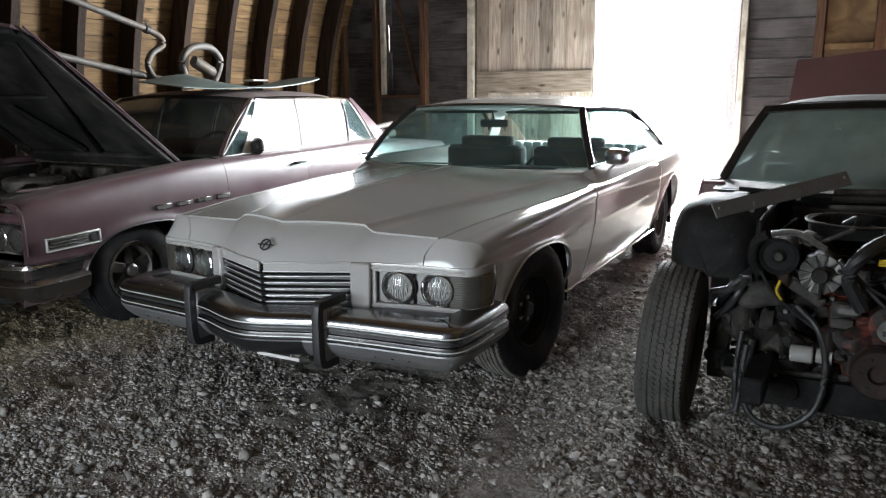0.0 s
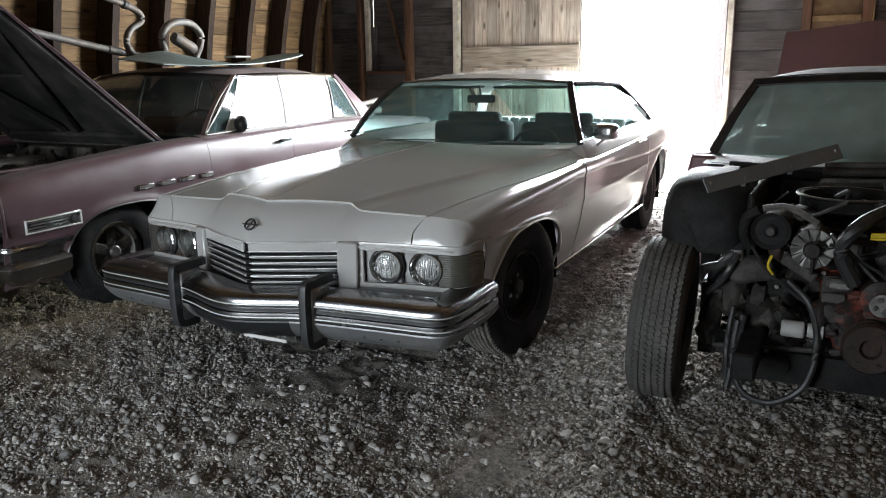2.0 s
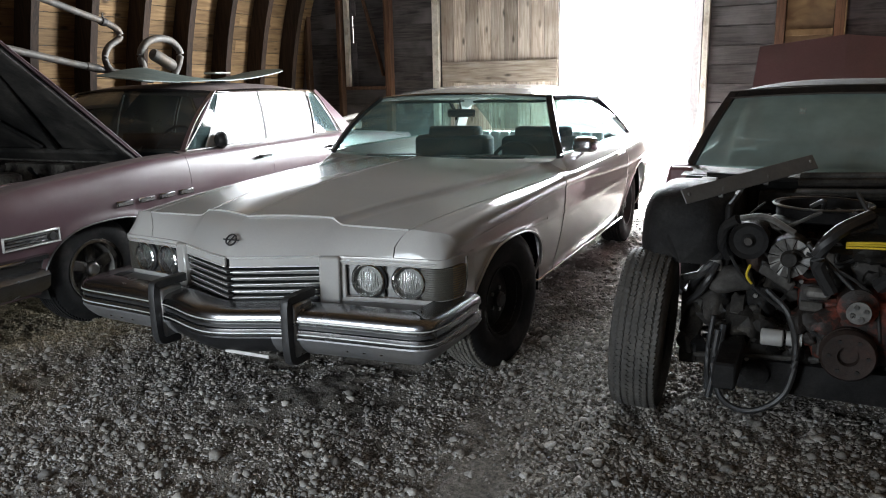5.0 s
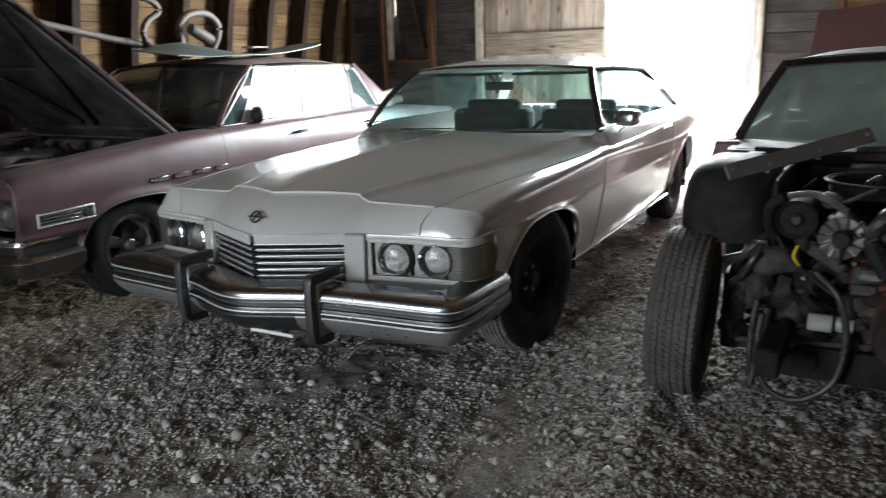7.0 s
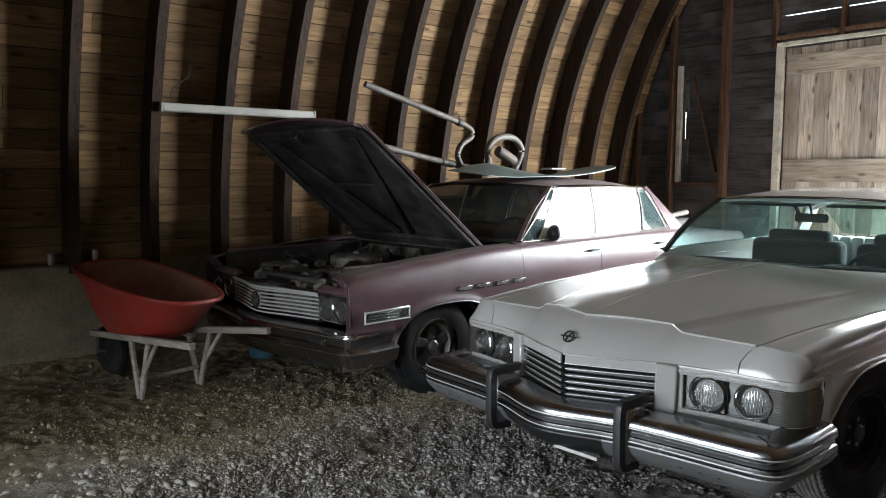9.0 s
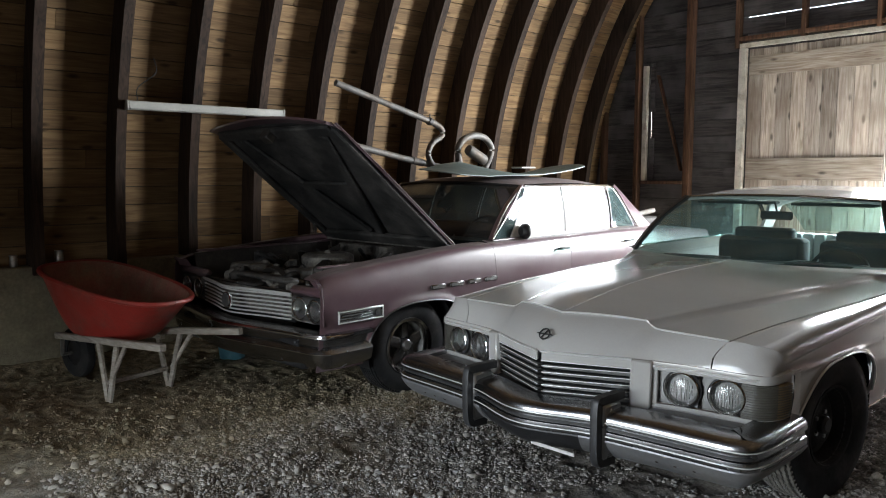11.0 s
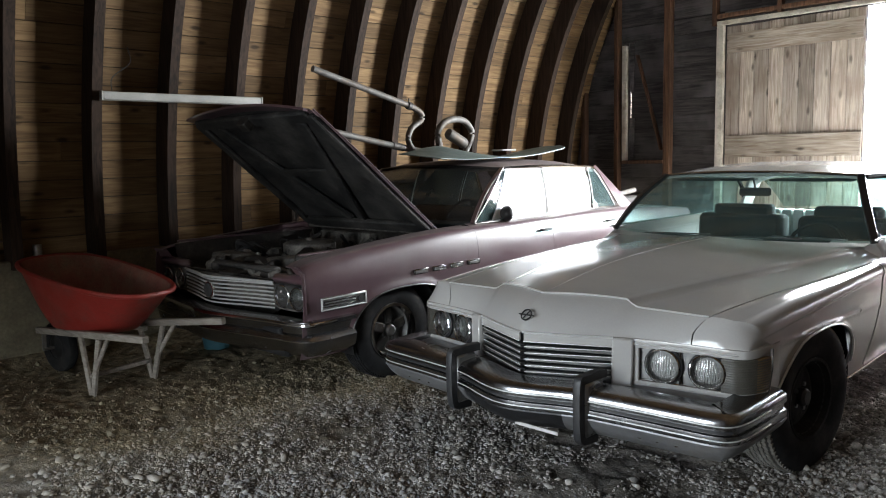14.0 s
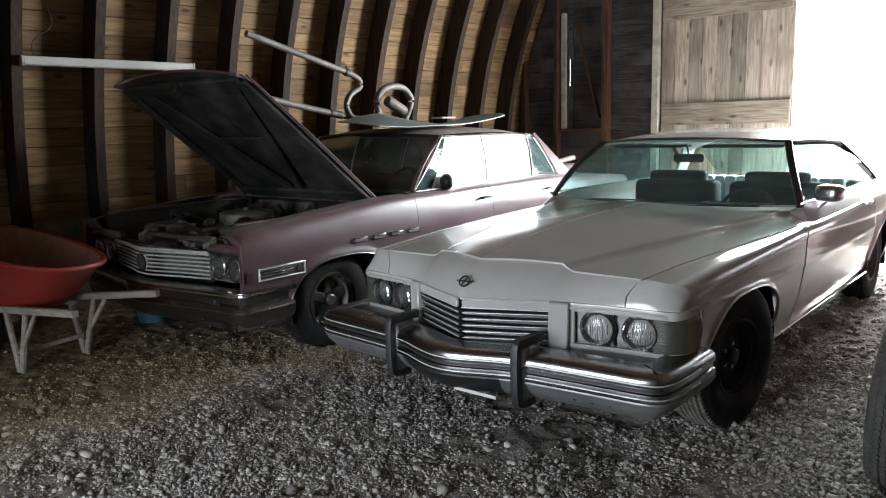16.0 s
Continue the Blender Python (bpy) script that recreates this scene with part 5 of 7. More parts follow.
    P("engine_shroud", box(-.62, .62, .60, 1.90, .30, .78, .03), M_BLACK)
    P("trunk_floor", box(-.62, .62, 3.9, 5.5, .30, .70, .03), M_BLACK)
    P("frame_crossmember", box(-.70, .70, .66, .80, .24, .34, .02), M_BLACK)
    for sgn in (1, -1):
        for yc in (1.235, 3.98):
            well = lathe([(.475, 0), (.475, .27)], 28, 'x', (0, yc, .335))
            bmesh.ops.delete(well, geom=[v for v in well.verts if v.co.z < .20], context='VERTS')
            bmesh.ops.translate(well, verts=well.verts, vec=((.66 if sgn > 0 else -.93), 0, 0))
            box(sgn * .60, sgn * .63, yc - .50, yc + .50, .14, .80, bm=well)
            P("wheel_well", well, M_SEAL)
    dash = P("dashboard", box(-.80, .80, 2.12, 2.52, .70, .935, .05), M_CABIN)
    P("instrument_hood", box(.15, .66, 2.35, 2.56, .86, .955, .03), M_CABIN, parent=dash)
    sw = F("steering_wheel", lathe([(.19 + .013 * math.cos(a), .013 * math.sin(a)) for a in lin(0, 2 * math.pi * 7 / 8, 8)], 32, 'y', closed=True), M_CABIN)
    sw.matrix_basis = pose(.41, 2.84, .85, -25, 0, 0)
    F("steering_spoke", box(-.18, .18, -.01, .01, -.012, .012, .004), M_CABIN, parent=sw)
    for sgn in (1, -1):
        fs = P("front_seat", box(sgn * .05, sgn * .74, 2.72, 3.22, .42, .60, .05, seg=2), M_CABIN)
        P("seat_back", box(sgn * .06, sgn * .73, 3.16, 3.34, .55, 1.03, .075, pose(0, 0, 0, 0, 0, 0), seg=3), M_CABIN, parent=fs)
        P("head_rest", box(sgn * .16, sgn * .62, 3.20, 3.32, .97, 1.105, .055, seg=3), M_CABIN, parent=fs)
    rs = P("rear_seat", box(-.66, .66, 3.72, 4.15, .45, .66, .05, seg=2), M_CABINLIGHT)
    for i in range(13):
        x = -.60 + i * .1
        P("seat_pleat", box(x - .047, x + .047, 3.98, 4.12, .62, 1.0, .035, seg=2), M_CABINLIGHT, parent=rs)
    P("parcel_shelf", box(-.62, .62, 4.10, 4.70, .93, .96, .01), M_CABIN)
    vm = P("rear_view_mirror", box(-.11, .11, 2.62, 2.65, 1.215, 1.275, .012), M_CABINDARK)
    P("mirror_stalk", beam((0, 2.64, 1.27), (0, 2.60, 1.345), .012, .012), M_CABINDARK, parent=vm)
    P("sun_visor", box(-.60, -.08, 2.66, 2.86, 1.318, 1.334, .006), M_CABIN)
    P("sun_visor", box(.08, .60, 2.66, 2.86, 1.318, 1.334, .006), M_CABIN)
    P("cowl_panel", grid(lambda s, t: (s * .84, 1.93 + .2 * s * s + .12 * t, .955 + .012 * t), lin(-1, 1, 15), [0, 1]), M_WHITEPAINT)
    for x in (-.45, .12):
        P("wiper", beam((x, 2.03, .985), (x + .40, 2.06, .992), .012, .01), M_BLACK)
    return car


ivory_coupe()


# ---- plum sedan with its hood up ----
def plum_sedan():
    car = thing("sedan", "faded plum sixties four-door sedan with open hood", "car", m=pose(-2.64, -.04, 0, 0, 0, 3.5))
    P = lambda name, bm, m, label="", smooth=True, parent=car: part(name, bm, m, parent, label, smooth)
    W = keyed((.0, .955), (.3, .985), (2.5, .99), (4.2, .98), (5.4, .93))
    xt = keyed((.0, .88), (.5, .90), (1.7, .92), (3.6, .92), (5.4, .86))     # inner edge of the fender crown
    zt = keyed((.0, .845), (.12, .885), (.5, .925), (1.6, .985), (3.6, .995), (4.6, .96), (5.4, .90))
    wells = [(.89, .27, .50, .37, 2.6), (3.94, .27, .50, .35, 2.6)]
    MID_Z = .74

    def side_pt(sgn, u, v):
        """v 0 to 1 from the flat fender top down the slab side."""
        if v < .2:
            t = v / .2
            x, z = .80 + (xt(u) - .80) * t, zt(u) + .006 * (1 - t)
        elif v < .5:
            t = (v - .2) / .3 * math.pi / 2
            x, z = xt(u) + (W(u) - xt(u)) * math.sin(t) ** .9, MID_Z + (zt(u) - MID_Z) * math.cos(t)
        else:
            t = (v - .5) / .5
            z = MID_Z + (arch_bottom(u, .27, wells) - MID_Z) * t
            d = MID_Z - z
            x = W(u) - .05 * (d / .45) ** 2
            for well in wells:
                e = z - arch_bottom(u, .27, [well])
                if abs(u - well[0]) < well[2]:
                    x += .016 * math.exp(-(e / .04) ** 2)
        y = u
        if u < .25:
            y = u + .06 * (abs(x) - .9) * (1 - u / .25)
        return (sgn * x, y, z)

    vs_all = lin(0, .2, 4) + lin(.2, .5, 9)[1:] + lin(.5, 1, 14)[1:]
    vs_low = [v for v in vs_all if v >= .2]
    for sgn in (1, -1):
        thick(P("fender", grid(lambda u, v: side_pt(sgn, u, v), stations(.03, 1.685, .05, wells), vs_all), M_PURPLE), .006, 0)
        for a, b in ((1.689, 2.70), (2.704, 3.76)):
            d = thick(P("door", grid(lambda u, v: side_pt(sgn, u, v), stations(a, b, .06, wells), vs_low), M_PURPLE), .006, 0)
            P("door_handle", box(sgn * .985, sgn * 1.03, b - .20, b - .06, .885, .905, .006), M_BLACK, "dark door handle", parent=d)
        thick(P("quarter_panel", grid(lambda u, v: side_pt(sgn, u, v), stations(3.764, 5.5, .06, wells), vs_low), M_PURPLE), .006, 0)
        for yc, zw, r, hh, nn in wells:
            arc = [side_pt(sgn, yc - r * math.cos(a), 1) for a in lin(.08, math.pi - .08, 40)]
            P("arch_trim", tube([(p[0] + sgn * .008, p[1], p[2]) for p in arc], .005, 6), M_BLADE)
        # fender vent: frame, slats, round badge
        vf = P("fender_vent", box(sgn * .978, sgn * .992, .15, .52, .572, .66, .004), M_SATIN, "chrome-framed fender vent")
        for z in (.580, .652):
            P("vent_frame", box(sgn * .985, sgn * 1.000, .145, .525, z - .004, z + .004, .002), M_TRIM, parent=vf)
        for y in (.150, .520):
            P("vent_frame", box(sgn * .985, sgn * 1.000, y - .004, y + .004, .575, .658, .002), M_TRIM, parent=vf)
        for z in (.598, .616, .634):
            P("vent_slat", box(sgn * .985, sgn * .998, .16, .43, z - .004, z + .004, .002), M_CHROME, parent=vf)
        P("vent_badge", lathe([(.026, .982 * sgn), (.024, .998 * sgn), (0, .999 * sgn)], 16, 'x', (0, .475, .616)), M_BLACK, parent=vf)
        for i in range(4):
            y = 1.045 + i * .193
            pt = P("porthole", box(sgn * .985, sgn * 1.004, y - .072, y + .072, .706 + i * .001, .742 + i * .001, .006), M_CHROME, "chrome fender porthole")
            P("porthole_slot", box(sgn * 1.003, sgn * 1.0055, y - .062, y + .062, .713 + i * .001, .735 + i * .001, .002), M_SATIN, parent=pt)
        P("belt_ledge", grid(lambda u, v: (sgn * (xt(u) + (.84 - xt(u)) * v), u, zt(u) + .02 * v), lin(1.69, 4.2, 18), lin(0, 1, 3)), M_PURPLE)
        P("belt_trim", tube([(sgn * .90, y, zt(y) + .022) for y in lin(1.76, 3.96, 12)], .008, 6), M_BRIGHT)
        wheel("front_wheel", car, (sgn * .850, .815, .325), .335, .20, .19, sgn, M_TYREBLACK, M_ALU, style="spoke", steer=-3)
        wheel("rear_wheel", car, (sgn * .84, 3.94, .33), .335, .20, .185, sgn, M_TYREBLACK, M_SOOT, style="spoke")
        for yc in (.85, 3.94):
            well = lathe([(.42, 0), (.42, .26)], 24, 'x', (0, yc, .33))
            bmesh.ops.delete(well, geom=[v for v in well.verts if v.co.z < .20], context='VERTS')
            bmesh.ops.translate(well, verts=well.verts, vec=((.68 if sgn > 0 else -.94), 0, 0))
            P("wheel_well", well, M_BLACK)

    # front: fender ends, lamps, grille, bumper
    fy = keyed((0, -.070), (.3, .0), (.58, .065), (.66, .078), (.95, .075))
    for sgn in (1, -1):
        P("lamp_brow", beam((sgn * .56, fy(.58) + .045, .762), (sgn * .955, fy(.95) + .035, .772), .085, .060, .024), M_PURPLE)
        P("fender_cap", grid(lambda a, t: (sgn * (.80 + .155 * a), .03 + .05 * (1 - t) - .01 * a + .02 * (1 - a), .80 + (zt(.05) - .80 + .006) * t), lin(0, 1, 6), lin(0, 1, 4)), M_PURPLE)
        bz = P("lamp_bezel", beam((sgn * .575, fy(.58) + .03, .652), (sgn * .940, fy(.94) + .03, .650), .03, .165, .012), M_BLADE, "chrome twin-lamp bezel")
        headlight(bz, sgn * .668, fy(.668) + .005, .650, .068, sgn * 4)
        headlight(bz, sgn * .838, fy(.838) + .003, .648, .068, sgn * 4)
        P("fender_edge_trim", tube([(sgn * .965, .05, .57), (sgn * .968, .045, .70), (sgn * .955, .05, .82)], .006, 6), M_PURPLE)
    gr = P("grille", beam((-.57, .12, .635), (.57, .12, .635), .02, .20), M_BLACK, "bright horizontal-bar grille")
    for i in range(7):
        z = .562 + i * .0265
        P("grille_bar", tube([(-.57, fy(.57) + .02, z), (-.3, fy(.3) + .02, z), (0, fy(0) + .02, z), (.3, fy(.3) + .02, z), (.57, fy(.57) + .02, z)], .0062, 6, smooth=3), M_TRIM, parent=gr)
    P("grille_frame", tube([(-.58, fy(.58) + .01, .735), (-.3, fy(.3) + .005, .740), (0, fy(0) + .005, .742), (.3, fy(.3) + .005, .740), (.58, fy(.58) + .01, .735)], .009, 8, smooth=6), M_TRIM, parent=gr)
    P("grille_badge", lathe([(.048, .0), (.046, -.018), (.03, -.024), (0, -.026)], 24, 'y', (0, fy(0) + .01, .645)), M_BLADE, "round chrome grille badge", parent=gr)
    P("grille_ring", lathe([(.060, .0), (.060, -.012), (.052, -.014), (.050, .0)], 24, 'y', (0, fy(0) + .014, .645), closed=True), M_BRIGHT, parent=gr)
    plan = [(-.995, .42), (-.998, .16), (-.972, .05), (-.86, .0), (-.6, -.035), (-.3, -.09), (0, -.125), (.3, -.09), (.6, -.035), (.86, .0), (.972, .05), (.998, .16), (.995, .42)]
    path = smooth_path([(x, y, 0) for x, y in plan], 5)
    bp = P("bumper", sweep(path, [(-.12, .520), (-.005, .522), (.010, .516), (.012, .492), (-.022, .478), (-.030, .435), (.000, .408), (.010, .392), (-.004, .325), (-.045, .288), (-.12, .286)]), M_CHROME, "dull chrome wrap-round bumper")
    P("bumper_blade", sweep(path[3:-3], [(.011, .494), (.015, .496), (.015, .508), (.011, .514)]), M_BRIGHT, parent=bp)
    P("bumper_line", sweep(path[8:-8], [(.008, .388), (.013, .389), (.013, .395), (.008, .397)]), M_BRIGHT, parent=bp)
    for sx in (-.62, .62):
        P("bumper_slot", box(sx - .12, sx + .12, -.012, .05, .425, .462, .008), M_BLACK, parent=bp)
    P("valance", box(-.80, .80, .0, .08, .27, .40, .02), M_BLACK)

    # engine bay
    bay = P("engine_bay", box(-.78, .78, .10, 1.60, .28, .36, .01), M_BLACK, "dusty open engine bay")
    P("radiator_support", box(-.80, .80, .10, .17, .55, .735, .02), M_BAYDUST, parent=bay)
    P("radiator", box(-.36, .36, .20, .28, .38, .77, .03), M_GREASE, parent=bay)
    P("radiator_tank", box(-.38, .38, .19, .29, .765, .80, .015), M_DUSTMETAL, parent=bay)
    P("firewall", box(-.86, .86, 1.50, 1.56, .40, .96, .02), M_GREASE, parent=bay)
    P("firewall_pan", box(-.62, .05, 1.40, 1.52, .62, .92, .04, seg=2), M_BAYDUST, parent=bay)
    P("cowl_shelf", box(-.86, .86, 1.46, 1.62, .93, .955, .008), M_BAYDUST, parent=bay)
    for sgn in (1, -1):
        P("inner_fender", grid(lambda u, v: (sgn * (.80 - .22 * v ** 1.5), u, .90 + .03 * (u / 1.5) - .32 * v + .10 * math.exp(-((u - .85) / .35) ** 2) * v), lin(.12, 1.5, 14), lin(0, 1, 7)), M_GREASE, parent=bay)
        P("fender_lip", box(sgn * .775, sgn * .805, .14, 1.55, .915, .93, .004), M_PURPLE)
    eng = P("engine", box(-.26, .26, .55, 1.25, .40, .68, .05, seg=2), M_GREASE, "greasy dust-covered engine", parent=bay)
    for sgn in (1, -1):
        vc = P("valve_cover", box(-.085, .085, -.33, .33, -.04, .04, .03, pose(sgn * .24, .90, .735, 0, sgn * 32, 0), seg=2), M_DUSTMETAL, parent=bay)
        for i in range(4):
            P("exhaust_port", box(sgn * .30, sgn * .40, .66 + i * .16, .74 + i * .16, .56, .64, .02), M_GREASE, parent=bay)
    P("air_cleaner", lathe([(.20, .0), (.205, .02), (.205, .085), (.18, .10), (.03, .105), (.02, .125), (0, .125)], 32, 'z', (-.05, .86, .80)), M_BAYDUST, parent=bay)
    P("air_snorkel", beam((.12, .72, .845), (.34, .48, .83), .09, .06, .015), M_GREASE, parent=bay)
    P("battery", box(-.62, -.30, .32, .54, .60, .83, .02), M_BAYDUST, parent=bay)
    P("duct", lump((.12, .46, .78), (.22, .09, .06), 4, .25, 3), M_BAYDUST, parent=bay)
    P("relay_box", box(.28, .52, .46, .60, .72, .845, .035, pose(0, 0, 0, 0, 0, 6), seg=3), M_BAYDUST, parent=bay)
    P("latch_plate", box(-.10, .10, .08, .20, .735, .755, .006), M_DUSTMETAL, parent=bay)
    for x in (-.57, -.43):
        P("battery_post", lathe([(.012, .80), (.010, .822), (0, .822)], 10, 'z', (x, .44, 0)), M_SATIN, parent=bay)
    P("washer_jar", box(.44, .62, .60, .80, .60, .78, .03, seg=2), M_BAYDUST, parent=bay)
    P("alternator", lathe([(.0, .40), (.075, .41), (.08, .44), (.08, .54), (.06, .56), (0, .56)], 20, 'y', (.27, 0, .68)), M_DUSTMETAL, parent=bay)
    P("generator_bracket", beam((.15, .52, .62), (.28, .5, .60), .03, .04), M_GREASE, parent=bay)
    P("radiator_hose", tube([(.22, .27, .78), (.20, .36, .80), (.10, .48, .76), (.02, .56, .72)], .03, 10, smooth=6), M_RUBBER, parent=bay)
    P("heater_hose", tube([(.33, 1.46, .74), (.30, 1.2, .82), (.25, .9, .80), (.12, .6, .74)], .014, 8, smooth=6), M_RUBBER, parent=bay)
    P("heater_hose", tube([(.40, 1.46, .70), (.42, 1.1, .76), (.36, .7, .74), (.16, .56, .70)], .014, 8, smooth=6), M_RUBBER, parent=bay)
    P("brake_cylinder", lathe([(.0, 1.30), (.05, 1.31), (.05, 1.40), (.10, 1.42), (.10, 1.50)], 18, 'y', (.48, 0, .80)), M_GREASE, parent=bay)
    P("fan_shroud", lathe([(.24, .30), (.25, .34), (.23, .36), (.21, .33)], 28, 'y', (0, 0, .60), closed=True), M_GREASE, parent=bay)
    for i in range(4):
        P("fan_blade", box(-.03, .03, -.006, .006, .03, .19, .003, pose(0, .40, .60, 0, i * 90 + 20, 0) @ pose(0, 0, 0, 0, 0, 25)), M_SATIN, parent=bay)
    rng = random.Random(21)
    for i in range(34):
        x, y = rng.uniform(-.66, .66), rng.uniform(.45, 1.42)
        z = .74 + rng.uniform(0, .12)
        pts = [(x, y, z), (x + rng.uniform(-.14, .14), y + rng.uniform(-.12, .12), z + rng.uniform(.02, .09)), (x + rng.uniform(-.26, .26), y + rng.uniform(-.2, .2), z - rng.uniform(0, .06))]
        P("wire", tube(pts, rng.choice((.005, .008, .016, .022)), 7, smooth=5), rng.choice((M_RUBBER, M_BAYDUST, M_GREASE)), parent=bay)
    for i in range(44):
        x, y = rng.uniform(-.66, .66), rng.uniform(.24, 1.4)
        s = rng.uniform(.02, .05)
        P("engine_fitting", lump((x, y, .70 + rng.uniform(0, .13)), (s * rng.uniform(.8, 2.0), s * rng.uniform(.8, 2.0), s * 1.2), i, .35), rng.choice((M_BAYDUST, M_BAYDUST, M_GREASE)), parent=bay)

    for i in range(26):
        x, y = rng.uniform(-.60, .60), rng.uniform(.16, .46)
        s = rng.uniform(.025, .06)
        P("engine_fitting", lump((x, y, .68 + rng.uniform(0, .08)), (s * rng.uniform(.8, 1.8), s, s * rng.uniform(.6, 1.1)), i + 60, .4, turn=rng.uniform(-40, 40)), rng.choice((M_BAYDUST, M_GREASE, M_BAYDUST)), parent=bay)
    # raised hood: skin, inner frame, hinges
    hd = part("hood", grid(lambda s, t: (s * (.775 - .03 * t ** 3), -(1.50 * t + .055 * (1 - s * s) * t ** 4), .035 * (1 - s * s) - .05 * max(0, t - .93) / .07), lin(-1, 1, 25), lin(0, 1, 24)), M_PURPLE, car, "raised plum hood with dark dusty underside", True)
    thick(hd, .018, 0)
    hd.matrix_basis = pose(0, 1.46, .965, -38.5, 0, 0)
    Hd = lambda name, bm, m=M_UNDERHOOD: part(name, bm, m, hd, "", True)
    Hd("under_skin", grid(lambda s, t: (s * .755, -(.01 + 1.46 * t), -.022 + .033 * (1 - s * s)), lin(-1, 1, 17), lin(0, 1, 12)))
    for s in (-1, 1):
        Hd("hood_side_frame", beam((s * .72, -.05, -.03), (s * .70, -1.42, -.03), .09, .04, .012))
        Hd("hood_brace", beam((s * .06, -.16, -.022), (s * .52, -1.34, -.012), .09, .035, .012))
        Hd("hood_hinge", beam((s * .70, -.02, -.06), (s * .70, .10, -.16), .02, .05), M_GREASE)
        Hd("hood_edge_trim", tube([(s * .775, -.02, .006), (s * .772, -.8, .006), (s * .748, -1.44, .0)], .006, 6, smooth=4), M_PURPLE)
    Hd("hood_front_frame", beam((-.70, -1.41, -.03), (.70, -1.41, -.03), .10, .045, .012))
    Hd("hood_rear_frame", beam((-.70, -.09, -.03), (.70, -.09, -.03), .12, .04, .012))
    Hd("hood_cross_brace", beam((-.34, -.78, -.02), (.34, -.78, -.02), .09, .03, .012))
    Hd("hood_latch", box(-.05, .05, -1.46, -1.38, -.11, -.03, .008), M_GREASE)
    P("hood_spring", tube([(-.70, 1.22 + .012 * math.cos(i * .9), 1.00 + i * .0028) for i in range(40)], .006, 5), M_SATIN)

    # glass house
    def screen(s, t):
        b = (s * .86, 1.52 + .25 * s * s, 1.00)
        q = (s * .745, 2.12 + .18 * s * s, 1.452 - .03 * s * s)
        bul = .03 * math.sin(math.pi * t)
        return (b[0] + (q[0] - b[0]) * t, b[1] + (q[1] - b[1]) * t - bul, b[2] + (q[2] - b[2]) * t + bul * .6)
    P("windshield", grid(screen, lin(-1, 1, 23), lin(0, 1, 9)), M_DUSTGLASS, "very dusty dark windshield").visible_shadow = False
    P("windshield_trim", tube([screen(s, 1) for s in lin(-1, 1, 23)], .012, 6), M_BLACK)
    zr = keyed((2.12, 1.456), (2.4, 1.492), (2.95, 1.502), (3.5, 1.480), (3.78, 1.435))
    ze = keyed((2.12, 1.425), (2.6, 1.436), (3.4, 1.415), (3.78, 1.375))

    def roof(s, u):
        y = u + .18 * s * s * max(0, 1 - (u - 2.12) / .5)
        return (s * (.745 + .02 * math.sin(math.pi * (u - 2.12) / 1.66)), y, zr(u) + (ze(u) - zr(u)) * abs(s) ** 3)
    thick(P("roof", grid(roof, lin(-1, 1, 31), lin(2.12, 3.78, 18)), M_PLUMDUST, "dust-covered plum roof"), .03)
    P("rear_window", grid(lambda s, t: (s * .66, 3.79 + .44 * t - .06 * s * s, 1.42 - .40 * t), lin(-1, 1, 11), lin(0, 1, 5)), M_DUSTGLASS).visible_shadow = False
    P("trunk_lid", grid(lambda s, u: (s * xt(u), u, zt(u) + .02 * (1 - s * s)), lin(-1, 1, 13), lin(4.15, 5.5, 10)), M_PURPLE)
    P("tail_panel", box(-.90, .90, 5.46, 5.52, .40, .90, .02), M_PURPLE)
    for sgn in (1, -1):
        P("windshield_pillar", sweep([screen(sgn, t) for t in lin(0, 1, 9)], [(-.016, -.012), (.02, -.012), (.02, .014), (-.016, .014)]), M_PURPLE)
        P("pillar_trim", tube([(lambda q: (q[0] + sgn * .016, q[1] + .012, q[2] + .004))(screen(sgn, t)) for t in lin(0, 1, 9)], .009, 6), M_BRIGHT)

        def pane(y0, y1, q0, q1):
            def f(s, t):
                p = Vector((sgn * (.876 - .012 * (y0 + (y1 - y0) * s - 1.8)), y0 + (y1 - y0) * s, 1.005)).lerp(Vector((sgn * (.772 - .012 * (q0 + (q1 - q0) * s - 2.2)), q0 + (q1 - q0) * s, 1.412 - .03 * max(0, (q0 + (q1 - q0) * s - 3.1)))), t)
                p.x += sgn * .015 * math.sin(math.pi * t)
                return p
            return f
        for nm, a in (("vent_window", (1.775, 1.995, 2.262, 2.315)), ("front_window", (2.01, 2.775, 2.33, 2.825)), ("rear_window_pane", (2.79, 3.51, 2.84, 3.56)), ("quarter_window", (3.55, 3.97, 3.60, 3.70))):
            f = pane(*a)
            # near front and rear panes take the film with the painted doorway glare
            P(nm, grid(f, lin(0, 1, 7), lin(0, 1, 6)), M_DUSTGLASS if sgn < 0 else M_GLASS if nm in ("vent_window", "quarter_window") else M_GLAREGLASS).visible_shadow = False
            edge = [f(0, t) for t in lin(0, 1, 5)] + [f(s, 1) for s in lin(0, 1, 5)][1:] + [f(1, t) for t in lin(1, 0, 5)][1:]
            P("window_frame", tube([(p[0] + sgn * .004, p[1], p[2]) for p in edge], .005, 6), M_TRIM)

        def cpillar(s, t):
            b = Vector((sgn * .855, 3.99 + .30 * s, .99))
            q = Vector((sgn * (.752 - .05 * s), 3.71 + .10 * s, 1.395 + .02 * s))
            return b.lerp(q, t)
        thick(P("roof_pillar", grid(cpillar, lin(0, 1, 5), lin(0, 1, 5)), M_PURPLE), .03, 0)
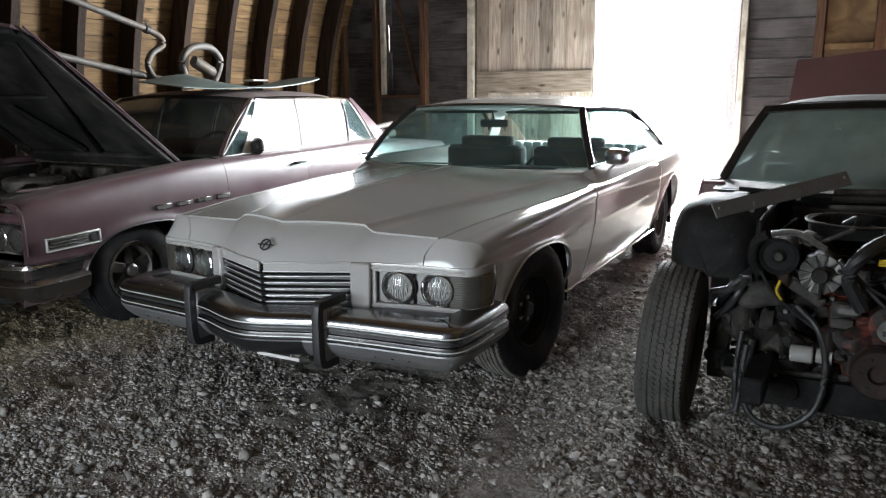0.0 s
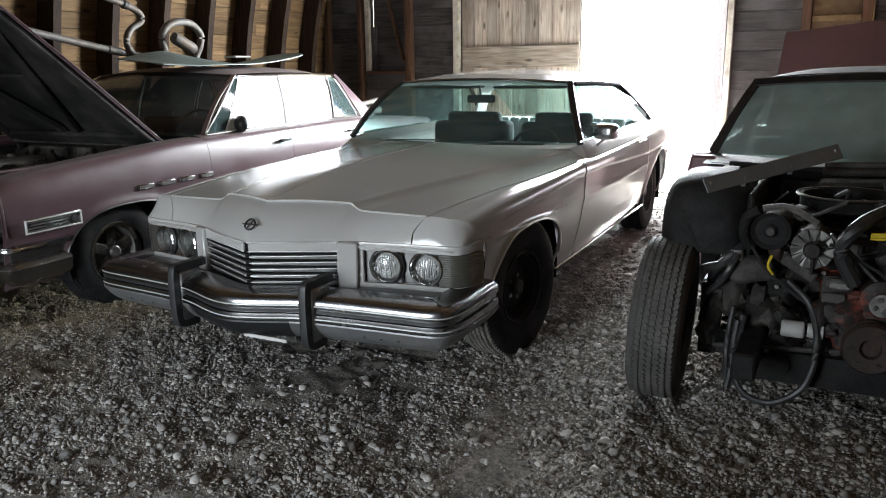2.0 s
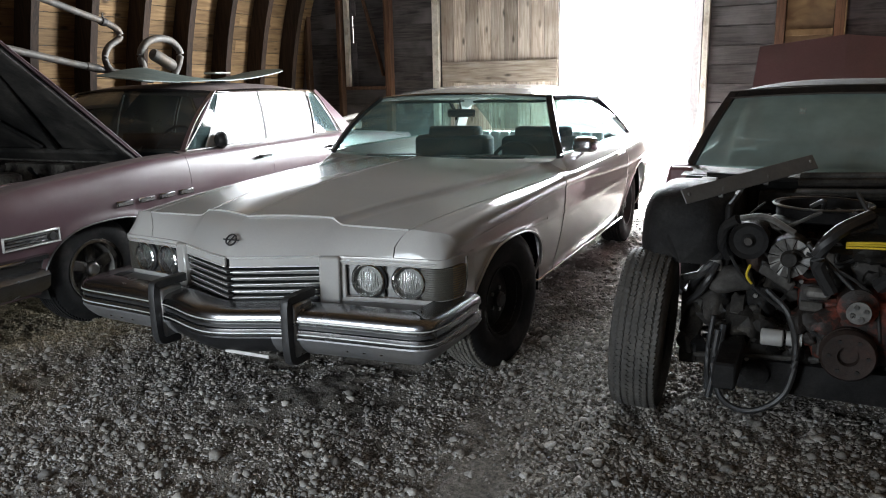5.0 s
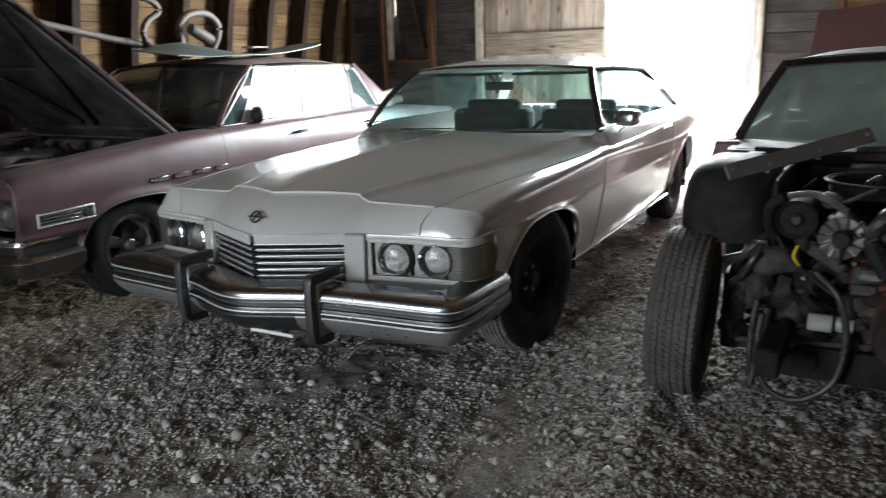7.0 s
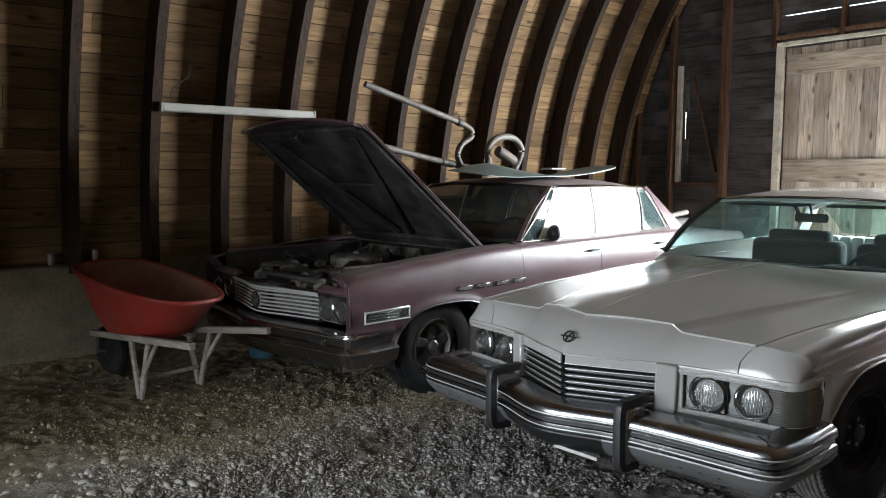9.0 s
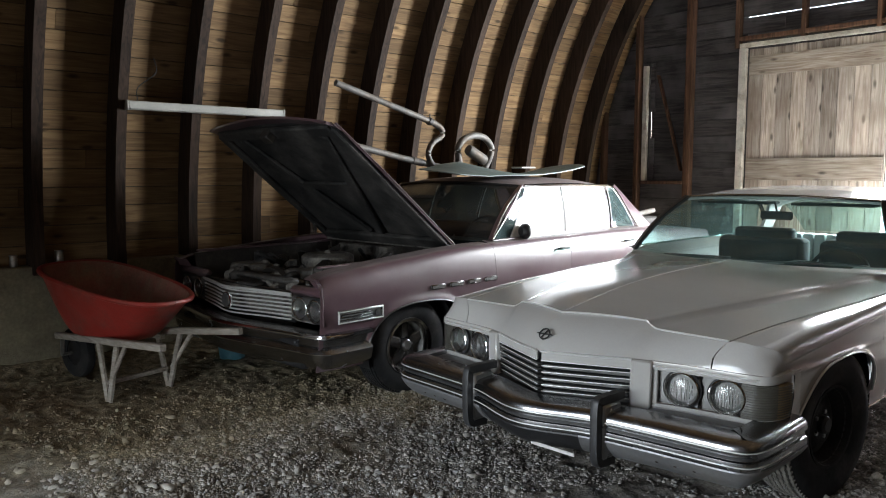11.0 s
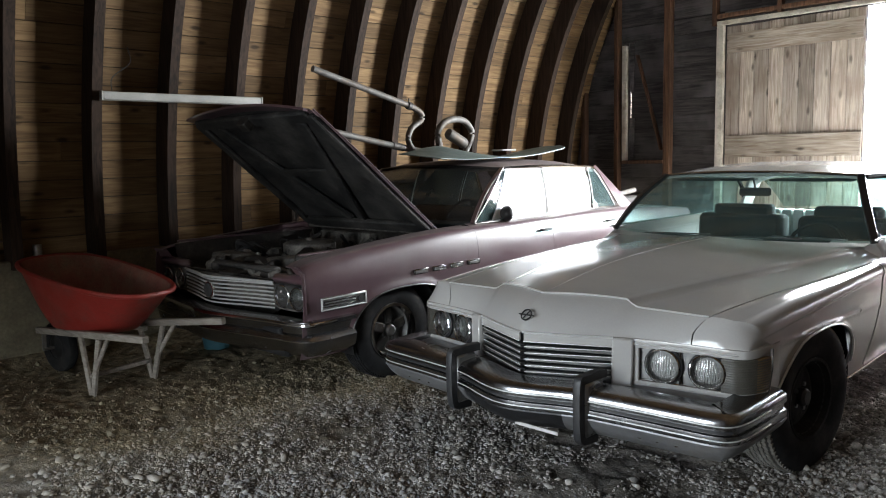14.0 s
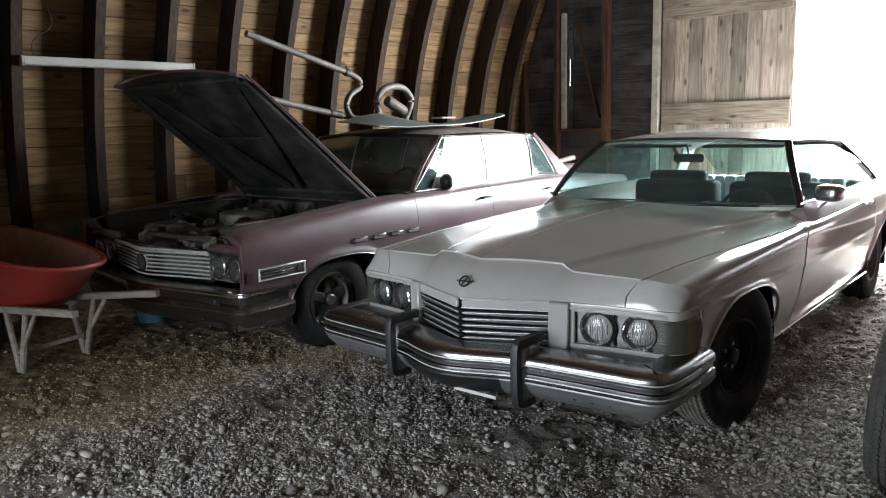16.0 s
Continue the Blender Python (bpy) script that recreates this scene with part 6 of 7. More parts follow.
        P("roof_rail", tube([(sgn * .757, 2.31, 1.428), (sgn * .775, 2.8, 1.434), (sgn * .770, 3.4, 1.418), (sgn * .760, 3.71, 1.388), (sgn * .81, 3.87, 1.20), (sgn * .862, 4.0, 1.01)], .012, 6, smooth=4), M_BRIGHT)
    # round black door mirror
    mr = P("door_mirror", lathe([(0, -.045), (.04, -.04), (.062, -.018), (.066, .01), (.060, .022), (0, .022)], 24, 'y'), M_BLACK, "round black door mirror")
    mr.matrix_basis = pose(.915, 2.14, 1.058, 0, 0, -20)
    P("mirror_glass", lathe([(.055, .0225), (.054, .025), (0, .025)], 24, 'y'), M_TAPE, parent=mr)
    P("mirror_stem", beam((-.01, 0, -.045), (-.08, .0, -.055), .05, .025, .01), M_BLACK, parent=mr)
    # cabin
    P("dashboard", box(-.80, .80, 1.76, 2.08, .78, .985, .04), M_CABIN)
    sw = P("steering_wheel", lathe([(.20 + .012 * math.cos(a), .012 * math.sin(a)) for a in lin(0, 2 * math.pi * 7 / 8, 8)], 32, 'y', closed=True), M_CABIN)
    sw.matrix_basis = pose(.38, 2.20, .98, -30, 0, 0)
    P("steering_spoke", box(-.19, .19, -.01, .01, -.012, .012, .004), M_CABIN, parent=sw)
    for y in (2.70, 3.55):
        st = P("bench_seat", box(-.72, .72, y - .40, y + .05, .42, .64, .05, seg=2), M_CABIN)
        P("seat_back", box(-.72, .72, y, y + .14, .55, 1.06, .05, seg=2), M_CABIN, parent=st)
    P("floor_pan", box(-.88, .88, 1.5, 3.5, .25, .34, .02), M_BLACK)
    P("trunk_floor", box(-.66, .66, 3.6, 5.3, .30, .85, .03), M_BLACK)
    P("far_door_lining", box(-.90, -.86, 1.8, 3.7, .35, 1.0, .01), M_CABIN)
    return car


plum_sedan()


# ---- dark car without its front ----
def stripped_car():
    car = thing("stripped_car", "maroon-black car with front clip removed and engine bare", "car", m=pose(2.57, 1.0, 0, 0, 0, 1.6))
    P = lambda name, bm, m, label="", smooth=True, parent=car: part(name, bm, m, parent, label, smooth)
    # wheels and frame
    wheel("front_wheel", car, (-.845, .03, .345), .356, .225, .185, -1, M_TYRE, M_SOOT, steer=3, lean=3)
    wheel("front_wheel", car, (.80, .17, .345), .350, .215, .185, 1, M_TYRE, M_BLACK, steer=7)
    wheel("rear_wheel", car, (-.78, 3.0, .345), .345, .205, .185, -1, M_TYRE, M_BLACK)
    wheel("rear_wheel", car, (.78, 3.0, .345), .345, .205, .185, 1, M_TYRE, M_BLACK)
    fr = P("frame", box(-.50, .50, -.02, .16, .13, .275, .03, seg=2), M_SOOT, "black steel front crossmember")
    P("crossmember_cup", lathe([(.06, .0), (.055, -.02), (.03, -.024), (.0, -.012)], 20, 'y', (-.36, -.02, .215)), M_SOOT, parent=fr)
    for s in (-1, 1):
        P("frame_rail", beam((s * .46, -.35, .30), (s * .46, 1.2, .28), .09, .11, .01), M_SOOT, parent=fr)
        P("lower_arm", beam((s * .30, .10, .22), (s * .68, .15, .20), .10, .04, .01), M_GREASE, parent=fr)
        P("upper_arm", beam((s * .40, .15, .45), (s * .68, .16, .48), .09, .03, .01), M_GREASE, parent=fr)
        P("spindle", box(s * .62, s * .70, .08, .24, .18, .52, .02, seg=2), M_GREASE, parent=fr)
        P("coil_spring", tube([(s * .55 + .055 * math.cos(i * .7), .15 + .055 * math.sin(i * .7), .24 + i * .0042) for i in range(64)], .008, 5), M_GREASE, parent=fr)
        P("tie_rod", tube([(s * .12, .0, .30), (s * .62, -.01, .26)], .012, 8), M_DUSTMETAL, parent=fr)
    # black inner wheelhouses
    for s in (-1, 1):
        def house(u, v):
            # a rounded, slightly dented black shell over the wheel
            a, b = math.pi * (.0 + 1.0 * v), math.pi / 2 * (1 - u)
            q = lambda c, n: math.copysign(abs(c) ** n, c)
            dent = 1 + .03 * noise.noise(Vector((3 * u, 5 * v, s)))
            x = .70 + .20 * q(math.cos(a), .55) * q(math.sin(b), .5) * dent
            z = .67 + .32 * q(math.sin(a), .6) * q(math.sin(b), .5) * dent
            return (s * x, .42 - .42 * q(math.cos(b), .5) * dent, z)
        wh = P("wheelhouse", grid(house, lin(0, 1, 15), lin(0, 1, 25)), M_SOOT, "black dented inner wheelhouse")
        thick(wh, .012, 0)
        P("wheelhouse_apron", box(s * .50, s * .53, .05, .85, .50, .93, .01), M_SOOT, parent=wh)
    # engine
    eng = P("engine", box(-.22, .22, .02, .75, .30, .62, .04, seg=2), M_ORANGE, "bare V8 engine in flaking orange enamel")
    P("timing_cover", box(-.15, .15, -.06, .03, .32, .58, .04, seg=3), M_ORANGE, parent=eng)
    P("oil_pan", box(-.16, .16, .05, .70, .20, .32, .05, seg=2), M_BLACK, parent=eng)
    P("crank_pulley", lathe([(0, -.11), (.035, -.11), (.04, -.135), (.095, -.14), (.105, -.125), (.105, -.10), (.09, -.095), (.105, -.085), (.105, -.06), (0, -.05)], 36, 'y', (-.02, 0, .372)), M_RUST, parent=eng)
    for i in range(6):
        a = i * math.pi / 3
        P("pulley_hole", lathe([(.008, -.143), (.008, -.138), (0, -.138)], 8, 'y', (-.02 + .07 * math.cos(a), 0, .372 + .07 * math.sin(a))), M_BLACK, parent=eng)
    wp = P("water_pump", lathe([(0, -.14), (.03, -.14), (.035, -.10), (.075, -.08), (.08, -.02), (.06, .0)], 20, 'y', (.0, 0, .56)), M_ORANGE, parent=eng)
    for i in range(4):
        a = i * math.pi / 2 + .4
        P("pump_bolt", lathe([(.01, -.165), (.01, -.145), (0, -.145)], 6, 'y', (.025 * math.cos(a), 0, .56 + .025 * math.sin(a))), M_SATIN, parent=eng)
    P("pump_flange", lathe([(.045, -.155), (.045, -.142), (0, -.142)], 20, 'y', (0, 0, .56)), M_ALU, parent=eng)
    P("water_neck", beam((-.10, -.05, .60), (-.20, -.05, .60), .055, .05, .015), M_ALU, parent=eng)
    for s in (-1, 1):
        hd = P("cylinder_head", box(-.09, .09, 0, .62, -.05, .05, .015, pose(s * .22, .08, .63, 0, s * 40, 0)), M_ORANGE, parent=eng)
        P("valve_cover", box(-.07, .07, .02, .60, .05, .11, .02, pose(s * .22, .08, .63, 0, s * 40, 0), seg=2), M_GREASE, parent=eng)
        for i in range(4):
            P("exhaust_runner", tube([(s * .28, .16 + i * .14, .58), (s * .36, .16 + i * .14, .55), (s * .38, .20 + i * .12, .46)], .022, 8, smooth=4), M_GREASE, parent=eng)
    P("intake", box(-.16, .16, .10, .62, .64, .74, .03, seg=2), M_GREASE, parent=eng)
    ac = P("air_cleaner", lathe([(.0, .0), (.17, .0), (.19, .01), (.19, .055), (.20, .06), (.20, .07), (.18, .066), (.172, .02), (.0, .016)], 40, 'z', (-.15, .38, .835)), M_SOOT, parent=eng)
    P("cleaner_rim", lathe([(.203 + .006 * math.cos(a), .897 + .006 * math.sin(a)) for a in lin(0, 2 * math.pi * 5 / 6, 6)], 40, 'z', (-.15, .38, .005), closed=True), M_SATIN, parent=eng)
    # alternator with its white fan
    al = P("alternator", lathe([(0, .02), (.075, .02), (.08, .04), (.08, .16), (.05, .18), (0, .18)], 24, 'y', (-.262, 0, .728)), M_GRIME, "alternator with pale slotted fan", parent=eng)
    P("alternator_pulley", lathe([(0, -.055), (.028, -.055), (.034, -.045), (.026, -.03), (.034, -.018), (.03, -.01), (0, -.01)], 20, 'y', (-.262, 0, .728)), M_GRIME, parent=al)
    for i in range(11):
        a = 2 * math.pi * i / 11
        vane = bmesh.new()
        q = [vane.verts.new(p) for p in ((-.008, -.010, .030), (.008, -.008, .030), (.021, -.016, .078), (.010, -.020, .083), (-.020, -.008, .080))]
        vane.faces.new(q)
        bmesh.ops.solidify(vane, geom=vane.faces[:], thickness=.003)
        bmesh.ops.transform(vane, matrix=pose(-.262, 0, .728, 0, math.degrees(a), 0), verts=vane.verts)
        part("fan_vane", vane, M_ALU, al)
    P("fan_disc", lathe([(.080, .004), (.080, .0), (.046, -.002), (.044, -.010), (0, -.012)], 30, 'y', (-.262, .006, .728)), M_GRIME, parent=al)
    P("alternator_bracket", beam((-.37, .02, .675), (-.24, .0, .600), .02, .05, .008), M_DUSTMETAL, parent=eng)
    P("alternator_strap", tube([(-.46, -.02, .885), (-.36, -.02, .895), (-.25, -.02, .835)], .014, 6, smooth=4), M_ALU, parent=eng)
    # pump with black pulley
    pu = P("air_pump", lathe([(0, .0), (.07, .0), (.075, .02), (.075, .18), (0, .18)], 24, 'y', (-.423, 0, .792)), M_GRIME, "black belt-driven pump", parent=eng)
    P("pump_pulley", lathe([(.0, -.03), (.02, -.03), (.03, -.02), (.06, -.02), (.078, -.035), (.080, -.01), (.07, .0)], 28, 'y', (-.423, 0, .792)), M_SOOT, parent=pu)
    P("pump_hub", lathe([(.0, -.045), (.016, -.045), (.018, -.03)], 14, 'y', (-.423, 0, .792)), M_DUSTMETAL, parent=pu)
    # belts
    for zc, pts in ((0, [(-.49, -.02, .72), (-.40, -.03, .60), (-.10, -.06, .40)]), (1, [(.09, -.06, .42), (.04, -.06, .62), (-.20, -.04, .76)])):
        P("drive_belt", tube(pts, .007, 6, smooth=3), M_RUBBER, parent=eng)
    # steering box, reservoir, filter, hoses and wiring
    sb = P("steering_box", lump((-.49, .05, .605), (.105, .07, .062), 5, .22, 3, turn=-9), M_DUSTMETAL, "grey steering gear box", parent=eng)
    P("bracket", lump((-.56, .05, .475), (.085, .05, .085), 9, .4, 3, turn=25), M_DUSTMETAL, parent=eng)
    P("mount", lump((-.42, .10, .42), (.12, .09, .09), 12, .4, 3), M_GRIME, parent=eng)
    P("fluid_cap", lathe([(0, .03), (.028, .025), (.032, .01), (.032, -.02), (0, -.02)], 16, 'z', (-.557, .03, .665)), M_WHITEPLASTIC, "white plastic cap", parent=eng)
    P("oil_filter", lathe([(0, -.045), (.030, -.045), (.036, -.038), (.036, .04), (.03, .045), (0, .045)], 20, 'x', (-.305, -.03, .385)), M_WHITEPLASTIC, "white oil filter", parent=eng)
    P("filter_base", lathe([(.03, -.0), (.034, .03), (.034, .06), (0, .06)], 16, 'x', (-.250, -.03, .388)), M_WHITEPLASTIC, parent=eng)
    P("elbow", tube([(-.54, .3, .88), (-.56, .2, .90), (-.55, .12, .865)], .028, 10, smooth=5), M_ALU, parent=eng)
    hose = lambda pts, r=.013, m=M_RUBBER: P("hose", tube(pts, r, 8, smooth=6), m, parent=eng)
    hose([(-.52, -.05, .40), (-.53, -.06, .22), (-.48, -.08, .09), (-.36, -.09, .065), (-.24, -.08, .16), (-.21, -.07, .34), (-.25, -.05, .50), (-.34, .0, .58)], .014)
    hose([(-.50, -.03, .42), (-.52, -.05, .25), (-.545, -.06, .09)], .016)
    hose([(-.545, -.02, .45), (-.56, -.03, .28), (-.555, -.05, .12)], .012)
    hose([(-.66, .1, .52), (-.63, .02, .60), (-.56, .02, .68), (-.50, .1, .74)], .02)
    hose([(-.10, -.1, .62), (-.16, -.12, .75), (-.10, -.1, .86), (.02, .1, .90)], .028)
    hose([(.06, -.1, .66), (.14, -.15, .74), (.22, -.1, .80)], .03)
    hose([(.12, -.12, .50), (.22, -.16, .48), (.30, -.1, .40), (.33, .0, .3)], .02)
    for i, z in enumerate((.800, .812, .822)):
        hose([(-.06, -.02 - i * .01, z - .01), (.06, -.05, z), (.20, -.04, z - .004), (.42, .05, z + .01)], .005, M_YELLOW)
    hose([(-.41, -.03, .69), (-.42, -.05, .65), (-.40, -.03, .61)], .006, M_YELLOW)
    rng = random.Random(8)
    for i in range(48):
        x, z = rng.uniform(-.62, .55), rng.uniform(.38, .92)
        y = rng.uniform(.0, .35)
        q = [(x, y, z), (x + rng.uniform(-.10, .10), y - rng.uniform(0, .08), z + rng.uniform(-.10, .06)), (x + rng.uniform(-.2, .2), y + rng.uniform(-.04, .1), z + rng.uniform(-.16, .12))]
        hose(q, rng.uniform(.004, .012), rng.choice((M_RUBBER, M_RUBBER, M_GRIME, M_DUSTMETAL)))
    for i in range(70):
        x, z = rng.uniform(-.68, .40), rng.uniform(.26, .70)
        s = rng.uniform(.015, .038)
        P("fitting", lump((x, rng.uniform(.02, .10), z), (s * rng.uniform(.8, 2.2), s, s * rng.uniform(.8, 1.6)), i, .4, turn=rng.uniform(-50, 50)), rng.choice((M_GRIME, M_GRIME, M_DUSTMETAL, M_SOOT, M_RUST)), parent=eng)
    for i in range(14):
        x, z = rng.uniform(-.48, .30), rng.uniform(.25, .70)
        P("bolt", lathe([(.010, 0), (.010, -.014), (0, -.014)], 6, 'y', (x, .0 + rng.uniform(-.02, .05), z)), M_SATIN, parent=eng)
    # pipes and looms along the firewall
    for z, y, r in ((.90, .70, .030), (.955, .76, .022), (.84, .62, .018), (.985, .80, .016), (.93, .64, .012)):
        P("pipe", tube([(-.45 + z * .2, y, z - .01), (-.1, y - .03, z), (.3, y - .01, z + .008), (.75, y, z - .01)], r, 9, smooth=5), M_GRIME if r > .017 else M_DUSTMETAL, parent=eng)
    # large grimy castings and brackets round the block
    for i, (c, z3, m, tn) in enumerate((((-.64, .06, .40), (.05, .05, .10), M_GRIME, 20), ((-.66, .04, .30), (.045, .04, .06), M_DUSTMETAL, -30), ((-.30, .10, .60), (.06, .05, .05), M_GRIME, 10),
                                        ((-.20, -.02, .47), (.06, .05, .06), M_ORANGE, 0), ((-.16, -.04, .40), (.035, .03, .03), M_ORANGE, 30), ((-.10, -.04, .50), (.10, .05, .07), M_ORANGE, -15),
                                        ((-.36, .12, .50), (.09, .06, .06), M_SOOT, 40), ((.16, .0, .66), (.12, .07, .06), M_GRIME, 12), ((.05, .06, .76), (.10, .08, .05), M_GRIME, 5),
                                        ((-.30, .30, .80), (.14, .10, .06), M_GRIME, 0), ((.25, .12, .52), (.09, .07, .10), M_ORANGE, 20), ((.30, .02, .78), (.09, .06, .06), M_SOOT, 0))):
        P("casting", lump(c, z3, i + 20, .35, 3, turn=tn), m, parent=eng)
    P("bracket_plate", beam((-.21, -.07, .548), (-.125, -.07, .548), .02, .04, .004), M_DUSTMETAL, parent=eng)
    P("bracket_plate", beam((-.69, .0, .60), (-.575, .01, .635), .02, .03, .004), M_GRIME, parent=eng)
    P("belt_band", beam((-.20, -.03, .80), (.03, -.05, .58), .016, .05, .004, up=(0, 1, 0)), M_RUBBER, parent=eng)
    hose([(-.545, .0, .68), (-.57, -.02, .62), (-.60, -.02, .56), (-.66, .0, .49)], .015)
    hose([(-.47, -.02, .88), (-.52, .0, .84), (-.53, .02, .76), (-.50, .04, .70)], .022, M_SOOT)
    # firewall, cowl and the strip lying across
    P("firewall", box(-.82, .82, .84, .90, .30, .96, .02), M_SOOT, "black firewall")
    P("heater_box", box(-.06, .50, .68, .86, .62, .90, .04, seg=2), M_GRIME)
    P("wiper_motor", box(-.44, -.22, .74, .86, .80, .90, .02, seg=2), M_GRIME)
    P("cowl", grid(lambda s, t: (s * .84, .84 + .34 * t + .08 * (1 - s * s) * (t - 1), .955 + .02 * t), lin(-1, 1, 13), lin(0, 1, 5)), M_GRIME)
    for z in (.962, .972):
        P("cowl_wire", tube([(-.70, .80, z), (-.3, .78, z - .01), (.1, .80, z), (.6, .79, z - .005)], .008, 6, smooth=5), M_RUBBER)
    P("body_mount", box(-.70, -.62, .50, .58, .965, .982, .006), M_DUSTMETAL)

    # body
    for s in (-1, 1):
        def flank(u, v):
            z = .98 - .70 * v
            return (s * (.92 + .045 * math.sin(math.pi * min(1, v * 1.3)) - .05 * v * v), u, max(z, arch_bottom(u, .26, [(3.0, .33, .38)])))
        thick(P("body_side", grid(flank, stations(1.05, 4.25, .08, [(3.0, .33, .38)]), lin(0, 1, 10)), M_MAROON, "dull maroon body side"), .02, 0)
        P("belt", box(s * .84, s * .93, 1.05, 3.4, .955, .985, .01), M_MAROON)
        P("hinge_post", box(s * .80, s * .93, .98, 1.06, .35, .98, .015), M_MAROON)

    def screen(s, t):
        b = (s * .84, 1.02 + .16 * s * s, .965)
        q = (s * .665, 1.52 + .09 * s * s, 1.395 - .03 * s * s)
        bul = .03 * math.sin(math.pi * t)
        return (b[0] + (q[0] - b[0]) * t, b[1] + (q[1] - b[1]) * t - bul, b[2] + (q[2] - b[2]) * t + bul * .6)
    P("windshield", grid(screen, lin(-1, 1, 21), lin(0, 1, 8)), M_MILKGLASS, "dusty greenish windshield").visible_shadow = False
    # faint scrawl in the dust
    for i in range(6):
        p = screen(-.40 + .016 * (i % 3), .70 - .05 * (i // 3))
        P("dust_mark", box(p[0] - .0025, p[0] + .0025, p[1] - .004, p[1] - .002, p[2] - .011, p[2] + .011, 0, pose(0, 0, 0)), M_ALU)

    def roof(s, u):
        zc, zs = 1.395 + .045 * math.sin(math.pi * min(1, (u - 1.52) / 1.1)), 1.365
        y = u + .09 * s * s * max(0, 1 - (u - 1.52) / .4)
        return (s * (.665 + .02 * math.sin(math.pi * (u - 1.52) / 1.2)), y, zc + (zs - zc) * abs(s) ** 3)
    thick(P("roof", grid(roof, lin(-1, 1, 25), lin(1.52, 2.75, 14)), M_DUSTMETAL, "dark vinyl-grained roof"), .03)
    P("header_panel", grid(lambda s, t: (lambda q: (q[0], q[1] - .007, q[2] + .008))(screen(s, .90 + .11 * t)), lin(-1, 1, 21), lin(0, 1, 4)), M_SOOT, "black windshield header")
    P("header_trim", tube([(lambda q: (q[0], q[1] - .010, q[2] + .008))(screen(s, .90)) for s in lin(-1, 1, 21)], .006, 6), M_BLADE)
    P("roof_drip", tube([(lambda q: (q[0], q[1], q[2] + .008))(roof(s, 1.56)) for s in lin(-.98, .98, 25)], .004, 5), M_BLADE)
    P("rear_window", grid(lambda s, t: (s * .60, 2.78 + .42 * t, 1.37 - .36 * t), lin(-1, 1, 9), lin(0, 1, 5)), M_REARGLASS).visible_shadow = False
    for s in (-1, 1):
        P("windshield_pillar", sweep([screen(s, t) for t in lin(0, 1, 8)], [(-.022, -.014), (.026, -.014), (.026, .016), (-.022, .016)]), M_BLACK)
        P("pillar_trim", tube([(lambda q: (q[0] + s * .02, q[1] + .012, q[2] + .006))(screen(s, t)) for t in lin(0, 1, 8)], .006, 6), M_CHROME)
        thick(P("roof_pillar", grid(lambda a, t: Vector((s * .86, 2.75 + .6 * a, .98)).lerp(Vector((s * .66, 2.62 + .15 * a, 1.36)), t), lin(0, 1, 4), lin(0, 1, 4)), M_BLACK), .03, 0)
        P("side_window", grid(lambda a, t: Vector((s * .875, 1.22 + 1.5 * a, .985)).lerp(Vector((s * .68, 1.64 + .95 * a, 1.35)), t), lin(0, 1, 4), lin(0, 1, 4)), M_DUSTGLASS).visible_shadow = False
    P("dashboard", box(-.80, .80, 1.14, 1.45, .72, .95, .04), M_CABIN)
    st = P("front_seat", box(-.72, .72, 1.65, 2.05, .42, .62, .05, seg=2), M_CABIN)
    P("seat_back", box(-.72, .72, 2.02, 2.18, .5, 1.0, .06, seg=2), M_CABIN, parent=st)
    for x in (-.36, .36):
        P("head_rest", box(x - .20, x + .20, 2.06, 2.17, .95, 1.06, .05, seg=2), M_CABIN, parent=st)
    P("floor_pan", box(-.86, .86, 1.0, 2.8, .24, .34, .02), M_BLACK)
    P("trunk_floor", box(-.70, .70, 3.0, 4.2, .30, .45, .02), M_BLACK)
    P("tail_panel", box(-.90, .90, 4.2, 4.26, .35, .92, .02), M_MAROON)

    # raised trunk lid with a centre ridge
    def lid(s, t):
        k = 1 - abs(s)
        return (-.03 + s * (.72 - .05 * t), 3.50 + .50 * t - .03 * k, .97 + (.745 + .075 * k) * t)
    thick(P("trunk_lid", grid(lid, [-1, -.5, 0, .5, 1], lin(0, 1, 6)), M_MAROON, "raised maroon trunk lid with centre ridge", smooth=False), .03, 1)
    return car


stripped_car()


def metal_strip():
    st = thing("metal_strip", "long grey sheet-metal strip lying across the bare engine bay", "metal strip")
    a, b = Vector(STRIP_A), Vector(STRIP_B)
    part("strip", beam(a, b, .070, .008, .003, up=(-.1, -.97, .2)), M_SHEETALU, st)
    d = (b - a)
    for k in (.28, .62):
        p = a + d * k
        part("tab", beam(p + Vector((0, -.02, -.045)), p + Vector((0, .0, -.002)), .02, .012, .002), M_SHEETALU, st)
    for k in (.04, .96):
        p = a + d * k
        part("screw", lathe([(.008, .0), (.006, .012), (0, .013)], 8, 'z', tuple(p)), M_SATIN, st)


STRIP_A, STRIP_B = (1.872, .975, .962), (2.36, 1.50, 1.078)
metal_strip()


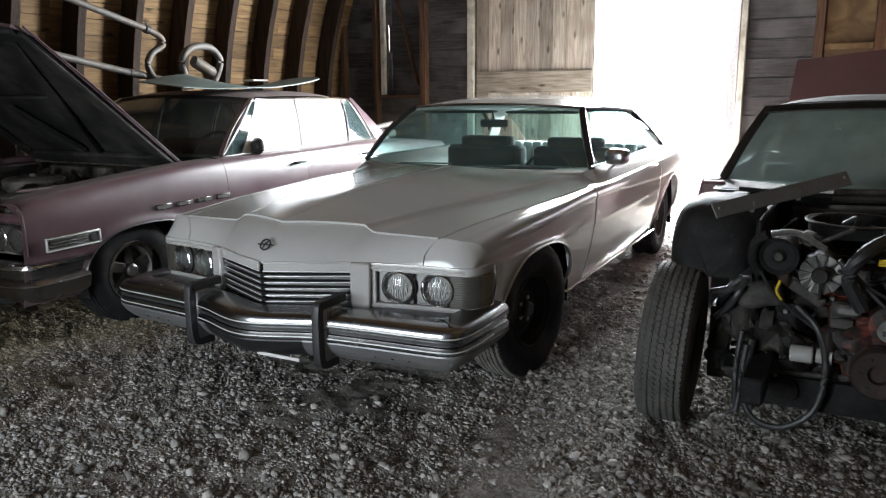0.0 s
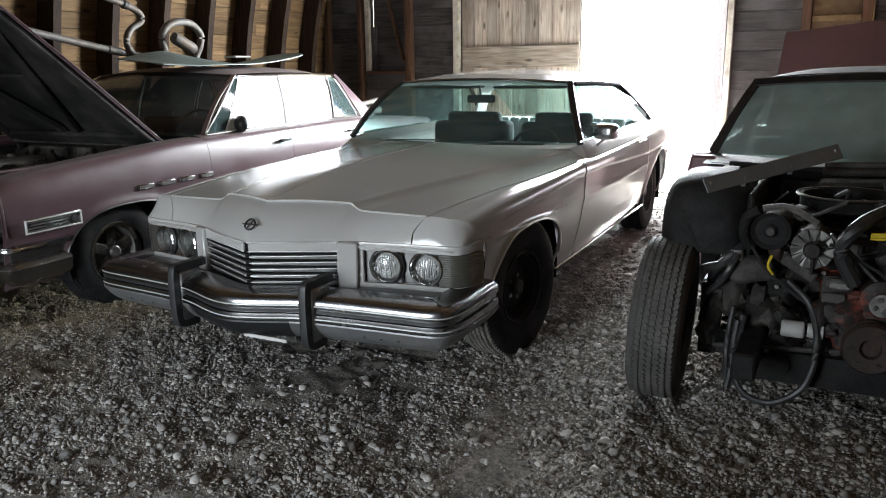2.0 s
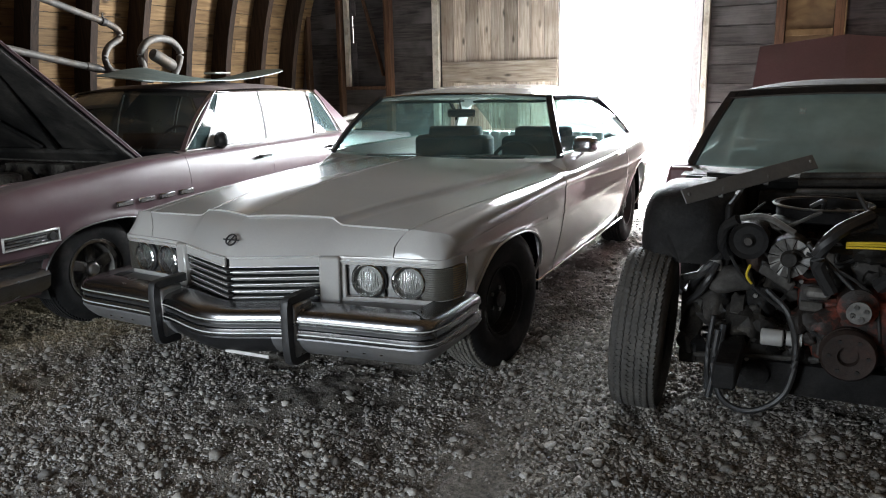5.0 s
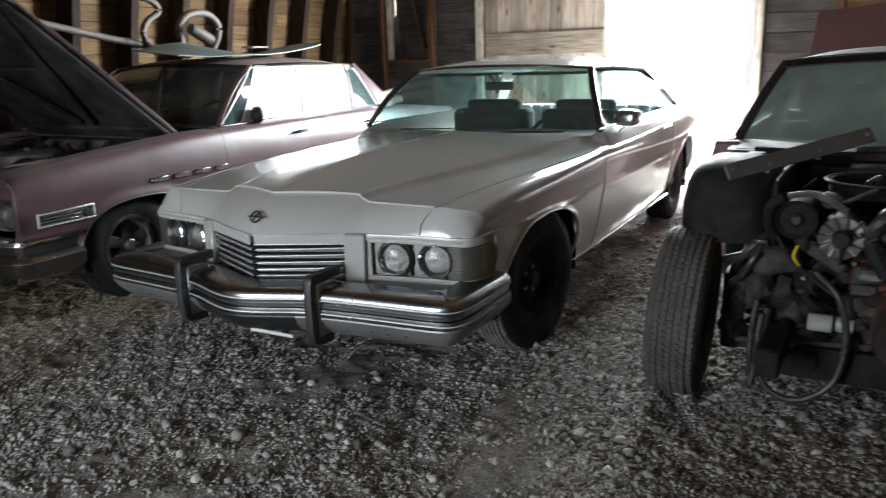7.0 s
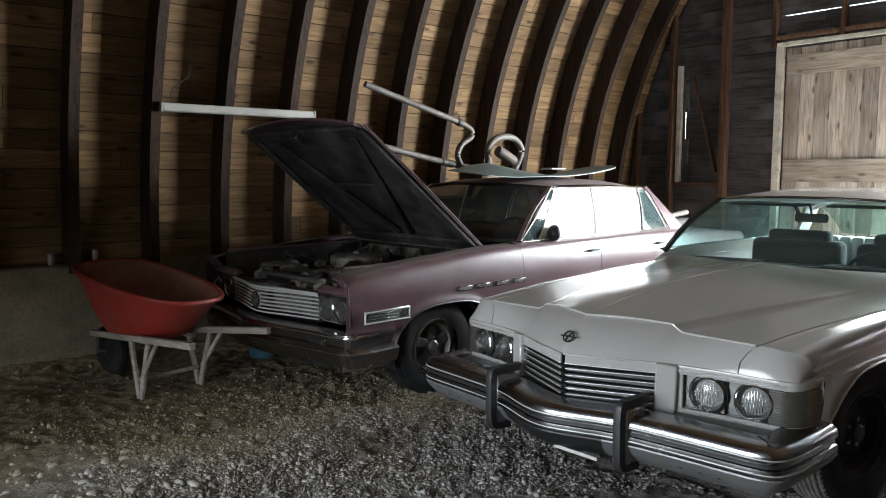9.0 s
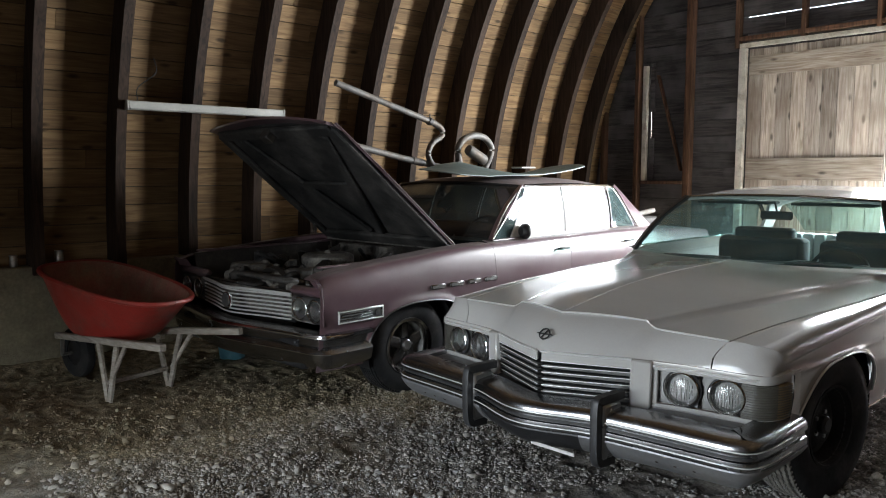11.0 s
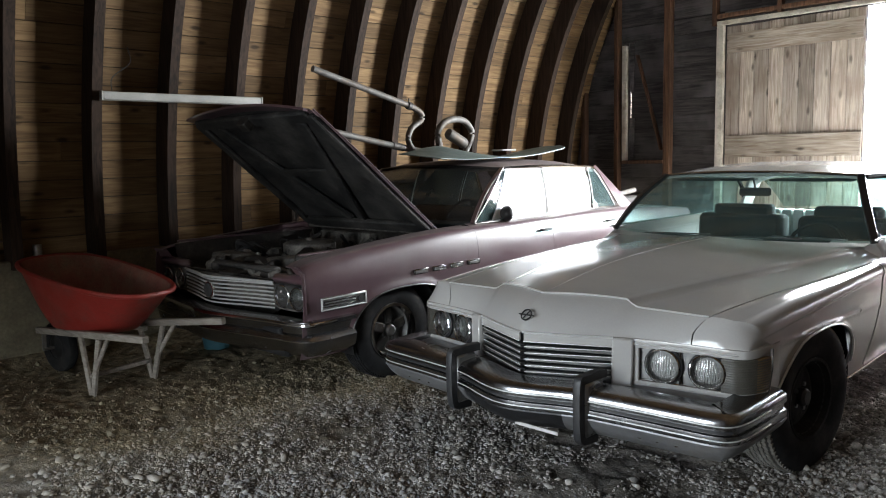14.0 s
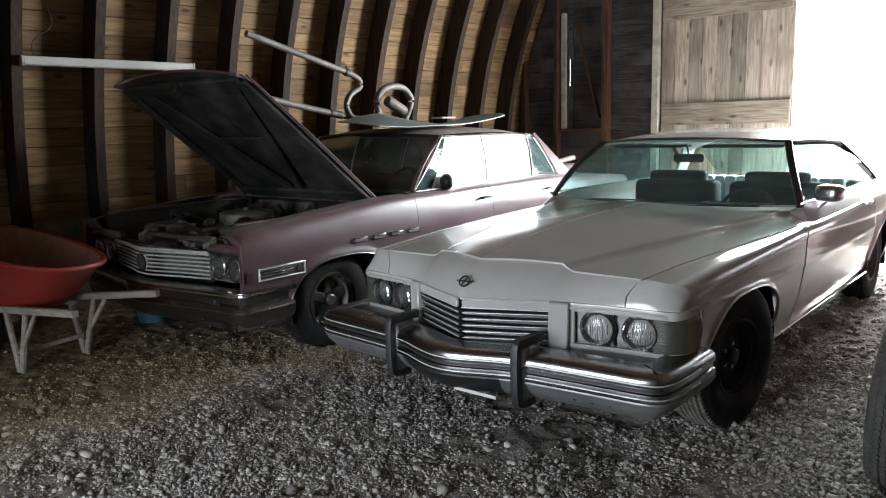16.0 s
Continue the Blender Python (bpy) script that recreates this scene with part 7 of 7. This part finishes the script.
# ---- loose things ----
def wheelbarrow():
    wb = thing("wheelbarrow", "wheelbarrow with red plastic tray and grey timber frame", "wheelbarrow", m=pose(-3.16, -.66, 0, 0, 0, 13))
    # local x runs to the handles

    def tray(a, t, inner=0.0):
        ca, sa = math.cos(a), math.sin(a)
        e = lambda c, n: math.copysign(abs(c) ** n, c)
        L0, L1, w0, w1 = .36, .64 - inner, .19, .33 - inner
        L, w = L0 + (L1 - L0) * t ** .8, w0 + (w1 - w0) * t ** .8
        w *= 1 + .10 * (-ca)
        x = -.02 + e(ca, .72) * L - .05 * (1 - t)
        y = e(sa, .72) * w
        z = .40 + inner + t * (.365 - inner * .4) - .085 * (x / .6) * t
        return (x, y, z)
    A = [2 * math.pi * i / 48 for i in range(49)]
    bm = grid(lambda a, t: tray(a, t), A, lin(0, 1, 8))
    bm.faces.new([v for v in sorted((v for v in bm.verts if abs(v.co.z - .40) < 1e-4), key=lambda v: math.atan2(v.co.y, v.co.x + .07))])
    tr = part("tray", bm, M_RED, wb, "deep red plastic tray", True)
    bm = grid(lambda a, t: tray(a, t, .014), A, lin(0, 1, 8))
    bm.faces.new([v for v in sorted((v for v in bm.verts if abs(v.co.z - .414) < 1e-4), key=lambda v: math.atan2(v.co.y, v.co.x + .07))])
    part("tray_inside", bm, M_TRAYDIRT, tr, "dusty faded tray inside", True)
    part("rim", tube([(lambda p: (p[0] * 1.012, p[1] * 1.02, p[2] + .002))(tray(a, 1)) for a in A], .017, 8), M_RED, tr, "rolled red rim", True)
    for s in (-1, 1):
        part("handle", beam((-.62, s * .12, .335), (.92, s * .30, .475), .045, .045, .005), M_GREYWOOD, wb)
        part("leg", beam((.10, s * .225, .385), (.20, s * .235, .0), .040, .024, .004, up=(0, 1, 0)), M_GREYWOOD, wb)
        part("leg", beam((.34, s * .245, .40), (.22, s * .235, .0), .040, .024, .004, up=(0, 1, 0)), M_GREYWOOD, wb)
        part("brace", beam((.46, s * .255, .42), (.24, s * .238, .14), .03, .02, .004, up=(0, 1, 0)), M_GREYWOOD, wb)
        part("riser", box(-.28, .26, s * .16 - .02, s * .16 + .02, .365, .40, .004), M_GREYWOOD, wb)
    part("leg_tie", beam((.20, -.235, .13), (.20, .235, .13), .022, .03, .004), M_GREYWOOD, wb)
    w = part("wheel", lathe([(.09, -.035), (.15, -.045), (.185, -.03), (.195, 0), (.185, .03), (.15, .045), (.09, .035)], 32, 'y', (-.56, 0, .195), closed=True), M_TYREBLACK, wb, "", True)
    part("hub", lathe([(0, -.05), (.09, -.03), (.09, .03), (0, .05)], 24, 'y', (-.56, 0, .195)), M_BLACK, w, "", True)
    part("axle", beam((-.56, -.13, .195), (-.56, .13, .195), .02, .02), M_GALV, wb)
    for s in (-1, 1):
        part("axle_bracket", beam((-.56, s * .12, .195), (-.54, s * .125, .33), .03, .012), M_GALV, wb)


wheelbarrow()


def exhaust_pipes():
    x = -2.9
    p1 = thing("exhaust_pipe", "long galvanised exhaust pipe with a bend lying on the roof", "pipe", "old exhaust pipes")
    part("tube", tube([(x, 1.02, 2.257), (x, 1.5, 2.132), (x, 2.0, 2.002), (x, 2.09, 1.975), (x, 2.17, 1.93), (x, 2.175, 1.87), (x, 2.06, 1.80), (x, 2.01, 1.70), (x + .02, 2.06, 1.60), (x + .05, 2.22, 1.555), (x + .06, 2.42, 1.53)], .027, 12, smooth=4), M_GALV, p1, "", True)
    part("clamp", lathe([(.034, -.02), (.036, 0), (.034, .02), (.027, .02), (.027, -.02)], 16, 'y', (0, 0, 0), closed=True, m=pose(x, 2.03, 1.993, -14)), M_GREASE, p1, "", True)
    part("clamp_bolt", beam((x, 2.03, 2.02), (x, 2.03, 2.06), .012, .012), M_GREASE, p1)
    p2 = thing("exhaust_pipe", "straight galvanised exhaust pipe resting on the roof edge", "pipe", "old exhaust pipes")
    part("tube", tube([(x - .02, .95, 1.806), (x - .02, 1.3, 1.742), (x - .02, 1.73, 1.662), (x - .02, 2.1, 1.600), (x - .02, 2.42, 1.552)], .028, 12), M_GALV, p2, "", True)
    part("sleeve", lathe([(.033, -.06), (.034, .06), (.028, .06), (.028, -.06)], 16, 'y', closed=True, m=pose(x - .02, 1.9, 1.634, -10.3)), M_GREASE, p2, "", True)
    p3 = thing("tail_pipe", "curved tail pipe loop with a small resonator on the roof", "pipe", "old exhaust pipes")
    part("tube", tube([(x - .02, 2.44, 1.55), (x, 2.39, 1.66), (x, 2.38, 1.76), (x, 2.46, 1.85), (x, 2.60, 1.885), (x, 2.73, 1.865), (x, 2.82, 1.78), (x, 2.80, 1.68), (x, 2.74, 1.58), (x + .02, 2.72, 1.535)], .032, 12, smooth=5), M_GALV, p3, "", True)
    part("resonator", lathe([(0, -.13), (.045, -.12), (.052, -.10), (.052, .10), (.045, .12), (0, .13)], 18, 'y', m=pose(x + .06, 2.56, 1.70, -25)), M_GALV, p3, "", True)
    part("bracket", beam((x, 2.36, 1.57), (x, 2.40, 1.72), .05, .05, .015), M_GREASE, p3)
    p4 = thing("pipe_stub", "short rusty pipe stub lying on the trunk", "pipe", "old exhaust pipes")
    part("tube", tube([(-2.5, 4.55, 1.055), (-2.5, 4.80, 1.085), (-2.5, 5.05, 1.112)], .030, 12), M_GALV, p4, "", True)
    part("rag", box(-2.62, -2.40, 4.6, 5.0, .965, 1.055, .02), M_GREASE, p4)


exhaust_pipes()


def fibreglass_sheet():
    sh = thing("fibreglass_sheet", "curled pale green fibreglass panel lying on the roof", "panel")

    def f(u, v):
        if u > .9:
            v = .5 + (v - .5) * math.sqrt(max(.12, 1 - ((u - .9) / .1) ** 2))
        y = 1.80 + 1.72 * u
        x = -2.20 - .52 * v - .06 * (1 - u)
        z = 1.505 + .12 * v * math.exp(-((u - .26) / .22) ** 2) + .03 * max(0, (.2 - u) / .2) + .115 * max(0, (u - .5) / .5) ** 1.7 * (1.0 - .1 * v) + .02 * math.sin(3 * u + 2 * v) * (u * (1 - u)) * 2
        z -= .05 * (1 - v) * max(0, 1 - u / .25) * 0.3
        return (x, y, z)
    thick(part("sheet", grid(f, lin(0, 1, 31), lin(0, 1, 9)), M_FIBRE, sh, "", True), .008, 0)
    part("white_offcut", box(-2.62, -2.48, 2.80, 3.00, 1.575, 1.592, .006), M_WHITEPLASTIC, sh, "white foam offcut")


fibreglass_sheet()


def white_strip():
    ls = thing("lamp_batten", "long white enamelled lamp batten hung on the ribs", "lamp batten")
    x, z = -3.995, 2.075
    part("housing", box(x - .035, x + .035, -.245, 1.17, z - .035, z + .035, .008), M_ENAMEL, ls)
    for y in (-.25, 1.175):
        part("end_cap", box(x - .038, x + .038, y - .008, y + .008, z - .039, z + .039, .004), M_ENAMEL, ls)
    part("reflector_lip", box(x + .036, x + .05, -.235, 1.16, z - .03, z - .022, .002), M_ENAMEL, ls)
    part("cord", tube([(x, -.16, z + .035), (x - .03, -.14, z + .15), (x - .05, .02, z + .28), (x - .04, .0, z + .40)], .004, 6, smooth=4), M_RUBBER, ls)


white_strip()


def tin_can(at, s):
    c = thing("tin_can", "small dull tin can standing on the knee wall", "can", "tin cans", pose(*at))
    part("body", lathe([(.030 * s, 0), (.033 * s, .004), (.033 * s, .045), (.0345 * s, .05), (.033 * s, .055), (.033 * s, .105 * s), (.0, .105 * s)], 20), M_CAN, c, "", True)
    part("rim", lathe([(.0345 * s, .10 * s), (.036 * s, .106 * s), (.033 * s, .11 * s), (.030 * s, .104 * s)], 20, closed=True), M_CAN, c, "", True)


tin_can((-4.31, -1.05, .80), .85)
tin_can((-4.31, -.72, .80), 1.0)


def teal_tub():
    t = thing("tub", "teal plastic tub on the gravel by the bumper", "tub", m=pose(-3.50, .36, 0, 0, 0, 20))
    part("body", lathe([(.10, .0), (.135, .255), (.15, .26), (.15, .272), (.13, .266), (.095, .02), (0, .02)], 24), M_BLUE, t, "", True)


teal_tub()


build_gravel("gravel_lumps", 350, .0135, (-4.0, 4.2, -1.9, 5.0), 11, "larger limestone lumps lying on the dusty floor")
build_gravel("gravel_coarse", 30000, .0100, (-4.2, 4.6, -1.9, 6.4), 3, "coarse limestone gravel scattered over the floor")
build_gravel("gravel_fine", 100000, .0066, (-3.6, 3.6, -1.5, 2.6), 5, "fine crushed gravel on the dusty floor")
